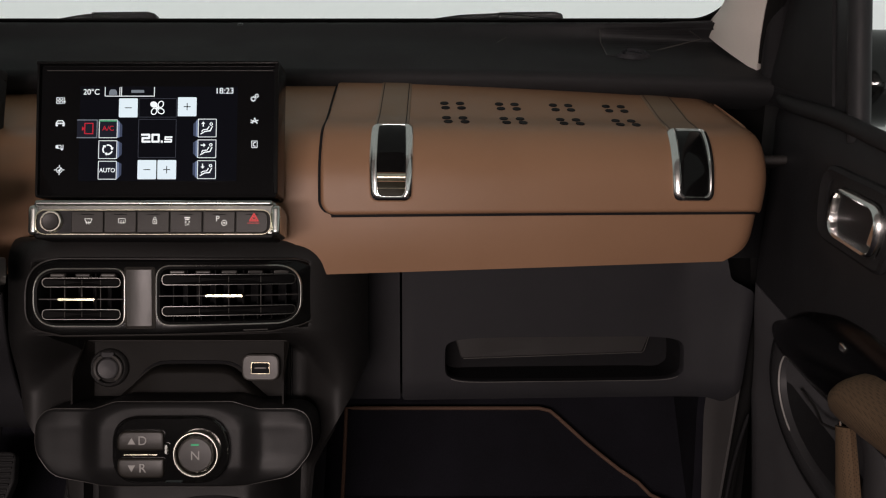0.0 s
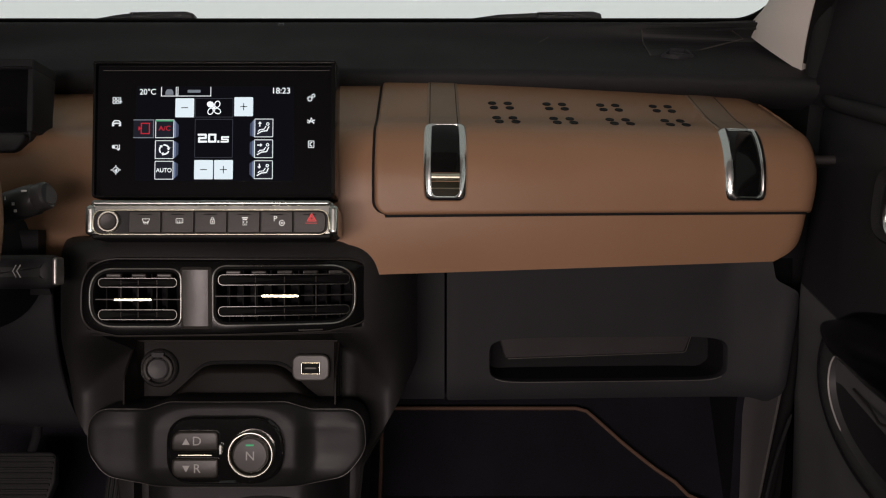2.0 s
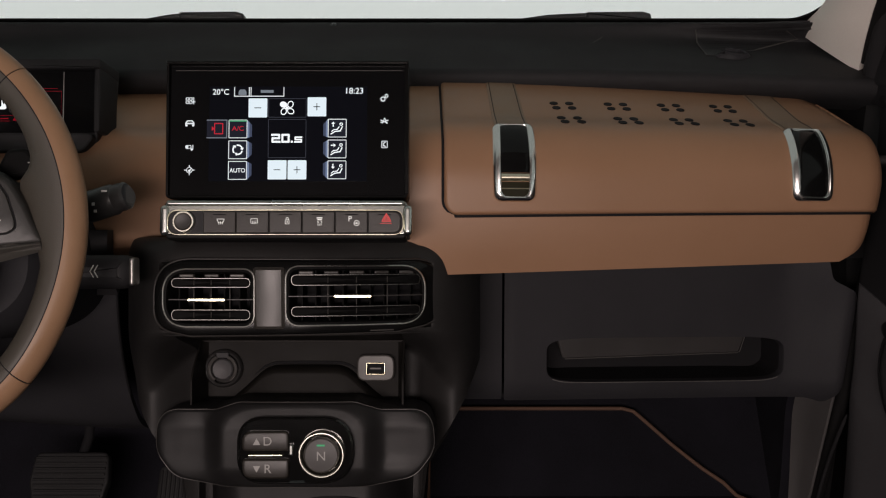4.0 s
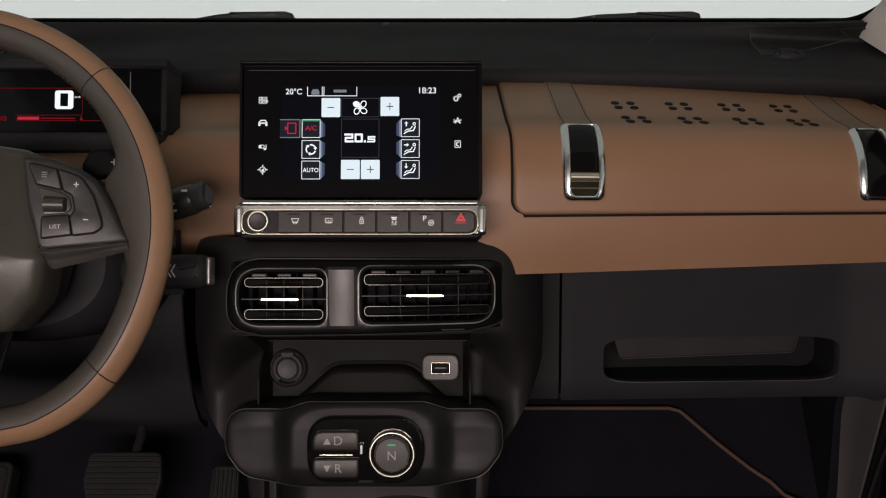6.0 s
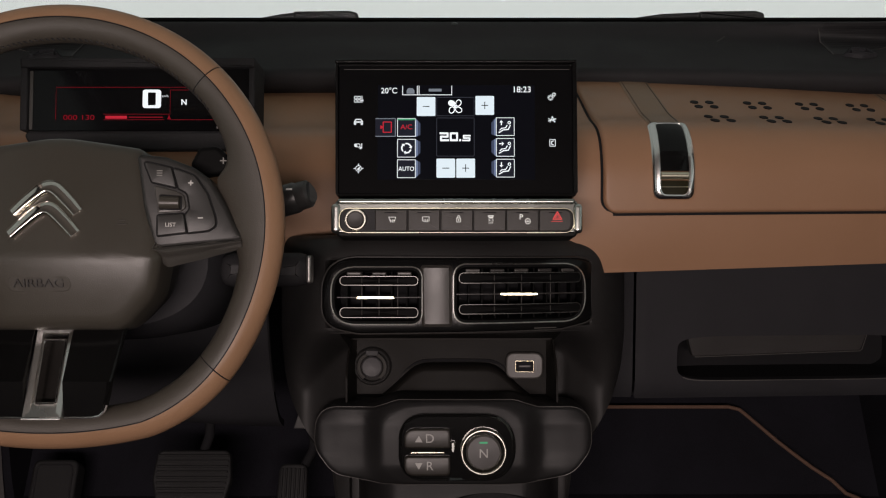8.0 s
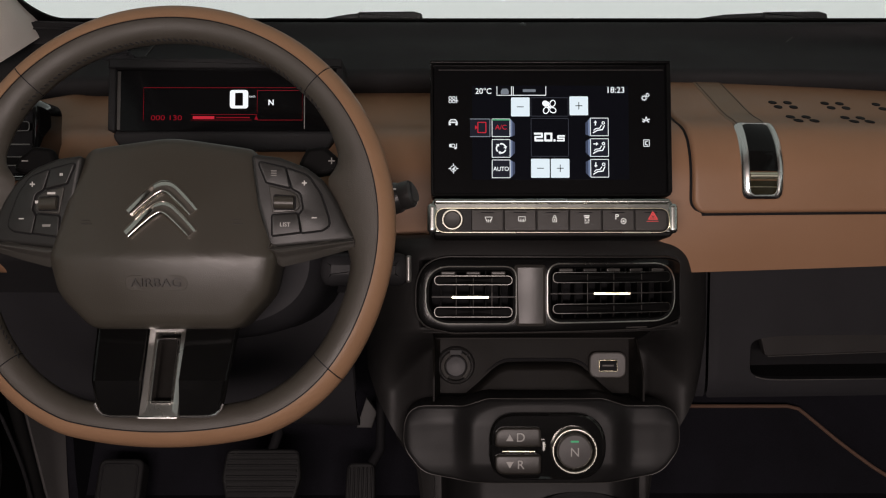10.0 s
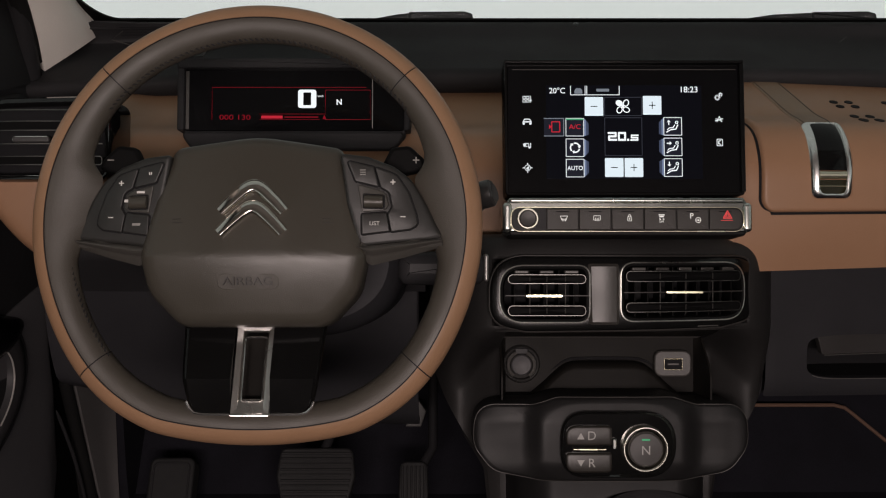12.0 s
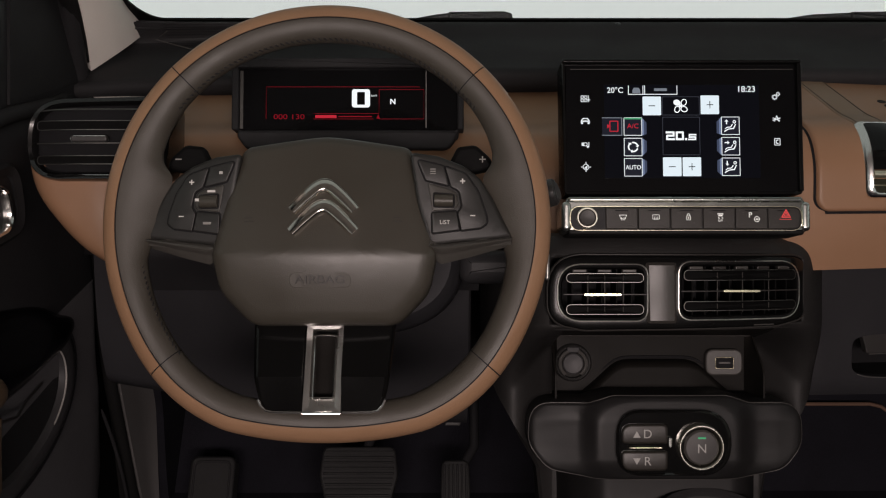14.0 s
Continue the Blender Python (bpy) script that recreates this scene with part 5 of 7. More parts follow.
bag_out = finer(W([(-128, -184, 44), (128, -184, 44), (184, -124, 64), (197, -60, 60), (176, 40, 40), (150, 136, 22), (0, 157, 200), (-150, 136, 22), (-176, 40, 40), (-197, -60, 60), (-184, -124, 64)]), 0.008)


def bag_z(x, y):
    """The hub swells to the driver, with a crease across its lower part."""
    return 0.004 - 1.1 * (x * x) - 0.6 * (y * y) - 0.25 * max(0, y + 0.030) - (0.012 * max(0, (-0.030 - y) / 0.055) ** 1.3)


part("hub_cover", gridded(bag_out, -0.010, 0.034, 0.008, bag_z), HUB_GREY, wheel, "grey airbag cover", WT)
hub_plate = rrect(-4 * K, -106 * K, 106 * K, 26 * K, 12 * K, 6)
emb = part("airbag_plate", bend(slab(hub_plate, 0.030, 0.03495, 0.0003, 3), lambda x, y: bag_z(x, y) - 0.0006), HUB_GREY, wheel, "embossed plate", WT)
lettering("airbag_text", "AIRBAG", 20 * K, POD_GREY, emb, at(-4 * K, -106 * K, 0.0358), 0.0006, wide=1.25, m=WT, fn=lambda x, y: bag_z(x, y) - 0.0004)
for s in (-1, 1):
    part("horn_mark", bend(joined(block(s * 130 * K - 9 * K, s * 130 * K + 9 * K, -4 * K, -2.5 * K, 0.033, 0.0345, 0.0002), block(s * 130 * K - 9 * K, s * 130 * K + 5 * K, 2.5 * K, 4 * K, 0.033, 0.0345, 0.0002)), bag_z), POD_GREY, wheel, "", WT)
# two plain bright chevrons
for dy in (0, -38):
    path = spline([(q * K, (w + dy) * K - 0.0005, 0) for q, w in ((-55, 16), (-38, 34), (-18, 53), (-8, 60), (0, 62), (8, 60), (18, 53), (38, 34), (55, 16))], 49)
    ribs = []
    for i, p in enumerate(path):
        t = (path[min(i + 1, 48)] - path[max(i - 1, 0)]).normalized()
        nrm = Vector((-t.y, t.x, 0))
        k = abs(i - 24) / 24
        w = (13.6 - 2.8 * k ** 1.6) * K
        ribs.append([p + nrm * (w * a) + Vector((0, 0, 0.034 + h)) for a, h in ((1, 0.0), (1, 0.0012), (0.92, 0.0023), (0.45, 0.0036), (0.0, 0.0044), (-0.40, 0.0048), (-0.56, 0.0045), (-0.68, 0.0039), (-0.95, 0.0014), (-1, 0.0))])
    part("chevron", bend(loft(ribs), bag_z), CHEVRON, wheel, "plain chrome chevron", WT)

# side spokes with their keys
for s in (-1, 1):
    pts = [(150, 122, 8), (164, 30, 30), (184, -46, 4), (330, -29, 5), (334, -22, 8), (322, -4, 20), (300, 40, 40), (276, 78, 40), (246, 100, 30), (200, 117, 30)]
    out = W([(s * x * 0.99, y * 0.99, r) for x, y, r in pts])
    out = finer(ccw(out), 0.008)
    spoke_z = lambda x, y: (0.0125 if x > 0 else 0.0050) - 0.18 * (abs(x) - 0.08) - 0.05 * y
    spoke = part("spoke", plate(out, -0.014, 0.012, 0.004, spoke_z), SPOKE_BLACK, wheel, "satin black spoke", WT)

    def chin(u, v):
        x, top_y, foot_y = 184 + 148 * u, -45 + 17 * u, float(np.interp(u, (0, 0.13, 0.5, 1), (-50, -78, -64, -42)))
        y = (top_y + (foot_y - top_y) * v) * 0.99 * K
        return (s * x * 0.99 * K, y, spoke_z(s * x * K, y) + 0.0118 + 0.0042 * math.sin(math.pi * min(1, v * 1.9)) - 0.007 * v * v)

    part("spoke_chin", sheet(chin, lin(0, 1, 20) if s > 0 else lin(1, 0, 20), lin(1, 0, 12), 0.006), SPOKE_LIT, spoke, "lower facet of the spoke, coloured paler as if lit", WT)
    near = 0.983 if s > 0 else 0.970
    flat = lambda pairs: ccw(W([(s * x * near, y * 0.985, r) for x, y, r in pairs], 6))
    key_shapes = (("rocker", [(214, 98, 3), (252, 85, 20), (274, 53, 24), (288, 13, 20), (291, -4, 10), (278, -13, 8), (243, -18, 2), (237, 14, 6), (245, 26, 8), (240, 53, 12), (225, 61, 3)]),
                  ("upper_key", [(165, 108, 4), (212, 98, 3), (222, 62, 3), (180, 71, 4)]),
                  ("lower_key", [(191, 13, 4), (235, 17, 4), (241, -17, 2), (192, -24, 3)]))
    made = {}
    for nm, pairs in key_shapes:
        o = flat(pairs)
        part("key_gap", plate(offset(o, -0.0011), 0.010, 0.0124, 0.0003, spoke_z, 1), PIT, spoke, "", WT)
        made[nm] = part(nm, plate(o, 0.010, 0.0140, 0.0009, spoke_z), SPOKE_BLACK, spoke, "satin black wheel key", WT)
    base = flat([(184, 66, 3), (220, 57, 8), (234, 50, 10), (240, 28, 10), (230, 20, 6), (192, 16, 3)])
    part("roller_seat", plate(ccw(base), 0.010, 0.0136, 0.0010, spoke_z), SPOKE_LIT, spoke, "", WT)
    part("roller_slot", plate(flat([(193, 50, 4), (232, 48, 4), (232, 22, 4), (193, 22, 4)]), 0.0130, 0.0140, 0.0003, spoke_z, 1), PIT, spoke, "", WT)
    part("roller", bend(moved(tube([(-17 * K, 0, 0), (-16 * K, 0, 0), (16 * K, 0, 0), (17 * K, 0, 0)], [0.003, 0.0056, 0.0056, 0.003], n=18), at(s * 212 * near * K, 35 * K, 0.0135)), spoke_z), HUB_GREY, spoke, "ribbed roller", WT)
    top = lambda x, y: Matrix.Translation((s * x * near * K, y * K, 0.0144 + spoke_z(s * x * near * K, y * K)))
    sign = lambda x, y, plus: moved(joined(*([slab(rrect(0, 0, 9 * K, 2 * K, 0.0001, 2), 0, 0.0002, 0.00005, 1)] + ([slab(rrect(0, 0, 2 * K, 9 * K, 0.0001, 2), 0, 0.0002, 0.00005, 1)] if plus else []))), top(x, y))
    part("key_symbol", sign(246, 70, True), WHITE_PRINT, made["rocker"], "", WT)
    part("key_symbol", sign(264, 9, False), WHITE_PRINT, made["rocker"], "", WT)
    if s > 0:
        lettering("key_text", "LIST", 10 * K, WHITE_PRINT, made["lower_key"], at(s * 214 * near * K, -4 * K, 0.0143), 0.0001, m=WT, fn=spoke_z)
        part("key_symbol", joined(*[moved(slab(rrect(0, 0, 10 * K, 1.8 * K, 0.0001, 2), 0, 0.0002, 0.00005, 1), top(193, y)) for y in (90, 86, 82)]), GREY_PRINT, made["upper_key"], "", WT)
    else:
        part("key_symbol", moved(slab(rrect(0, 0, 15 * K, 4.5 * K, 0.0001, 2), 0, 0.0002, 0.00005, 1), top(214, -4)), GREY_PRINT, made["lower_key"], "", WT)
        part("key_symbol", joined(*[moved(slab(rrect(0, 0, 2.0 * K, 5 * K, 0.0001, 2), 0, 0.0002, 0.00005, 1), top(x, 86)) for x in (189, 192.5)]), WHITE_PRINT, made["upper_key"], "", WT)
        part("key_symbol", joined(moved(slab(rrect(0, 0, 14 * K, 4 * K, 0.0001, 2), 0, 0.0002, 0.00005, 1), top(208, 53)), moved(slab(rrect(0, 0, 7 * K, 5 * K, 0.0001, 2), 0, 0.0002, 0.00005, 1), top(235, 38))), WHITE_PRINT, spoke, "", WT)
# lower spoke: gloss black with a metal slot
def low(x, y):
    """Rises from under the hub, then falls away to the rim."""
    y = y / K
    return 0.0205 - (0.024 * (y + 272) / 96 if y > -272 else 0.0045 * (-272 - y) / 62)


for s in (-1, 1):
    side = dense(((-334, 86), (-330, 97), (-322, 105), (-310, 110), (-270, 118), (-176, 127)))
    wing_rows = [-334, -332, -329, -325, -320, -314, -306, -296, -286, -277, -272, -267, -255, -235, -215, -195, -176]
    wing = part("lower_spoke", sheet(lambda u, v: ((s * (34 + (side(v) - 34) * u) - 3) * K, v * K, low(0, v * K) - 0.004 * max(0, u - 0.9) * 10 * max(0, u - 0.9) * 10), [0, 0.2, 0.4, 0.6, 0.8, 0.9, 0.94, 0.97, 1] if s > 0 else [1, 0.97, 0.94, 0.9, 0.8, 0.6, 0.4, 0.2, 0], wing_rows, 0.008), WING_BLACK, wheel, "gloss black lower spoke", WT, 15)
    part("spoke_edge", tube([((s * x - 3) * K, y * K, low(0, y * K) + 0.0014) for x, y in ((36, -333.5), (84, -333), (97, -330), (106, -321), (110, -311))], 0.0012, n=8), BRUSHED, wing, "thin chrome edge", WT)
lean = lambda bm: bend(bm, lambda x, y: -0.026 * (y / K + 336) / 150)
slot_out = W([(-37, -336, 3), (31, -336, 3), (33, -178, 6), (-36, -178, 6)])
part("slot_frame", lean(hoop(finer(slot_out, 0.008), [(0, -0.012), (0, 0.0203), (0.0006, 0.0212), (0.0022, 0.0211), (0.0056, 0.0205), (0.0068, 0.0182), (0.0078, 0.012), (0.0078, -0.012)])), SLOT_METAL, wheel, "satin metal slot frame", WT)
part("slot_foot", lean(sheet(lambda u, v: ((-33 + 60 * u + (2 if v > 0 else 0) * (1 - 2 * u) * 4 * v) * K, (-332 + 24 * v) * K, 0.0214 - 0.0025 * v), lin(0, 1, 6), lin(0, 1, 4), 0.006)), SLOT_METAL, wheel, "", WT)
part("slot_sill", lean(tube([((-36 + 66 * k) * K, -334 * K, 0.0216) for k in lin(0, 1, 6)], 0.0013, n=8)), BRUSHED, wheel, "bright foot of the slot", WT)
part("slot_lip", lean(hoop(W([(-21, -312, 6), (18, -312, 6), (19, -200, 8), (-22, -200, 8)]), [(0, 0.01), (0, 0.0204), (0.0007, 0.0212), (0.0014, 0.0206), (0.0020, 0.01)])), BRUSHED, wheel, "bright lip of the slot", WT)
part("slot_lining", lean(slab(W([(-24, -314, 6), (22, -314, 6), (22, -196, 8), (-24, -196, 8)]), -0.012, 0.001, 0.001)), RECESS_SHADE, wheel, "", WT)
# column shroud behind the hub
col = thing("steering_column", (-0.3475, -0.16, -0.05), "black plastic steering column shroud", "steering column")
part("shroud", loft([[((abs(math.cos(q)) ** 0.8 * math.copysign(1, math.cos(q))) * s0 - 0.345, (abs(math.sin(q)) ** 0.8 * math.copysign(1, math.sin(q))) * s1 - 0.130 + dy, z) for q in lin(0, 2 * math.pi * 47 / 48, 48)] for s0, s1, dy, z in ((0.124, 0.088, 0.0, -0.13), (0.122, 0.084, 0.0, -0.02), (0.117, 0.078, 0.002, 0.040), (0.108, 0.070, 0.004, 0.056), (0.06, 0.04, 0.006, 0.060))]), GLOVE_BLACK, col)
shell = offset(bag_out, 0.004)
part("hub_shell", gridded(finer(shell, 0.008), -0.052, -0.012, 0.010, lambda x, y: -0.06 * (y + 0.02)), SPOKE_BLACK, wheel, "dark grey shell behind the airbag", WT)
part("column_tube", tube([(-0.3475, -0.105, 0.10), (-0.3475, -0.1, 0.145)], 0.05, n=24), HARD_BLACK, col)

part("column_surround", sheet(lambda x, y: (x, y, -0.070 - 0.9 * max(0, -y - 0.13) - 0.8 * max(0, -0.50 - x) ** 2), lin(-0.612, -0.205, 30), lin(-0.170, -0.098, 12), 0.02), HARD_BLACK, col, "black panel round the column")

# paddles
for s in (-1, 1):
    pad_ob = thing("shift_paddle", (-0.3475 + s * 0.13, -0.02, 0.11), "black gearshift paddle behind the wheel", "shift paddle", "shift paddles")
    o = W([(s * x, y, r) for x, y, r in [(224, 88, 10), (304, 104, 14), (294, 126, 20), (268, 150, 16), (234, 146, 12), (220, 118, 10)]])
    o = o if s > 0 else o[::-1]
    part("blade", slab(o, -0.030, -0.020, 0.004), VENT_BLACK, pad_ob, "", WT)
    bars = [slab(rrect(0, 0, 12 * K, 2.2 * K, 0.0001, 2), 0, 0.0003, 0.0001, 1)] + ([slab(rrect(0, 0, 2.2 * K, 12 * K, 0.0001, 2), 0, 0.0003, 0.0001, 1)] if s > 0 else [])
    part("paddle_sign", moved(joined(*bars), Matrix.Translation((s * 280 * K, 122 * K, -0.0200))), GREY_PRINT, pad_ob, "", WT)

# stalks
stalk = thing("wiper_stalk", (-0.19, -0.075, 0.05), "black wiper stalk with a round end", "stalk")
part("arm", tube([(-0.270, -0.115, 0.02), (-0.215, -0.093, 0.05), (-0.178, -0.080, 0.060)], [0.011, 0.0105, 0.013], n=20), STALK_BLACK, stalk)
part("barrel", tube([(-0.184, -0.081, 0.058), (-0.178, -0.079, 0.060), (-0.152, -0.072, 0.067), (-0.147, -0.0705, 0.0685)], [0.012, 0.0150, 0.0148, 0.0125], n=28), STALK_BLACK, stalk, "dark ribbed barrel")
tip = part("end_button", tube([(-0.149, -0.071, 0.068), (-0.1465, -0.0705, 0.069), (-0.1390, -0.0685, 0.071), (-0.1370, -0.0680, 0.0715)], [0.0125, 0.0134, 0.0130, 0.0108], n=28), STALK_BLACK, stalk, "round end button")
part("end_face", tube([(-0.1373, -0.0681, 0.0713), (-0.1364, -0.0678, 0.0717)], [0.0095, 0.0090], n=24), GREY_PAINT, stalk, "grey end face")
part("barrel_mark", joined(*[moved(slab(rrect(0, 0, w, h, 0.0002, 2), 0, 0.0003, 0.0001, 1), Matrix.Translation((x, y, 0.0818 + dz)) @ Matrix.Rotation(radians(-14), 4, "Y")) for x, y, w, h, dz in ((-0.156, -0.0650, 0.0060, 0.0018, 0.000), (-0.1755, -0.0715, 0.0012, 0.0035, -0.0045), (-0.1665, -0.0770, 0.003, 0.0028, -0.0012), (-0.1650, -0.0835, 0.0032, 0.0026, -0.0025))]), WHITE_PRINT, stalk)
lever = thing("cruise_stalk", (-0.19, -0.14, 0.03), "squat black control stalk with a chrome tip", "stalk")
part("lever_body", block(-0.230, -0.1430, -0.1575, -0.1245, 0.018, 0.048, 0.012), HARD_BLACK, lever)
part("lever_tip", moved(slab(rrect(-0.1430, -0.1405, 0.0050, 0.0270, 0.0024, 6), 0.026, 0.0440, 0.0023, 4), I4), DARK_METAL, lever, "satin metal tip")
part("lever_mark", joined(*[tube([(x, -0.1340, 0.0486), (x - 0.0035, -0.1400, 0.0486), (x, -0.1460, 0.0486)], 0.0006, n=5) for x in (-0.1775, -0.1735)]), WHITE_PRINT, lever)
lever2 = thing("light_stalk", (-0.50, -0.12, 0.03), "black light stalk on the steering column", "stalk")
part("lever_body", tube([(-0.43, -0.12, 0.03), (-0.49, -0.105, 0.05), (-0.535, -0.095, 0.06)], [0.011, 0.011, 0.014], n=20), HARD_BLACK, lever2)

# ---- instrument cluster ----
cluster = thing("instrument_cluster", (-0.353, 0.0, -0.11), "black digital instrument cluster with red and white readouts", "instrument cluster")
CT = DASH @ Matrix.Translation((-0.353, 0.0445, -0.103)) @ Matrix.Rotation(radians(-3), 4, "X")
part("cluster_case", slab(rounded([(-0.124, -0.045, 0.006), (0.125, -0.045, 0.006), (0.130, 0.047, 0.002), (-0.129, 0.047, 0.002)], 4), -0.06, -0.004, 0.002), HARD_BLACK, cluster, "black case", CT)
part("cluster_hood", slab(rounded([(-0.130, 0.036, 0.001), (0.131, 0.036, 0.001), (0.131, 0.0475, 0.002), (-0.130, 0.0475, 0.002)], 3), -0.055, 0.008, 0.002), SOFT_BLACK, cluster, "matt hood", CT)
for xa, xb in ((-0.130, -0.122), (0.124, 0.131)):
    part("cluster_cheek", block(xa, xb, -0.034, 0.037, -0.05, 0.006, 0.002), SOFT_BLACK, cluster, "", CT)
part("cluster_base", slab(rounded([(-0.112, -0.0570, 0.012), (0.114, -0.0570, 0.012), (0.128, -0.0355, 0.006), (-0.128, -0.0355, 0.006)], 6), -0.05, 0.008, 0.003), SOFT_BLACK, cluster, "matt foot", CT)
cl_face = part("cluster_glass", slab(rrect(0.0005, 0.0015, 0.246, 0.070, 0.002, 3), -0.006, -0.0005, 0.0005), GLASS_BLACK, cluster, "gloss black glass", CT)
part("edge_light", joined(block(0.0880, 0.0890, -0.031, 0.034, -0.001, 0.0008, 0.0002)), GREY_PRINT, cl_face, "thin grey line", CT)
# Grey strip paints the reflection at the left of the glass.
part("glass_reflection", block(-0.1215, -0.1178, -0.032, 0.034, -0.001, 0.0006, 0.0003), GREY_PAINT, cl_face, "", CT)


def C(x, y):
    """Places on the cluster in thousandths of a metre."""
    return (x * 1.045 / 1000, y * 1.03 / 1000 - 0.0035, 0.0003)


def red_line(pts, w=0.5, mat=GLOW_DEEP):
    return part("red_line", tube([C(*p) for p in pts], w / 2000, n=5, flat=0.3), mat, cl_face, "thin red line", CT)


red_line([(-88, -17), (-88, 18.5), (60, 18.5), (78, 18.5)])
red_line([(34, 15.5), (82.3, 15.5), (82.3, -17), (34, -17)])
red_line([(34, 15.5), (34, -11), (-37, -11), (-37, -17), (28, -17)])
part("power_bar", slab(rrect(-0.0245, -0.0182, 0.024, 0.0032, 0.0003, 2), 0, 0.0004, 0.0001, 1), GLOW_RED, cl_face, "red bar", CT)
part("power_tail", slab(rrect(0.0085, -0.0182, 0.038, 0.0012, 0.0003, 2), 0, 0.0004, 0.0001, 1), GLOW_DEEP, cl_face, "", CT)
part("power_point", slab([(0.0325, -0.0205), (0.0365, -0.0205), (0.0345, -0.0155)], 0, 0.0004, 0.0001, 1), GLOW_DEEP, cl_face, "", CT)
part("speed_digit", loft([[(x, y, z) for x, y in o] for o, z in ((rrect(0.0150, 0.0025, 0.0205, 0.0208, 0.0030, 5), 0), (rrect(0.0150, 0.0025, 0.0205, 0.0208, 0.0030, 5), 0.0003), (rrect(0.0150, 0.0025, 0.0088, 0.0145, 0.0008, 5), 0.0003), (rrect(0.0150, 0.0025, 0.0088, 0.0145, 0.0008, 5), 0))], wrap=True), GLOW_WHITE, cl_face, "white figure nought", CT)
lettering("speed_unit", "km/h", 0.0034, GLOW_ICON, cl_face, at(0.0300, 0.0055, 0.0004), 0.0001, m=CT)
lettering("gear_text", "N", 0.0086, GLOW_WHITE, cl_face, at(0.0510, -0.0015, 0.0004), 0.0001, m=CT, bold=0.0002)
lettering("odometer_text", "000 130", 0.0080, GLOW_DEEP, cl_face, at(-0.0660, -0.0188, 0.0004), 0.0001, m=CT, wide=1.35)

# ---- driver's side air vent ----
SIDE_Z = lambda x, y: -0.046 - 2.0 * max(0, -0.62 - x) ** 2 - 10.0 * max(0, y - 0.012) ** 2
side_out = finer(rounded([(-0.696, -0.050, 0.036), (-0.538, -0.050, 0.018), (-0.538, 0.043, 0.018), (-0.692, 0.039, 0.040)], 8))
sv = thing("air_vent", (-0.613, -0.05, -0.05), "gloss black side air vent with thin bright slats", "air vent", "air vents of the dash")
part("vent_bezel", bent_hoop(side_out, [(0, -0.06), (0, 0.002), (0.002, 0.006), (0.006, 0.004), (0.010, -0.004), (0.010, -0.03)], SIDE_Z), PIANO, sv, "gloss black bezel")
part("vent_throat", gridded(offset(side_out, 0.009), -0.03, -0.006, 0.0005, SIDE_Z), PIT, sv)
for y0, y1 in ((0.0048, 0.0145), (-0.0320, -0.0230)):
    loop = finer(rounded([(-0.6830, y0, 0.004), (-0.549, y0, 0.003), (-0.549, y1, 0.003), (-0.6830, y1, 0.0045)], 5), 0.006)
    sl = part("slat", bend(slab(loop, -0.008, 0.0, 0.0008, 2), SIDE_Z), VENT_BLACK, sv, "black slat with a thin bright edge")
    part("slat_edge", bend(tube([(x, y, 0.0004) for x, y in loop], 0.0006, True, 6), SIDE_Z), SLAT_EDGE, sl, "thin bright edge")
part("middle_slat", bend(tube([(x, -0.0095, -0.001) for x in lin(-0.684, -0.549, 14)], 0.0008, n=6), SIDE_Z), SLAT_EDGE, sv)
part("top_slat_edge", bend(tube([(x, 0.0265 - 0.02 * max(0, -0.655 - x) ** 1.5 * 20, 0.0035) for x in lin(-0.680, -0.549, 14)], 0.0009, n=6), SIDE_Z), SLAT_EDGE, sv)
part("foot_edge", bend(tube([(x, -0.0440, 0.0035) for x in lin(-0.668, -0.549, 12)], 0.0007, n=6), SIDE_Z), CHROME, sv)
part("slider", bend(slab(rrect(-0.6235, -0.0052, 0.0400, 0.0070, 0.0028, 5), 0, 0.0060, 0.002, 4), SIDE_Z), FLAP_GREY, sv, "dark slider")
part("slider_edge", bend(tube([(x, y, 0.0052) for x, y in ((-0.6055, -0.0024), (-0.6390, -0.0024), (-0.6420, -0.0036), (-0.6428, -0.0056), (-0.6415, -0.0076))], 0.0006, n=6), SIDE_Z), BRUSHED, sv, "thin bright edge of the slider")


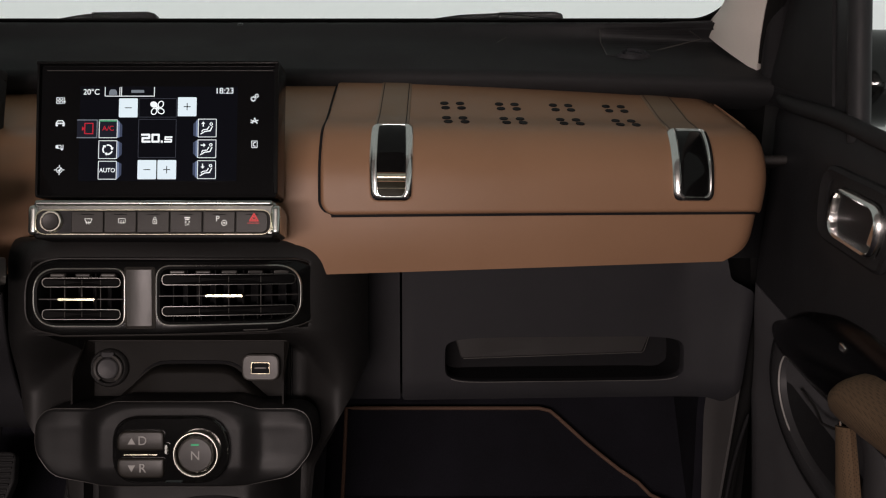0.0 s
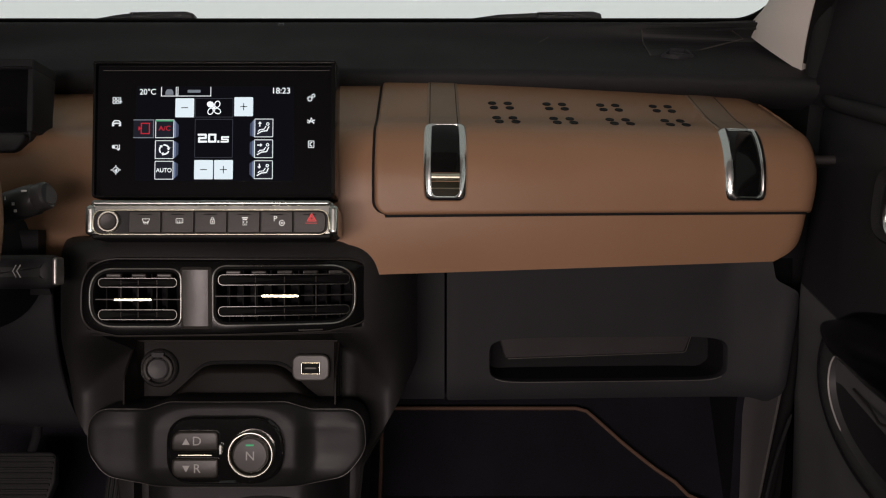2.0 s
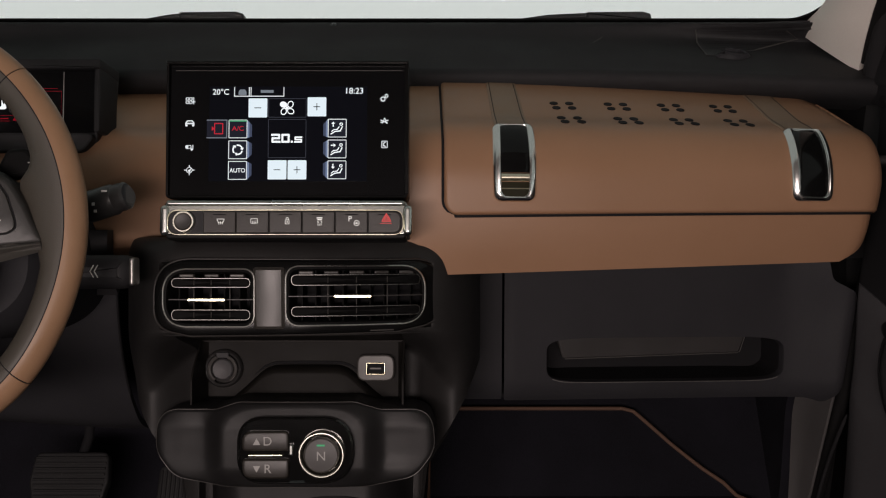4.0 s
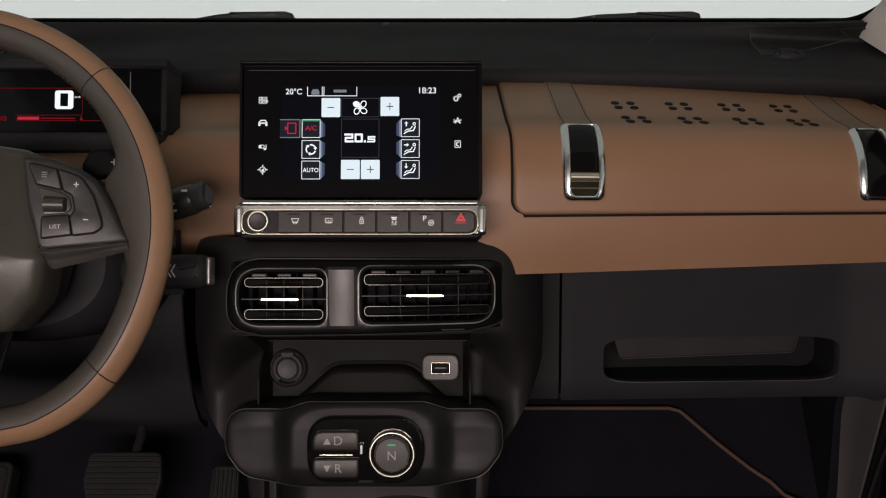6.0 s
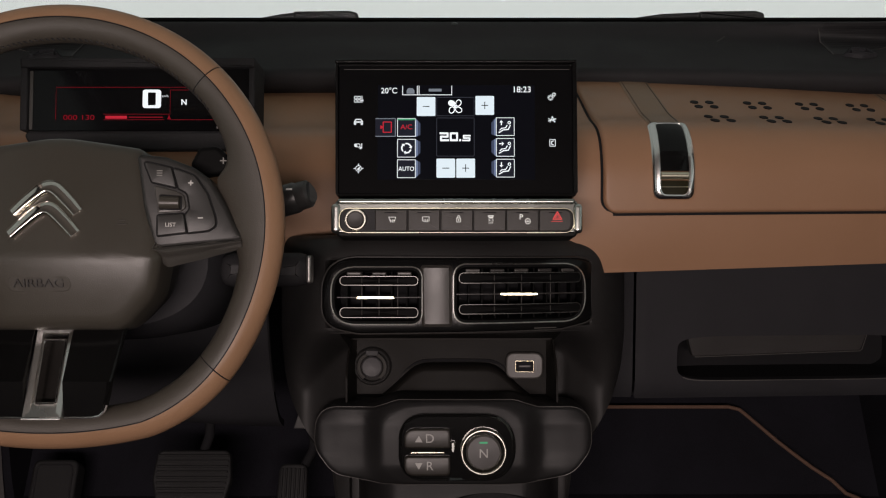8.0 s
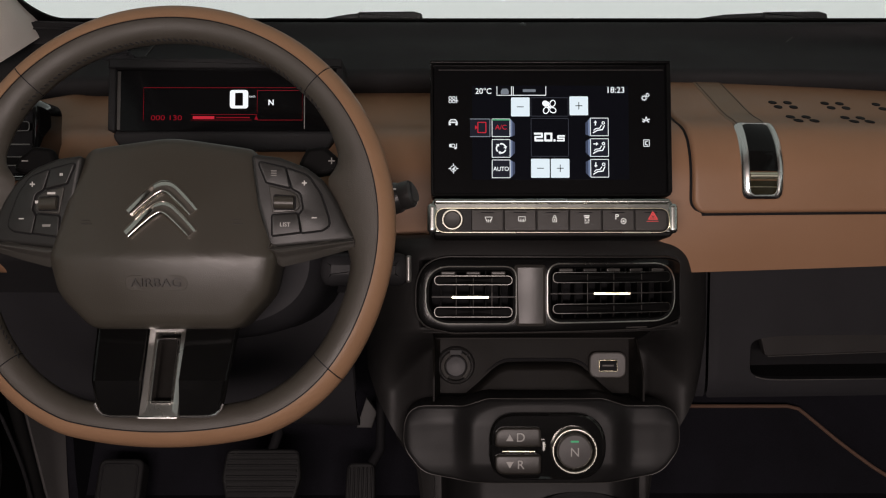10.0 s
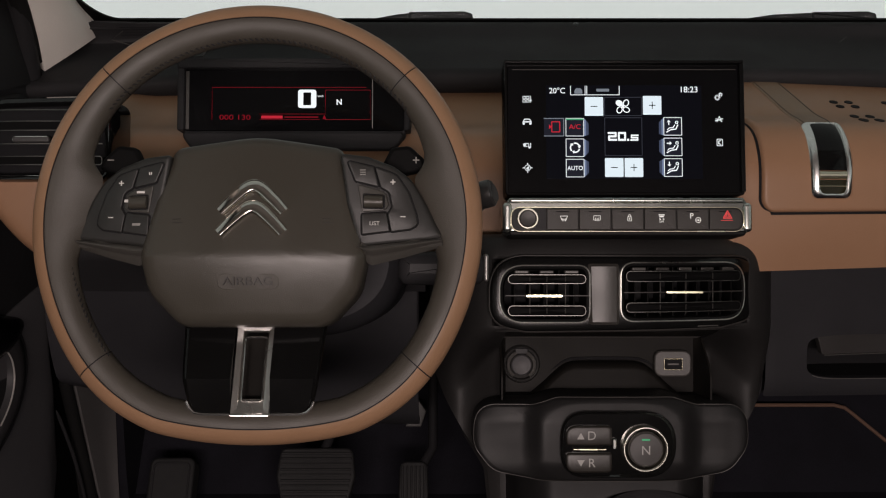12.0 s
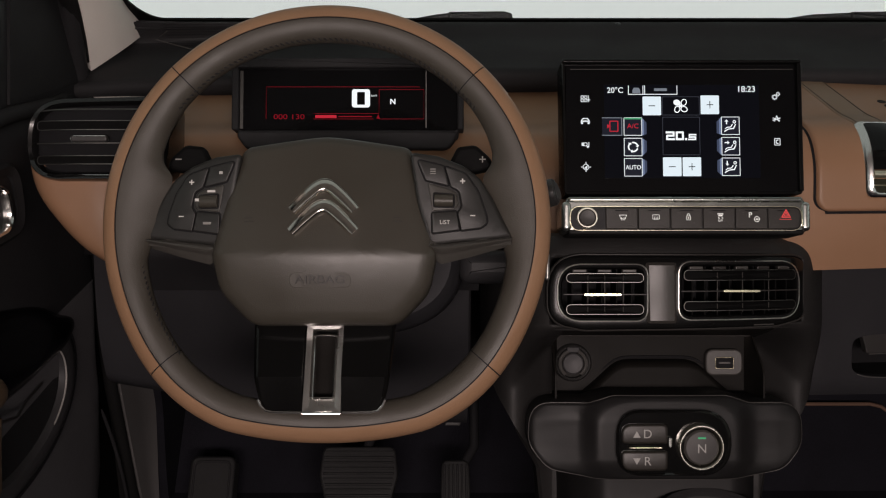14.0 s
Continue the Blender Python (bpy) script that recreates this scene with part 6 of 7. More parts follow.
# ---- doors, in the room's own axes: x across, y ahead, z up ----
def door_side(s):
    name = "passenger" if s > 0 else "driver"
    door = thing("car_door", (0.72 * s, -0.25, 0.0), "closed black front door with a brown armrest" if s > 0 else "closed black driver's door with a brown armrest", "car door", "front doors", m=I4)

    DM = Matrix.Translation((0 if s > 0 else -0.010, 0, 0))

    def skin(v, z):
        """The inner skin: bulges below the belt, sinks in the pocket."""
        x = 0.700 + 0.020 * max(0, (z - 0.60) / 0.06) ** 2 - 0.012 * math.exp(-((z - 0.42) / 0.10) ** 2) + 0.03 * max(0, (0.25 - z) / 0.25)
        return x + 0.02 * max(0, (v - 0.20) / 0.1)

    def front(z):
        """How far ahead the trim reaches: its leading edge sweeps down and forward."""
        return float(np.interp(z, (0.03, 0.076, 0.167, 0.233, 0.29, 0.36, 0.41, 0.50, 0.652), (0.290, 0.268, 0.248, 0.232, 0.224, 0.217, 0.215, 0.232, 0.287)))

    def fn(u, z):
        v = front(z) - (front(z) + 0.90) * u
        lip = 0.012 * smooth_fall(0.016 - (front(z) - v), 0.016, 1.0)
        return Vector((s * (skin(v, z) + lip), v, z))

    us, ws, lows = [0, 0.002, 0.005, 0.009, 0.014] + lin(0.02, 1, 56), lin(0.415, 0.652, 24), lin(0.03, 0.413, 30)
    part("door_panel", sheet(fn, us if s > 0 else us[::-1], ws, 0.02), HARD_BLACK, door, "black door trim", DM)
    part("lower_trim", sheet(fn, us if s > 0 else us[::-1], lows, 0.02), DOOR_GREY, door, "dark grey lower door trim", DM)
    part("belt_roll", tube([(s * (0.704 + (0.0 if v < 0.2 else 0.25 * (v - 0.2))), v, 0.654 - 0.07 * max(0, v - 0.05)) for v in lin(0.275, -0.9, 40)], 0.009, n=14), SOFT_BLACK, door, "soft black shoulder", DM)
    part("trim_ridge", tube([(s * (0.701 - 0.004 * math.sin(math.pi * k)), 0.212 + 0.060 * k, 0.222 - 0.190 * k) for k in lin(0, 1, 16)], [0.0010] + [0.0026] * 14 + [0.0015], n=10), HARD_BLACK, door, "raised grey ridge", DM)
    # frame round the window, with the wide black corner at the front
    corner = [Vector((s * 0.712, y, z)) for y, z in ((0.315, 0.630), (0.022, 0.630), (0.064, 0.80), (0.058, 0.925), (0.15, 0.865), (0.33, 0.800), (0.34, 0.700))]
    rings = [[p + Vector((s * d, 0, 0)) for p in corner] for d in (0.0, 0.010)]
    part("window_corner", loft(rings), HARD_BLACK, door, "black window corner panel", DM)
    inset = [Vector((s * 0.7085, y, z)) for y, z in ((0.285, 0.655), (0.075, 0.662), (0.112, 0.780), (0.15, 0.83), (0.255, 0.76))]
    part("corner_cover", loft([[p + Vector((s * d, 0, 0)) for p in inset] for d in (0.0, 0.01)]), SOFT_BLACK, door, "black tweeter cover", DM)
    part("frame_post", tube([(s * 0.716, 0.014, 0.635), (s * 0.714, 0.058, 0.80), (s * 0.700, 0.045, 0.95)], 0.012, n=10), HARD_BLACK, door, "black window post", DM)
    part("frame_top", tube([(s * 0.714, 0.300, 0.660), (s * 0.698, 0.250, 0.772), (s * 0.688, 0.14, 0.862), (s * 0.680, 0.03, 0.935), (s * 0.67, -0.10, 1.02), (s * 0.66, -0.25, 1.08), (s * 0.66, -0.9, 1.09)], 0.014, n=10), HARD_BLACK, door, "black window frame", DM)
    pane = part("window_pane", loft([[(s * (0.735 + d), y, z) for y, z in ((0.00, 0.645), (-0.89, 0.645), (-0.89, 1.085), (-0.20, 1.085), (0.03, 0.93))] for d in (0, 0.004)]), PANE, door, "clear side glass", DM)
    pane.visible_shadow = False
    # release handle: a leaning rounded frame over a dark bowl
    HM = Matrix(((0, 0, -s, s * 0.6965), (-1 if s > 0 else 1, 0, 0, -0.053), (0, 1, 0, 0.568), (0, 0, 0, 1)))
    sk = lambda o: [(x, y + 0.05 * x * s) for x, y in o]
    o1 = sk(rrect(-0.008 * s, 0.005, 0.180, 0.082, 0.030, 8))
    part("handle_surround", moved(hoop(o1, [(0, -0.015), (0, 0.001), (0.004, 0.004), (0.014, 0.000), (0.014, -0.02)]), HM), SOFT_BLACK, door, "black surround", DM)
    o2 = sk(rrect(-0.002 * s, 0.0015, 0.116, 0.054, 0.024, 10))
    part("handle_frame", moved(hoop(o2, [(-0.001, -0.02), (-0.001, 0.002), (0.0008, 0.006), (0.0028, 0.0076), (0.0050, 0.006), (0.0066, 0.000), (0.0072, -0.02)]), HM), BRUSHED, door, "satin metal handle frame", DM)
    part("handle_bowl", moved(slab(offset(o2, 0.006), -0.03, -0.016, 0.001), HM), GLOSS_SWITCH, door, "dark bowl", DM)
    o3 = sk(rounded([(0.022, -0.0165, 0.004), (0.045, -0.0165, 0.010), (0.047, 0.0165, 0.010), (0.034, 0.0165, 0.004)] if s > 0 else [(-0.045, -0.0165, 0.010), (-0.022, -0.0165, 0.004), (-0.034, 0.0165, 0.004), (-0.047, 0.0165, 0.010)], 5))
    part("release_lever", moved(slab(o3, -0.02, 0.000, 0.003), HM), BRUSHED, door, "metal release lever", DM)
    # oval pocket: a dark joint, a rounded band, an inner edge with its highlight drawn on, and a flat dark floor
    def oval(a, b, x, n=72, zc=0.348):
        out = []
        for k in range(n):
            q = 2 * math.pi * k / n
            c, sn = math.cos(q), math.sin(q)
            r = (abs(c) ** 2.2 + abs(sn) ** 2.2) ** (-1 / 2.2)
            out.append((s * x, a * r * c - 0.044, zc + b * r * sn))
        return out
    part("pocket_rim", loft([oval(a, b, x) for a, b, x in ((0.164, 0.082, 0.715), (0.164, 0.082, 0.6920), (0.160, 0.079, 0.6885), (0.146, 0.071, 0.6850), (0.130, 0.062, 0.6845), (0.122, 0.0575, 0.6855), (0.119, 0.0555, 0.6900), (0.118, 0.0545, 0.715))], wrap=True), RIM_GREY, door, "dark grey rounded pocket rim", DM)
    part("pocket_groove", tube(oval(0.1665, 0.0840, 0.6915), 0.0024, True, 8), PIT, door, "dark joint round the pocket", DM)
    part("pocket_face", loft([oval(a, b, x) for a, b, x in ((0.120, 0.056, 0.712), (0.120, 0.056, 0.6940), (0.10, 0.045, 0.6935), (0.05, 0.022, 0.6935), (0.003, 0.001, 0.6935))]), HARD_BLACK, door, "black pocket face", DM)
    arc = [(s * 0.6842, 0.1195 * math.cos(q) ** 0.909 - 0.046, 0.349 + 0.0560 * math.copysign(abs(math.sin(q)) ** 0.909, math.sin(q))) for q in lin(0.42, -1.02, 40)]
    part("pocket_line", tube(arc, [0.0004] + [0.0011] * 38 + [0.0003], n=6), ARC_GLINT, door, "highlight drawn along the pocket's fold", DM)
    # armrest
    def arm(u, q, top=0.0):
        v = -0.122 - 0.55 * u
        nose = math.sqrt(max(0.0, 1 - (1 - min(1, u / 0.10)) ** 2))
        ang = 2 * math.pi * q
        w, h = 0.046 * nose, 0.029 * nose
        return Vector((s * (0.700 - 0.012 + w * math.cos(ang)), v, 0.425 + 0.10 * u + h * math.sin(ang) - 0.020 * (1 - nose)))
    rings = [[arm(u, k / 28) for k in range(28)] for u in [0.0005, 0.004, 0.012, 0.025, 0.045, 0.07, 0.1] + lin(0.15, 1, 14)]
    part("armrest", loft(rings), FABRIC, door, "brown woven fabric armrest", DM)
    rows = ((0.135, 0.384, 0.003, 0.004), (0.118, 0.386, 0.014, 0.010), (0.080, 0.392, 0.026, 0.018), (0.035, 0.406, 0.038, 0.026), (-0.020, 0.417, 0.047, 0.032), (-0.080, 0.427, 0.052, 0.036), (-0.200, 0.438, 0.053, 0.038), (-0.520, 0.462, 0.053, 0.038))
    rows = [p for p in spline([Vector((y, zc, h)) for y, zc, h, o in rows], 26)]
    outs = [0.022 * ease((0.135 - p.x) / 0.16) + 0.004 for p in rows]
    part("switch_panel", loft([[(s * (0.700 - o * math.cos(q)), p.x, p.y + p.z * math.copysign(abs(math.sin(q)) ** 0.8, math.sin(q))) for q in lin(-math.pi, math.pi * 23 / 25, 24)] for p, o in zip(rows, outs)]), GLOSS_SWITCH, door, "gloss black switch panel", DM)
    strap = [Vector((s * 0.662, y, z)) for y, z in ((-0.1320, 0.390), (-0.1500, 0.325), (-0.2050, 0.322), (-0.1620, 0.402))]
    part("pull_strap", sheet(lambda u, w: (strap[0].lerp(strap[1], w)).lerp(strap[3].lerp(strap[2], w), u) + Vector((s * 0.006 * (2 * u - 1) ** 2, 0, 0)), lin(1, 0, 8) if s < 0 else lin(0, 1, 8), lin(1, 0, 12), 0.008), FABRIC, door, "brown pull strap", DM)
    part("grip_rail", tube([(s * 0.688, 0.012, 0.3570), (s * 0.684, -0.040, 0.3610), (s * 0.671, -0.092, 0.3700), (s * 0.668, -0.136, 0.3860)], 0.0016, n=8), POD_GREY, door, "thin grey rail", DM)
    part("strap_cap", tube([(s * 0.671, -0.136, 0.392), (s * 0.669, -0.143, 0.391)], 0.0040, n=10), BRUSHED, door, "metal cap", DM)
    part("window_switch", block(-0.007, 0.007, -0.0030, 0.0030, 0, 0.006, 0.0015, Matrix.Translation((s * 0.678, -0.104, 0.455)) @ Matrix.Rotation(radians(90 * s), 4, "Z")), CHROME, door, "chrome edge of the window switch", DM)
    return door


door_side(1)
door_side(-1)
# seals, sills and kick panels
for s in (-1, 1):
    solo("door_seal", tube([(s * x, y, z) for x, y, z in ((0.708, 0.300, 0.0), (0.707, 0.282, 0.05), (0.7055, 0.254, 0.178), (0.7050, 0.240, 0.245), (0.7050, 0.2350, 0.3225), (0.706, 0.229, 0.38), (0.710, 0.228, 0.44))], 0.009, n=10), BELT_RUBBER, "black rubber door seal", "door seal", "door seals", m=I4)
    k = thing("kick_panel", (s * 0.67, 0.30, 0.05), "dark grey plastic kick panel beside the footwell", "trim panel", "kick panels", m=I4)

    def kick(u, z):
        """Runs back from the door seal and turns in to the footwell."""
        y = float(np.interp(z, (0.0, 0.05, 0.178, 0.245, 0.36), (0.304, 0.288, 0.262, 0.250, 0.244)))
        return Vector((s * (0.707 - 0.010 * u - 0.020 * max(0, u - 0.45) ** 2), y + (0.030 + 0.055 * min(1.0, z / 0.16)) * u, z))

    part("panel", sheet(kick, lin(1, 0, 18) if s < 0 else lin(0, 1, 18), lin(0.0, 0.36, 20), 0.012), KICK_GREY, k, "dark grey plastic", I4)
    part("side_carpet", sheet(lambda u, z: kick(0.98, z) + Vector((s * (-0.002 - 0.012 * u), 0.27 * u, 0)), lin(1, 0, 10) if s < 0 else lin(0, 1, 10), lin(0.0, 0.40, 20), 0.02), CARPET, k, "black carpet", I4)
    # Added panel; stops outside light leaking in behind the door seal.
    part("leak_blocker", block(0.735, 0.745, 0.17, 0.42, 0.0, 0.56, 0.002, Matrix.Diagonal((s, 1, 1, 1))), VENT_BLACK, k, "black panel added to block light behind the seal", I4)
    part("sill", block(-0.9, 0.14, -0.035, 0.035, 0.0, 0.075, 0.015, Matrix(((0, 1, 0, s * 0.690), (1, 0, 0, 0), (0, 0, 1, 0), (0, 0, 0, 1)))), HARD_BLACK, k, "black sill cover", I4)

# ---- windscreen, pillars, roof ----
UP = Vector((0, 0.242, 0.970))


def screen_point(x, q, out=0.0):
    return Vector((x * (1 - 0.10 * q), base_y(x), base_z(x))) + UP * q + Vector((0, 0.97, -0.242)) * out


HALF = 0.676
windscreen = thing("windscreen", (0, 0.2, -0.43), "clear windscreen with a black printed edge", "windscreen")
glass = part("pane", sheet(lambda u, q: screen_point(-0.70 + 1.4 * u, q, 0.012), lin(0, 1, 40), lin(-0.04, 0.80, 20), 0.004), PANE, windscreen, "clear glass")
glass.visible_shadow = False


def edge_point(w, k):
    """Round the lower rim of the view: w along the edge, k from the view (0) outwards (1)."""
    q0, rx, rq = 0.013, 0.045, 0.115
    if w < 0.25:
        x, q = -HALF, 0.78 - (0.78 - q0 - rq) * w / 0.25
    elif w < 0.35:
        a = (w - 0.25) / 0.10 * math.pi / 2
        x, q = -HALF + rx * (1 - math.cos(a)), q0 + rq * (1 - math.sin(a))
    elif w < 0.65:
        x, q = (-HALF + rx) + (2 * HALF - 2 * rx) * (w - 0.35) / 0.30, q0
    elif w < 0.75:
        a = (0.75 - w) / 0.10 * math.pi / 2
        x, q = HALF - rx * (1 - math.cos(a)), q0 + rq * (1 - math.sin(a))
    else:
        x, q = HALF, q0 + rq + (0.78 - q0 - rq) * (w - 0.75) / 0.25
    side = min(1.0, abs(x) / HALF) ** 8
    x2, q2 = x + math.copysign(0.022 * side, x), q - 0.05 * (1 - side) - (0.05 if 0.24 < w < 0.76 else 0) * side
    return screen_point(x + (x2 - x) * k, q + (q2 - q) * k, 0.001)


part("printed_edge", sheet(edge_point, lin(0, 1, 161), lin(1, 0, 5), 0.003), FRIT, windscreen, "black printed edge of the glass")
part("screen_notice", sheet(lambda u, w: screen_point(0.5900 + 0.030 * u, 0.060 + 0.006 * w, 0.016), lin(0, 1, 4), lin(0, 1, 3), 0.0005), GREY_PRINT, windscreen, "tiny printed notice as a bar")

for s in (-1, 1):
    pil = thing("pillar_trim", (0.69 * s, 0.1, -0.28), "light beige cloth-grained windscreen pillar trim", "pillar trim", "windscreen pillars")
    inner = [Vector((s * 0.652, 0.1854, -0.384)), Vector((s * 0.656, 0.196, -0.345)), Vector((s * 0.659, 0.207, -0.300)), Vector((s * 0.655, 0.245, -0.160)), Vector((s * 0.650, 0.285, 0.0)), Vector((s * 0.61, 0.40, 0.40))]
    outer = [Vector((s * 0.698, 0.1116, -0.290)), Vector((s * 0.687, 0.150, -0.240)), Vector((s * 0.679, 0.190, -0.180)), Vector((s * 0.674, 0.228, -0.080)), Vector((s * 0.668, 0.265, 0.04)), Vector((s * 0.635, 0.38, 0.40))]
    ia, oa = ([p + Vector((0 if s > 0 else -0.011, 0, 0)) for p in spline(q, 24)] for q in (inner, outer))
    part("trim", sheet(lambda u, k: ia[k].lerp(oa[k], u) + Vector((-s * 0.010, 0, 0.012)) * math.sin(math.pi * u), lin(0, 1, 12) if s > 0 else lin(1, 0, 12), range(24), 0.01), BEIGE, pil)
    part("pillar_seal", tube([p + Vector((s * 0.014, 0.002, -0.014)) for p in oa[2:]], 0.015, n=10), BELT_RUBBER, pil, "black rubber seal")

# wipers outside, resting on the cowl
for x0, x1 in ((-0.305, -0.139), (0.250, 0.470)):
    wp = thing("wiper", (x1, 0.225, -0.49), "black wiper arm parked at the foot of the windscreen", "wiper", "windscreen wipers")
    L = x1 - x0
    head = x1 - 0.098
    part("wiper_arm", tube([(x0 - 0.10, 0.203, -0.455), (x0, 0.2185, -0.480), (x0 + 0.30 * L, 0.2290, -0.487), (head + 0.01, 0.2320, -0.487)], [0.004, 0.0045, 0.005, 0.005], n=10), HARD_BLACK, wp)
    part("wiper_head", slab(rounded([(head, 0.2215, 0.002), (x1, 0.2215, 0.003), (x1 - 0.002, 0.2340, 0.004), (x1 - 0.014, 0.2375, 0.003), (head, 0.2365, 0.002)], 4), -0.497, -0.478, 0.004), HARD_BLACK, wp)
    part("wiper_blade", tube([(x0 - 0.16, 0.2060, -0.452), (x0, 0.2145, -0.478), (x1, 0.2195, -0.484)], 0.004, n=8), RUBBER, wp)
cowl = solo("cowl", sheet(lambda x, k: (x, base_y(x) + 0.010 + 0.006 * k, base_z(x) - 0.010 - 0.16 * k), lin(-0.74, 0.74, 40), lin(0, 1, 6), 0.01), HARD_BLACK, "black plastic cowl below the windscreen", "cowl", kind="structure")

# roof, floor and body sides, all plain; an unseen tail panel cuts low light
solo("roof", block(-0.66, 0.66, -2.05, -0.30, 1.135, 1.175, 0.015), ROOF_CLOTH, "grey cloth headlining of the roof", "roof", kind="structure", m=I4)
solo("windscreen_header", sheet(lambda x, k: (x, -0.19 - 0.13 * k, 1.115 + 0.022 * k), lin(-0.62, 0.62, 30), lin(1, 0, 6), 0.02), ROOF_CLOTH, "grey cloth edge of the roof over the windscreen", "roof", kind="structure", m=I4)
for s in (-1, 1):
    solo("body_side", joined(block(-2.05, -0.92, 0.0, 0.64, 0, 0.05, 0.01, Matrix(((0, 0, s, s * 0.70), (1, 0, 0, 0), (0, 1, 0, 0), (0, 0, 0, 1)))),
                             block(-2.05, -0.20, 1.08, 1.15, 0, 0.05, 0.01, Matrix(((0, 0, s, s * 0.66), (1, 0, 0, 0), (0, 1, 0, 0), (0, 0, 0, 1)))),
                             block(-1.02, -0.90, 0.60, 1.10, 0, 0.05, 0.01, Matrix(((0, 0, s, s * 0.69), (1, 0, 0, 0), (0, 1, 0, 0), (0, 0, 0, 1)))),
                             block(-2.05, -1.75, 0.60, 1.10, 0, 0.05, 0.01, Matrix(((0, 0, s, s * 0.69), (1, 0, 0, 0), (0, 1, 0, 0), (0, 0, 0, 1))))), HARD_BLACK, "plain dark side of the cabin", "car body", kind="structure", m=I4)
for s in (-1, 1):
    solo("body_front", block(0.305, 0.74, 0.0, 0.64, 0, 0.05, 0.01, Matrix(((0, 0, s, s * 0.712), (1, 0, 0, 0), (0, 1, 0, 0), (0, 0, 0, 1)))), BELT_RUBBER, "plain dark side of the body ahead of the door", "car body", kind="structure", m=I4)
# Its height is set to block the rear lamp's low rays.
solo("rear_light_baffle", block(-0.72, 0.72, 0.0, 0.86, 0, 0.05, 0.01, Matrix(((1, 0, 0, 0), (0, 0, -1, -2.03), (0, 1, 0, 0), (0, 0, 0, 1)))), HARD_BLACK, "unseen dark panel that keeps the rear lamp off the footwell", "car body", kind="structure", m=I4)
solo("floor", block(-0.74, 0.74, -2.1, 0.66, -0.05, 0.0, 0.01), CARPET, "black carpet of the cabin floor", "floor", kind="structure", m=I4)
solo("bulkhead", sheet(lambda x, k: (x, 0.36 + 0.30 * k, 0.0 + 0.34 * k + 0.4 * max(0, k - 0.7)), lin(-0.72, 0.72, 20), lin(0, 1, 12), 0.02), CARPET, "black carpeted toe board", "bulkhead", kind="structure", m=I4)
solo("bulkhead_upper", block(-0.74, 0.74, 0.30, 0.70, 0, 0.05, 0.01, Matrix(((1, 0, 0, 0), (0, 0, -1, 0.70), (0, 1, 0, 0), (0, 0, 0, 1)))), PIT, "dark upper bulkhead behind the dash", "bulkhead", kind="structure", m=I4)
# The wall itself is made to glow, for the view and for light.
ring_at = lambda u, z: (9.0 * math.cos(2 * math.pi * u), 9.0 * math.sin(2 * math.pi * u), z)
solo("studio_backdrop", sheet(ring_at, lin(0, 1, 65), lin(-0.33, 2.6, 4), 0.02), BACKDROP, "plain white studio wall all round, made to glow", "backdrop", kind="structure", m=I4)
solo("ground", sheet(lambda x, y: (x, y, -0.33), lin(-40, 40, 9), lin(-40, 40, 9), 0.05), STUDIO, "white studio floor", "ground", kind="structure", m=I4)

# passenger's mat with its brown edging
def toe(x, k):
    """Along the floor and up the toe board."""
    y = -0.50 + 0.98 * k
    return Vector((x, y, 0.012 + max(0, y - 0.345) * 1.13))


mat = thing("floor_mat", (0.35, 0.1, 0.0), "black carpet mat with brown bound edges", "floor mat", m=I4)
edge_x = dense(((0, 0.66), (0.60, 0.655), (0.80, 0.640), (0.862, 0.608), (0.89, 0.560), (0.914, 0.518), (0.940, 0.478), (0.954, 0.455)))
part("mat_top", sheet(lambda u, k: toe(0.135 + (edge_x(k) - 0.135) * u, k), lin(0, 1, 24), [0, 0.3, 0.6] + lin(0.7, 0.954, 40), 0.008), CARPET, mat, "", I4)
bound = [toe(0.135, k) for k in lin(0.3, 0.954, 20)] + [toe(x, 0.954) for x in lin(0.145, edge_x(0.954) - 0.012, 16)] + [toe(edge_x(k), k) for k in [0.951] + lin(0.945, 0.4, 40)]
part("mat_binding", tube([p + Vector((0, 0, 0.003)) for p in bound], 0.0030, n=8), PIPING, mat, "brown bound edge", I4)

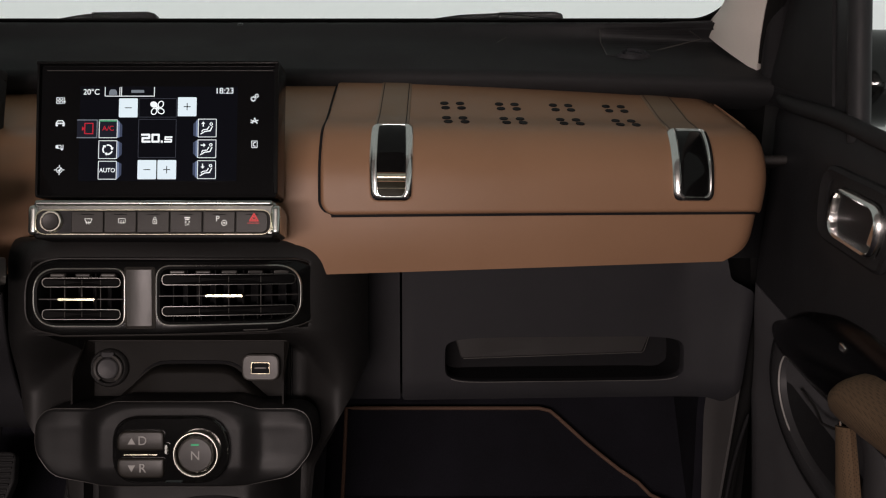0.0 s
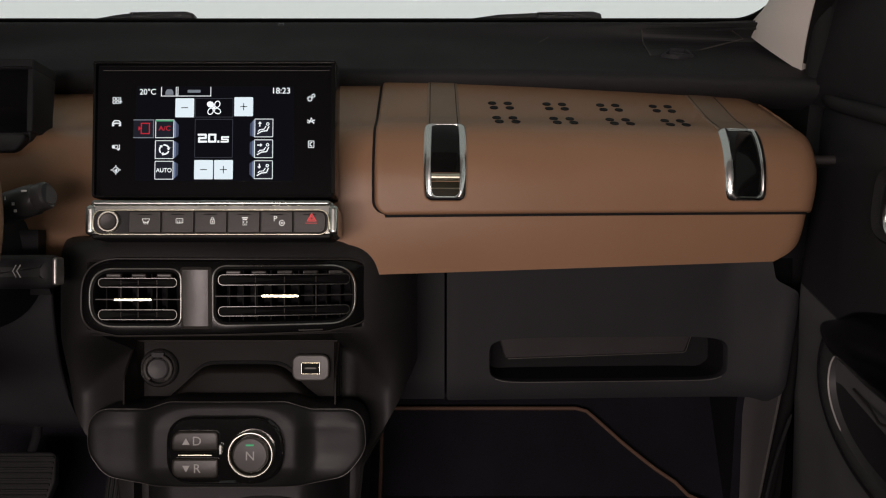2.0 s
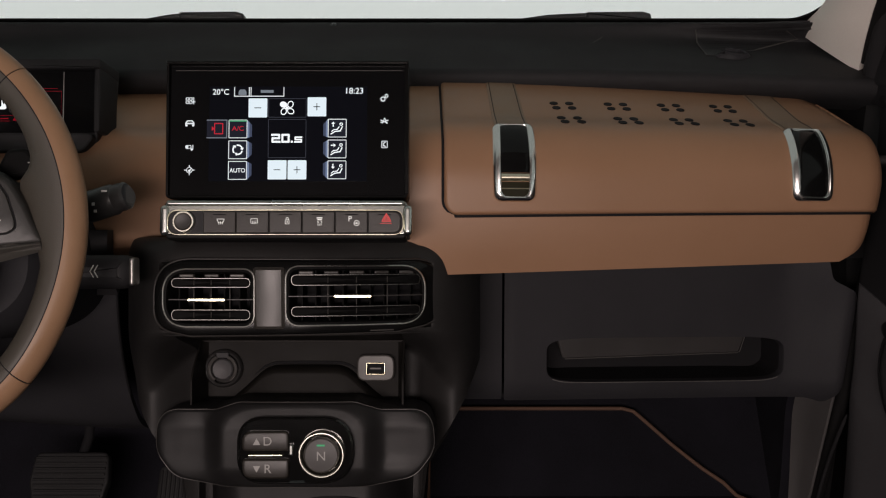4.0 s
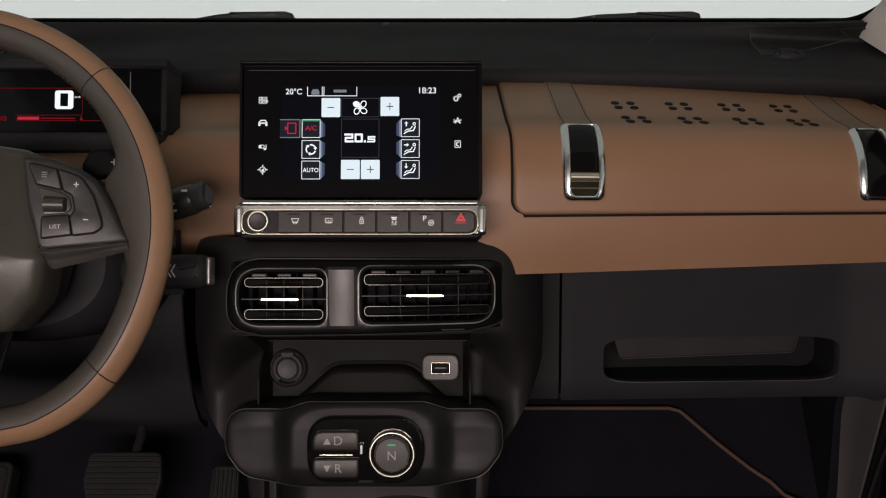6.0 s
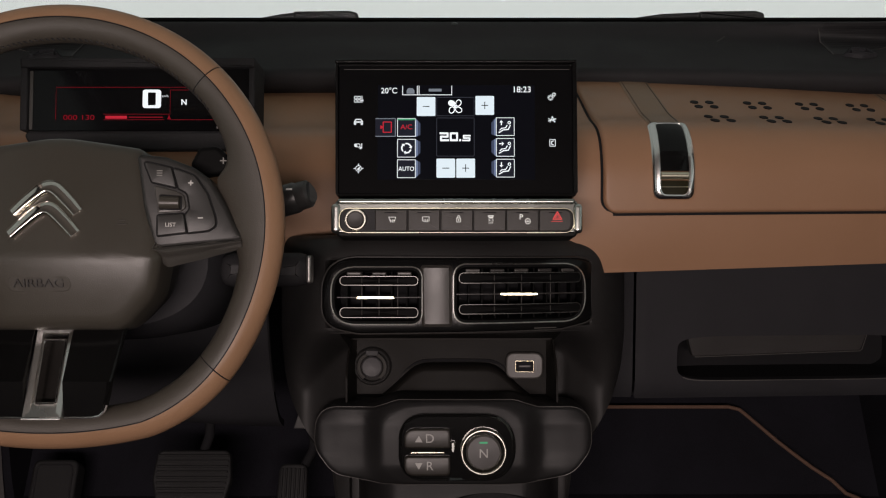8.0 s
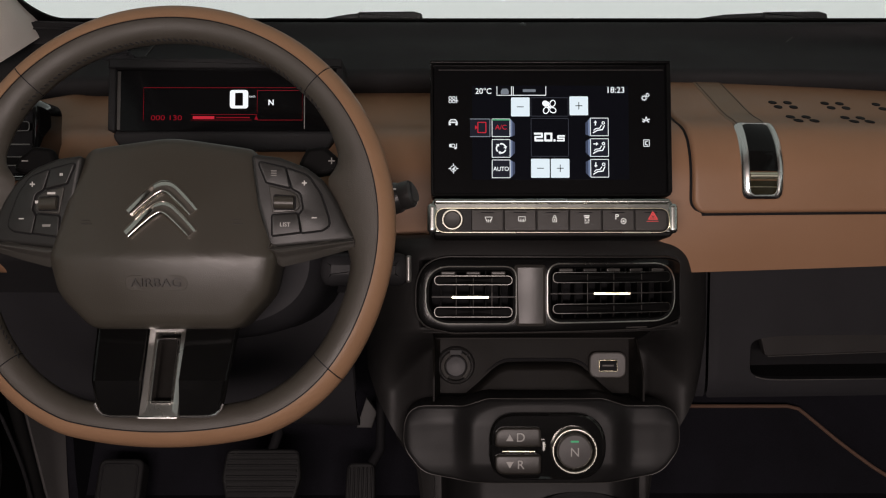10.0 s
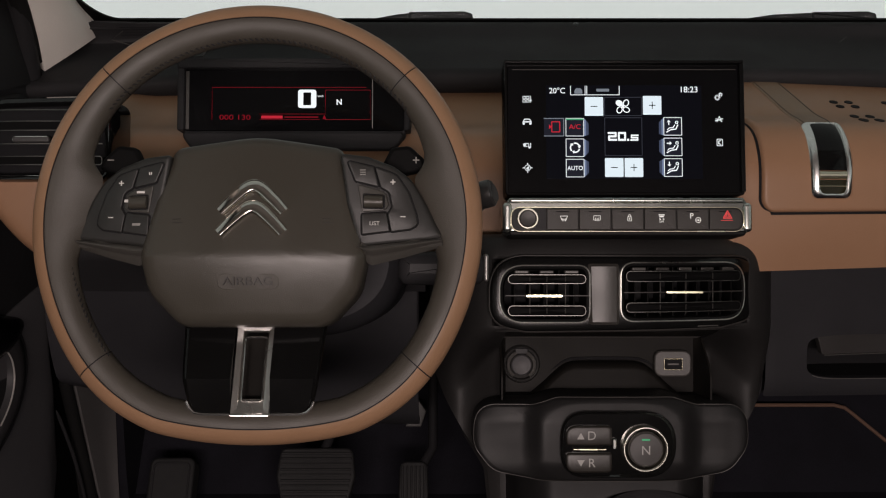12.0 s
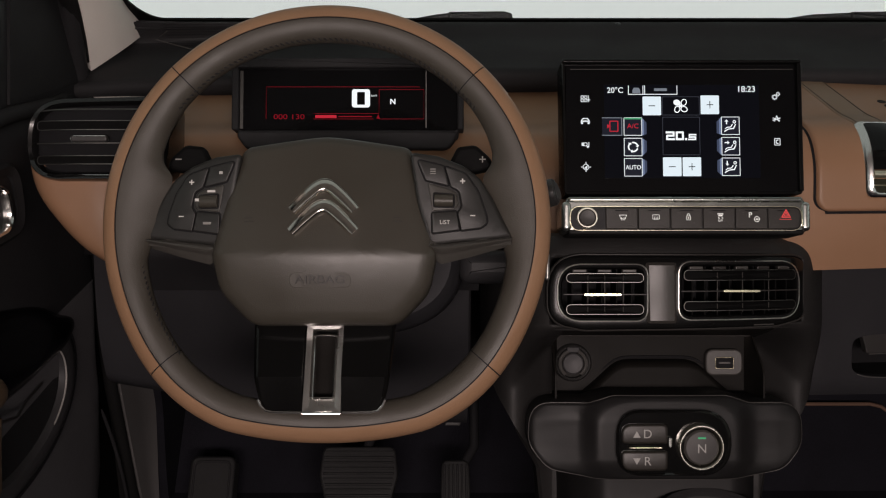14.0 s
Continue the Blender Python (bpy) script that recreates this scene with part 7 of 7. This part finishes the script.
# pedals
def pedal(x0, x1, y0, y1, z, ribs, mat_, label, arm_x, upright=False):
    p = thing("pedal", ((x0 + x1) / 2, y1, z - 0.06), label, "pedal", "pedals")
    tilt = Matrix.Translation(((x0 + x1) / 2, (y0 + y1) / 2, z)) @ Matrix.Rotation(radians(-22), 4, "X")
    w, h = x1 - x0, (y1 - y0) / math.cos(radians(22))
    part("pad", moved(slab(rounded([(-w * 0.36, -h / 2, 0.012), (w * 0.36, -h / 2, 0.012), (w / 2, h * 0.1, 0.02), (w * 0.46, h / 2, 0.010), (-w * 0.46, h / 2, 0.010), (-w / 2, h * 0.1, 0.02)], 5), -0.010, 0.004, 0.003), tilt), mat_, p, "black ribbed rubber pad")
    for k in range(ribs if upright else 0):
        x = -w * 0.36 + w * 0.72 * k / (ribs - 1)
        part("rib", moved(block(x - 0.0016, x + 0.0016, -h * 0.42, h * 0.44, 0.003, 0.0065, 0.0012), tilt), mat_, p)
    for k in range(0 if upright else ribs):
        y = -h * 0.40 + h * 0.82 * k / (ribs - 1)
        ww = w * (0.36 + 0.09 * min(1, (y + h / 2) / (h * 0.6)))
        part("rib", moved(block(-ww, ww, y - 0.0017, y + 0.0017, 0.003, 0.0062, 0.0012), tilt), mat_, p)
    part("pedal_arm", tube([((x0 + x1) / 2, y1 - 0.03, z - 0.035), (arm_x, y1 + 0.02, z - 0.025), (arm_x, y1 + 0.10, z - 0.045), (arm_x, y1 + 0.25, z - 0.09)], 0.007, n=10), PIT, p, "black steel arm")


pedal(-0.420, -0.309, -0.500, -0.406, -0.380, 12, RUBBER, "wide black ribbed brake pedal", -0.345)
pedal(-0.249, -0.206, -0.535, -0.430, -0.400, 6, RUBBER, "narrow black ribbed accelerator pedal", -0.200, True)
# Added plate, shaped as the bit of lit panel the gap shows.
bracket = solo("gap_plate", slab(ccw([(-0.2275, -0.350), (-0.2110, -0.373), (-0.2190, -0.397), (-0.2430, -0.397)]), -0.535, -0.518, 0.002), PALE_GREY, "grey plate standing in for a lit panel behind the gap", "bracket")
rest = thing("footrest", (-0.59, -0.5, -0.47), "black rubber footrest with a bordered pad", "footrest")
RT = Matrix.Translation((-0.592, -0.490, -0.455)) @ Matrix.Rotation(radians(-25), 4, "X")
part("rest_base", moved(slab(rrect(0, 0, 0.068, 0.120, 0.012, 5), -0.03, 0.0, 0.004), RT), RUBBER, rest)
part("rest_border", moved(bezel(rrect(0, 0, 0.056, 0.105, 0.010, 5), 0.003, -0.002, 0.002, 0.001), RT), HARD_BLACK, rest)

# exterior mirrors beyond the side glass
for s in (-1, 1):
    mi = thing("door_mirror", (s * 0.86, 0.30, 0.60), "black door mirror outside the side window", "door mirror", "door mirrors", m=I4)
    part("mirror_shell", loft([[(s * (0.80 + dx) + s * 0 * q, 0.30 + 0.090 * r * math.cos(t) + dy, 0.660 + 0.062 * r * math.sin(t)) for t in lin(0, 2 * math.pi * 23 / 24, 24)] for q, (dx, dy, r) in enumerate(((0.0, 0, 0.88), (0.02, 0, 1.0), (0.10, 0.0, 1.0), (0.20, 0.01, 0.85), (0.225, 0.015, 0.4)))]), PIANO, mi, "", I4)
    part("mirror_foot", tube([(s * 0.745, 0.31, 0.625), (s * 0.80, 0.30, 0.645), (s * 0.86, 0.30, 0.66)], [0.03, 0.026, 0.022], n=14), HARD_BLACK, mi, "", I4)
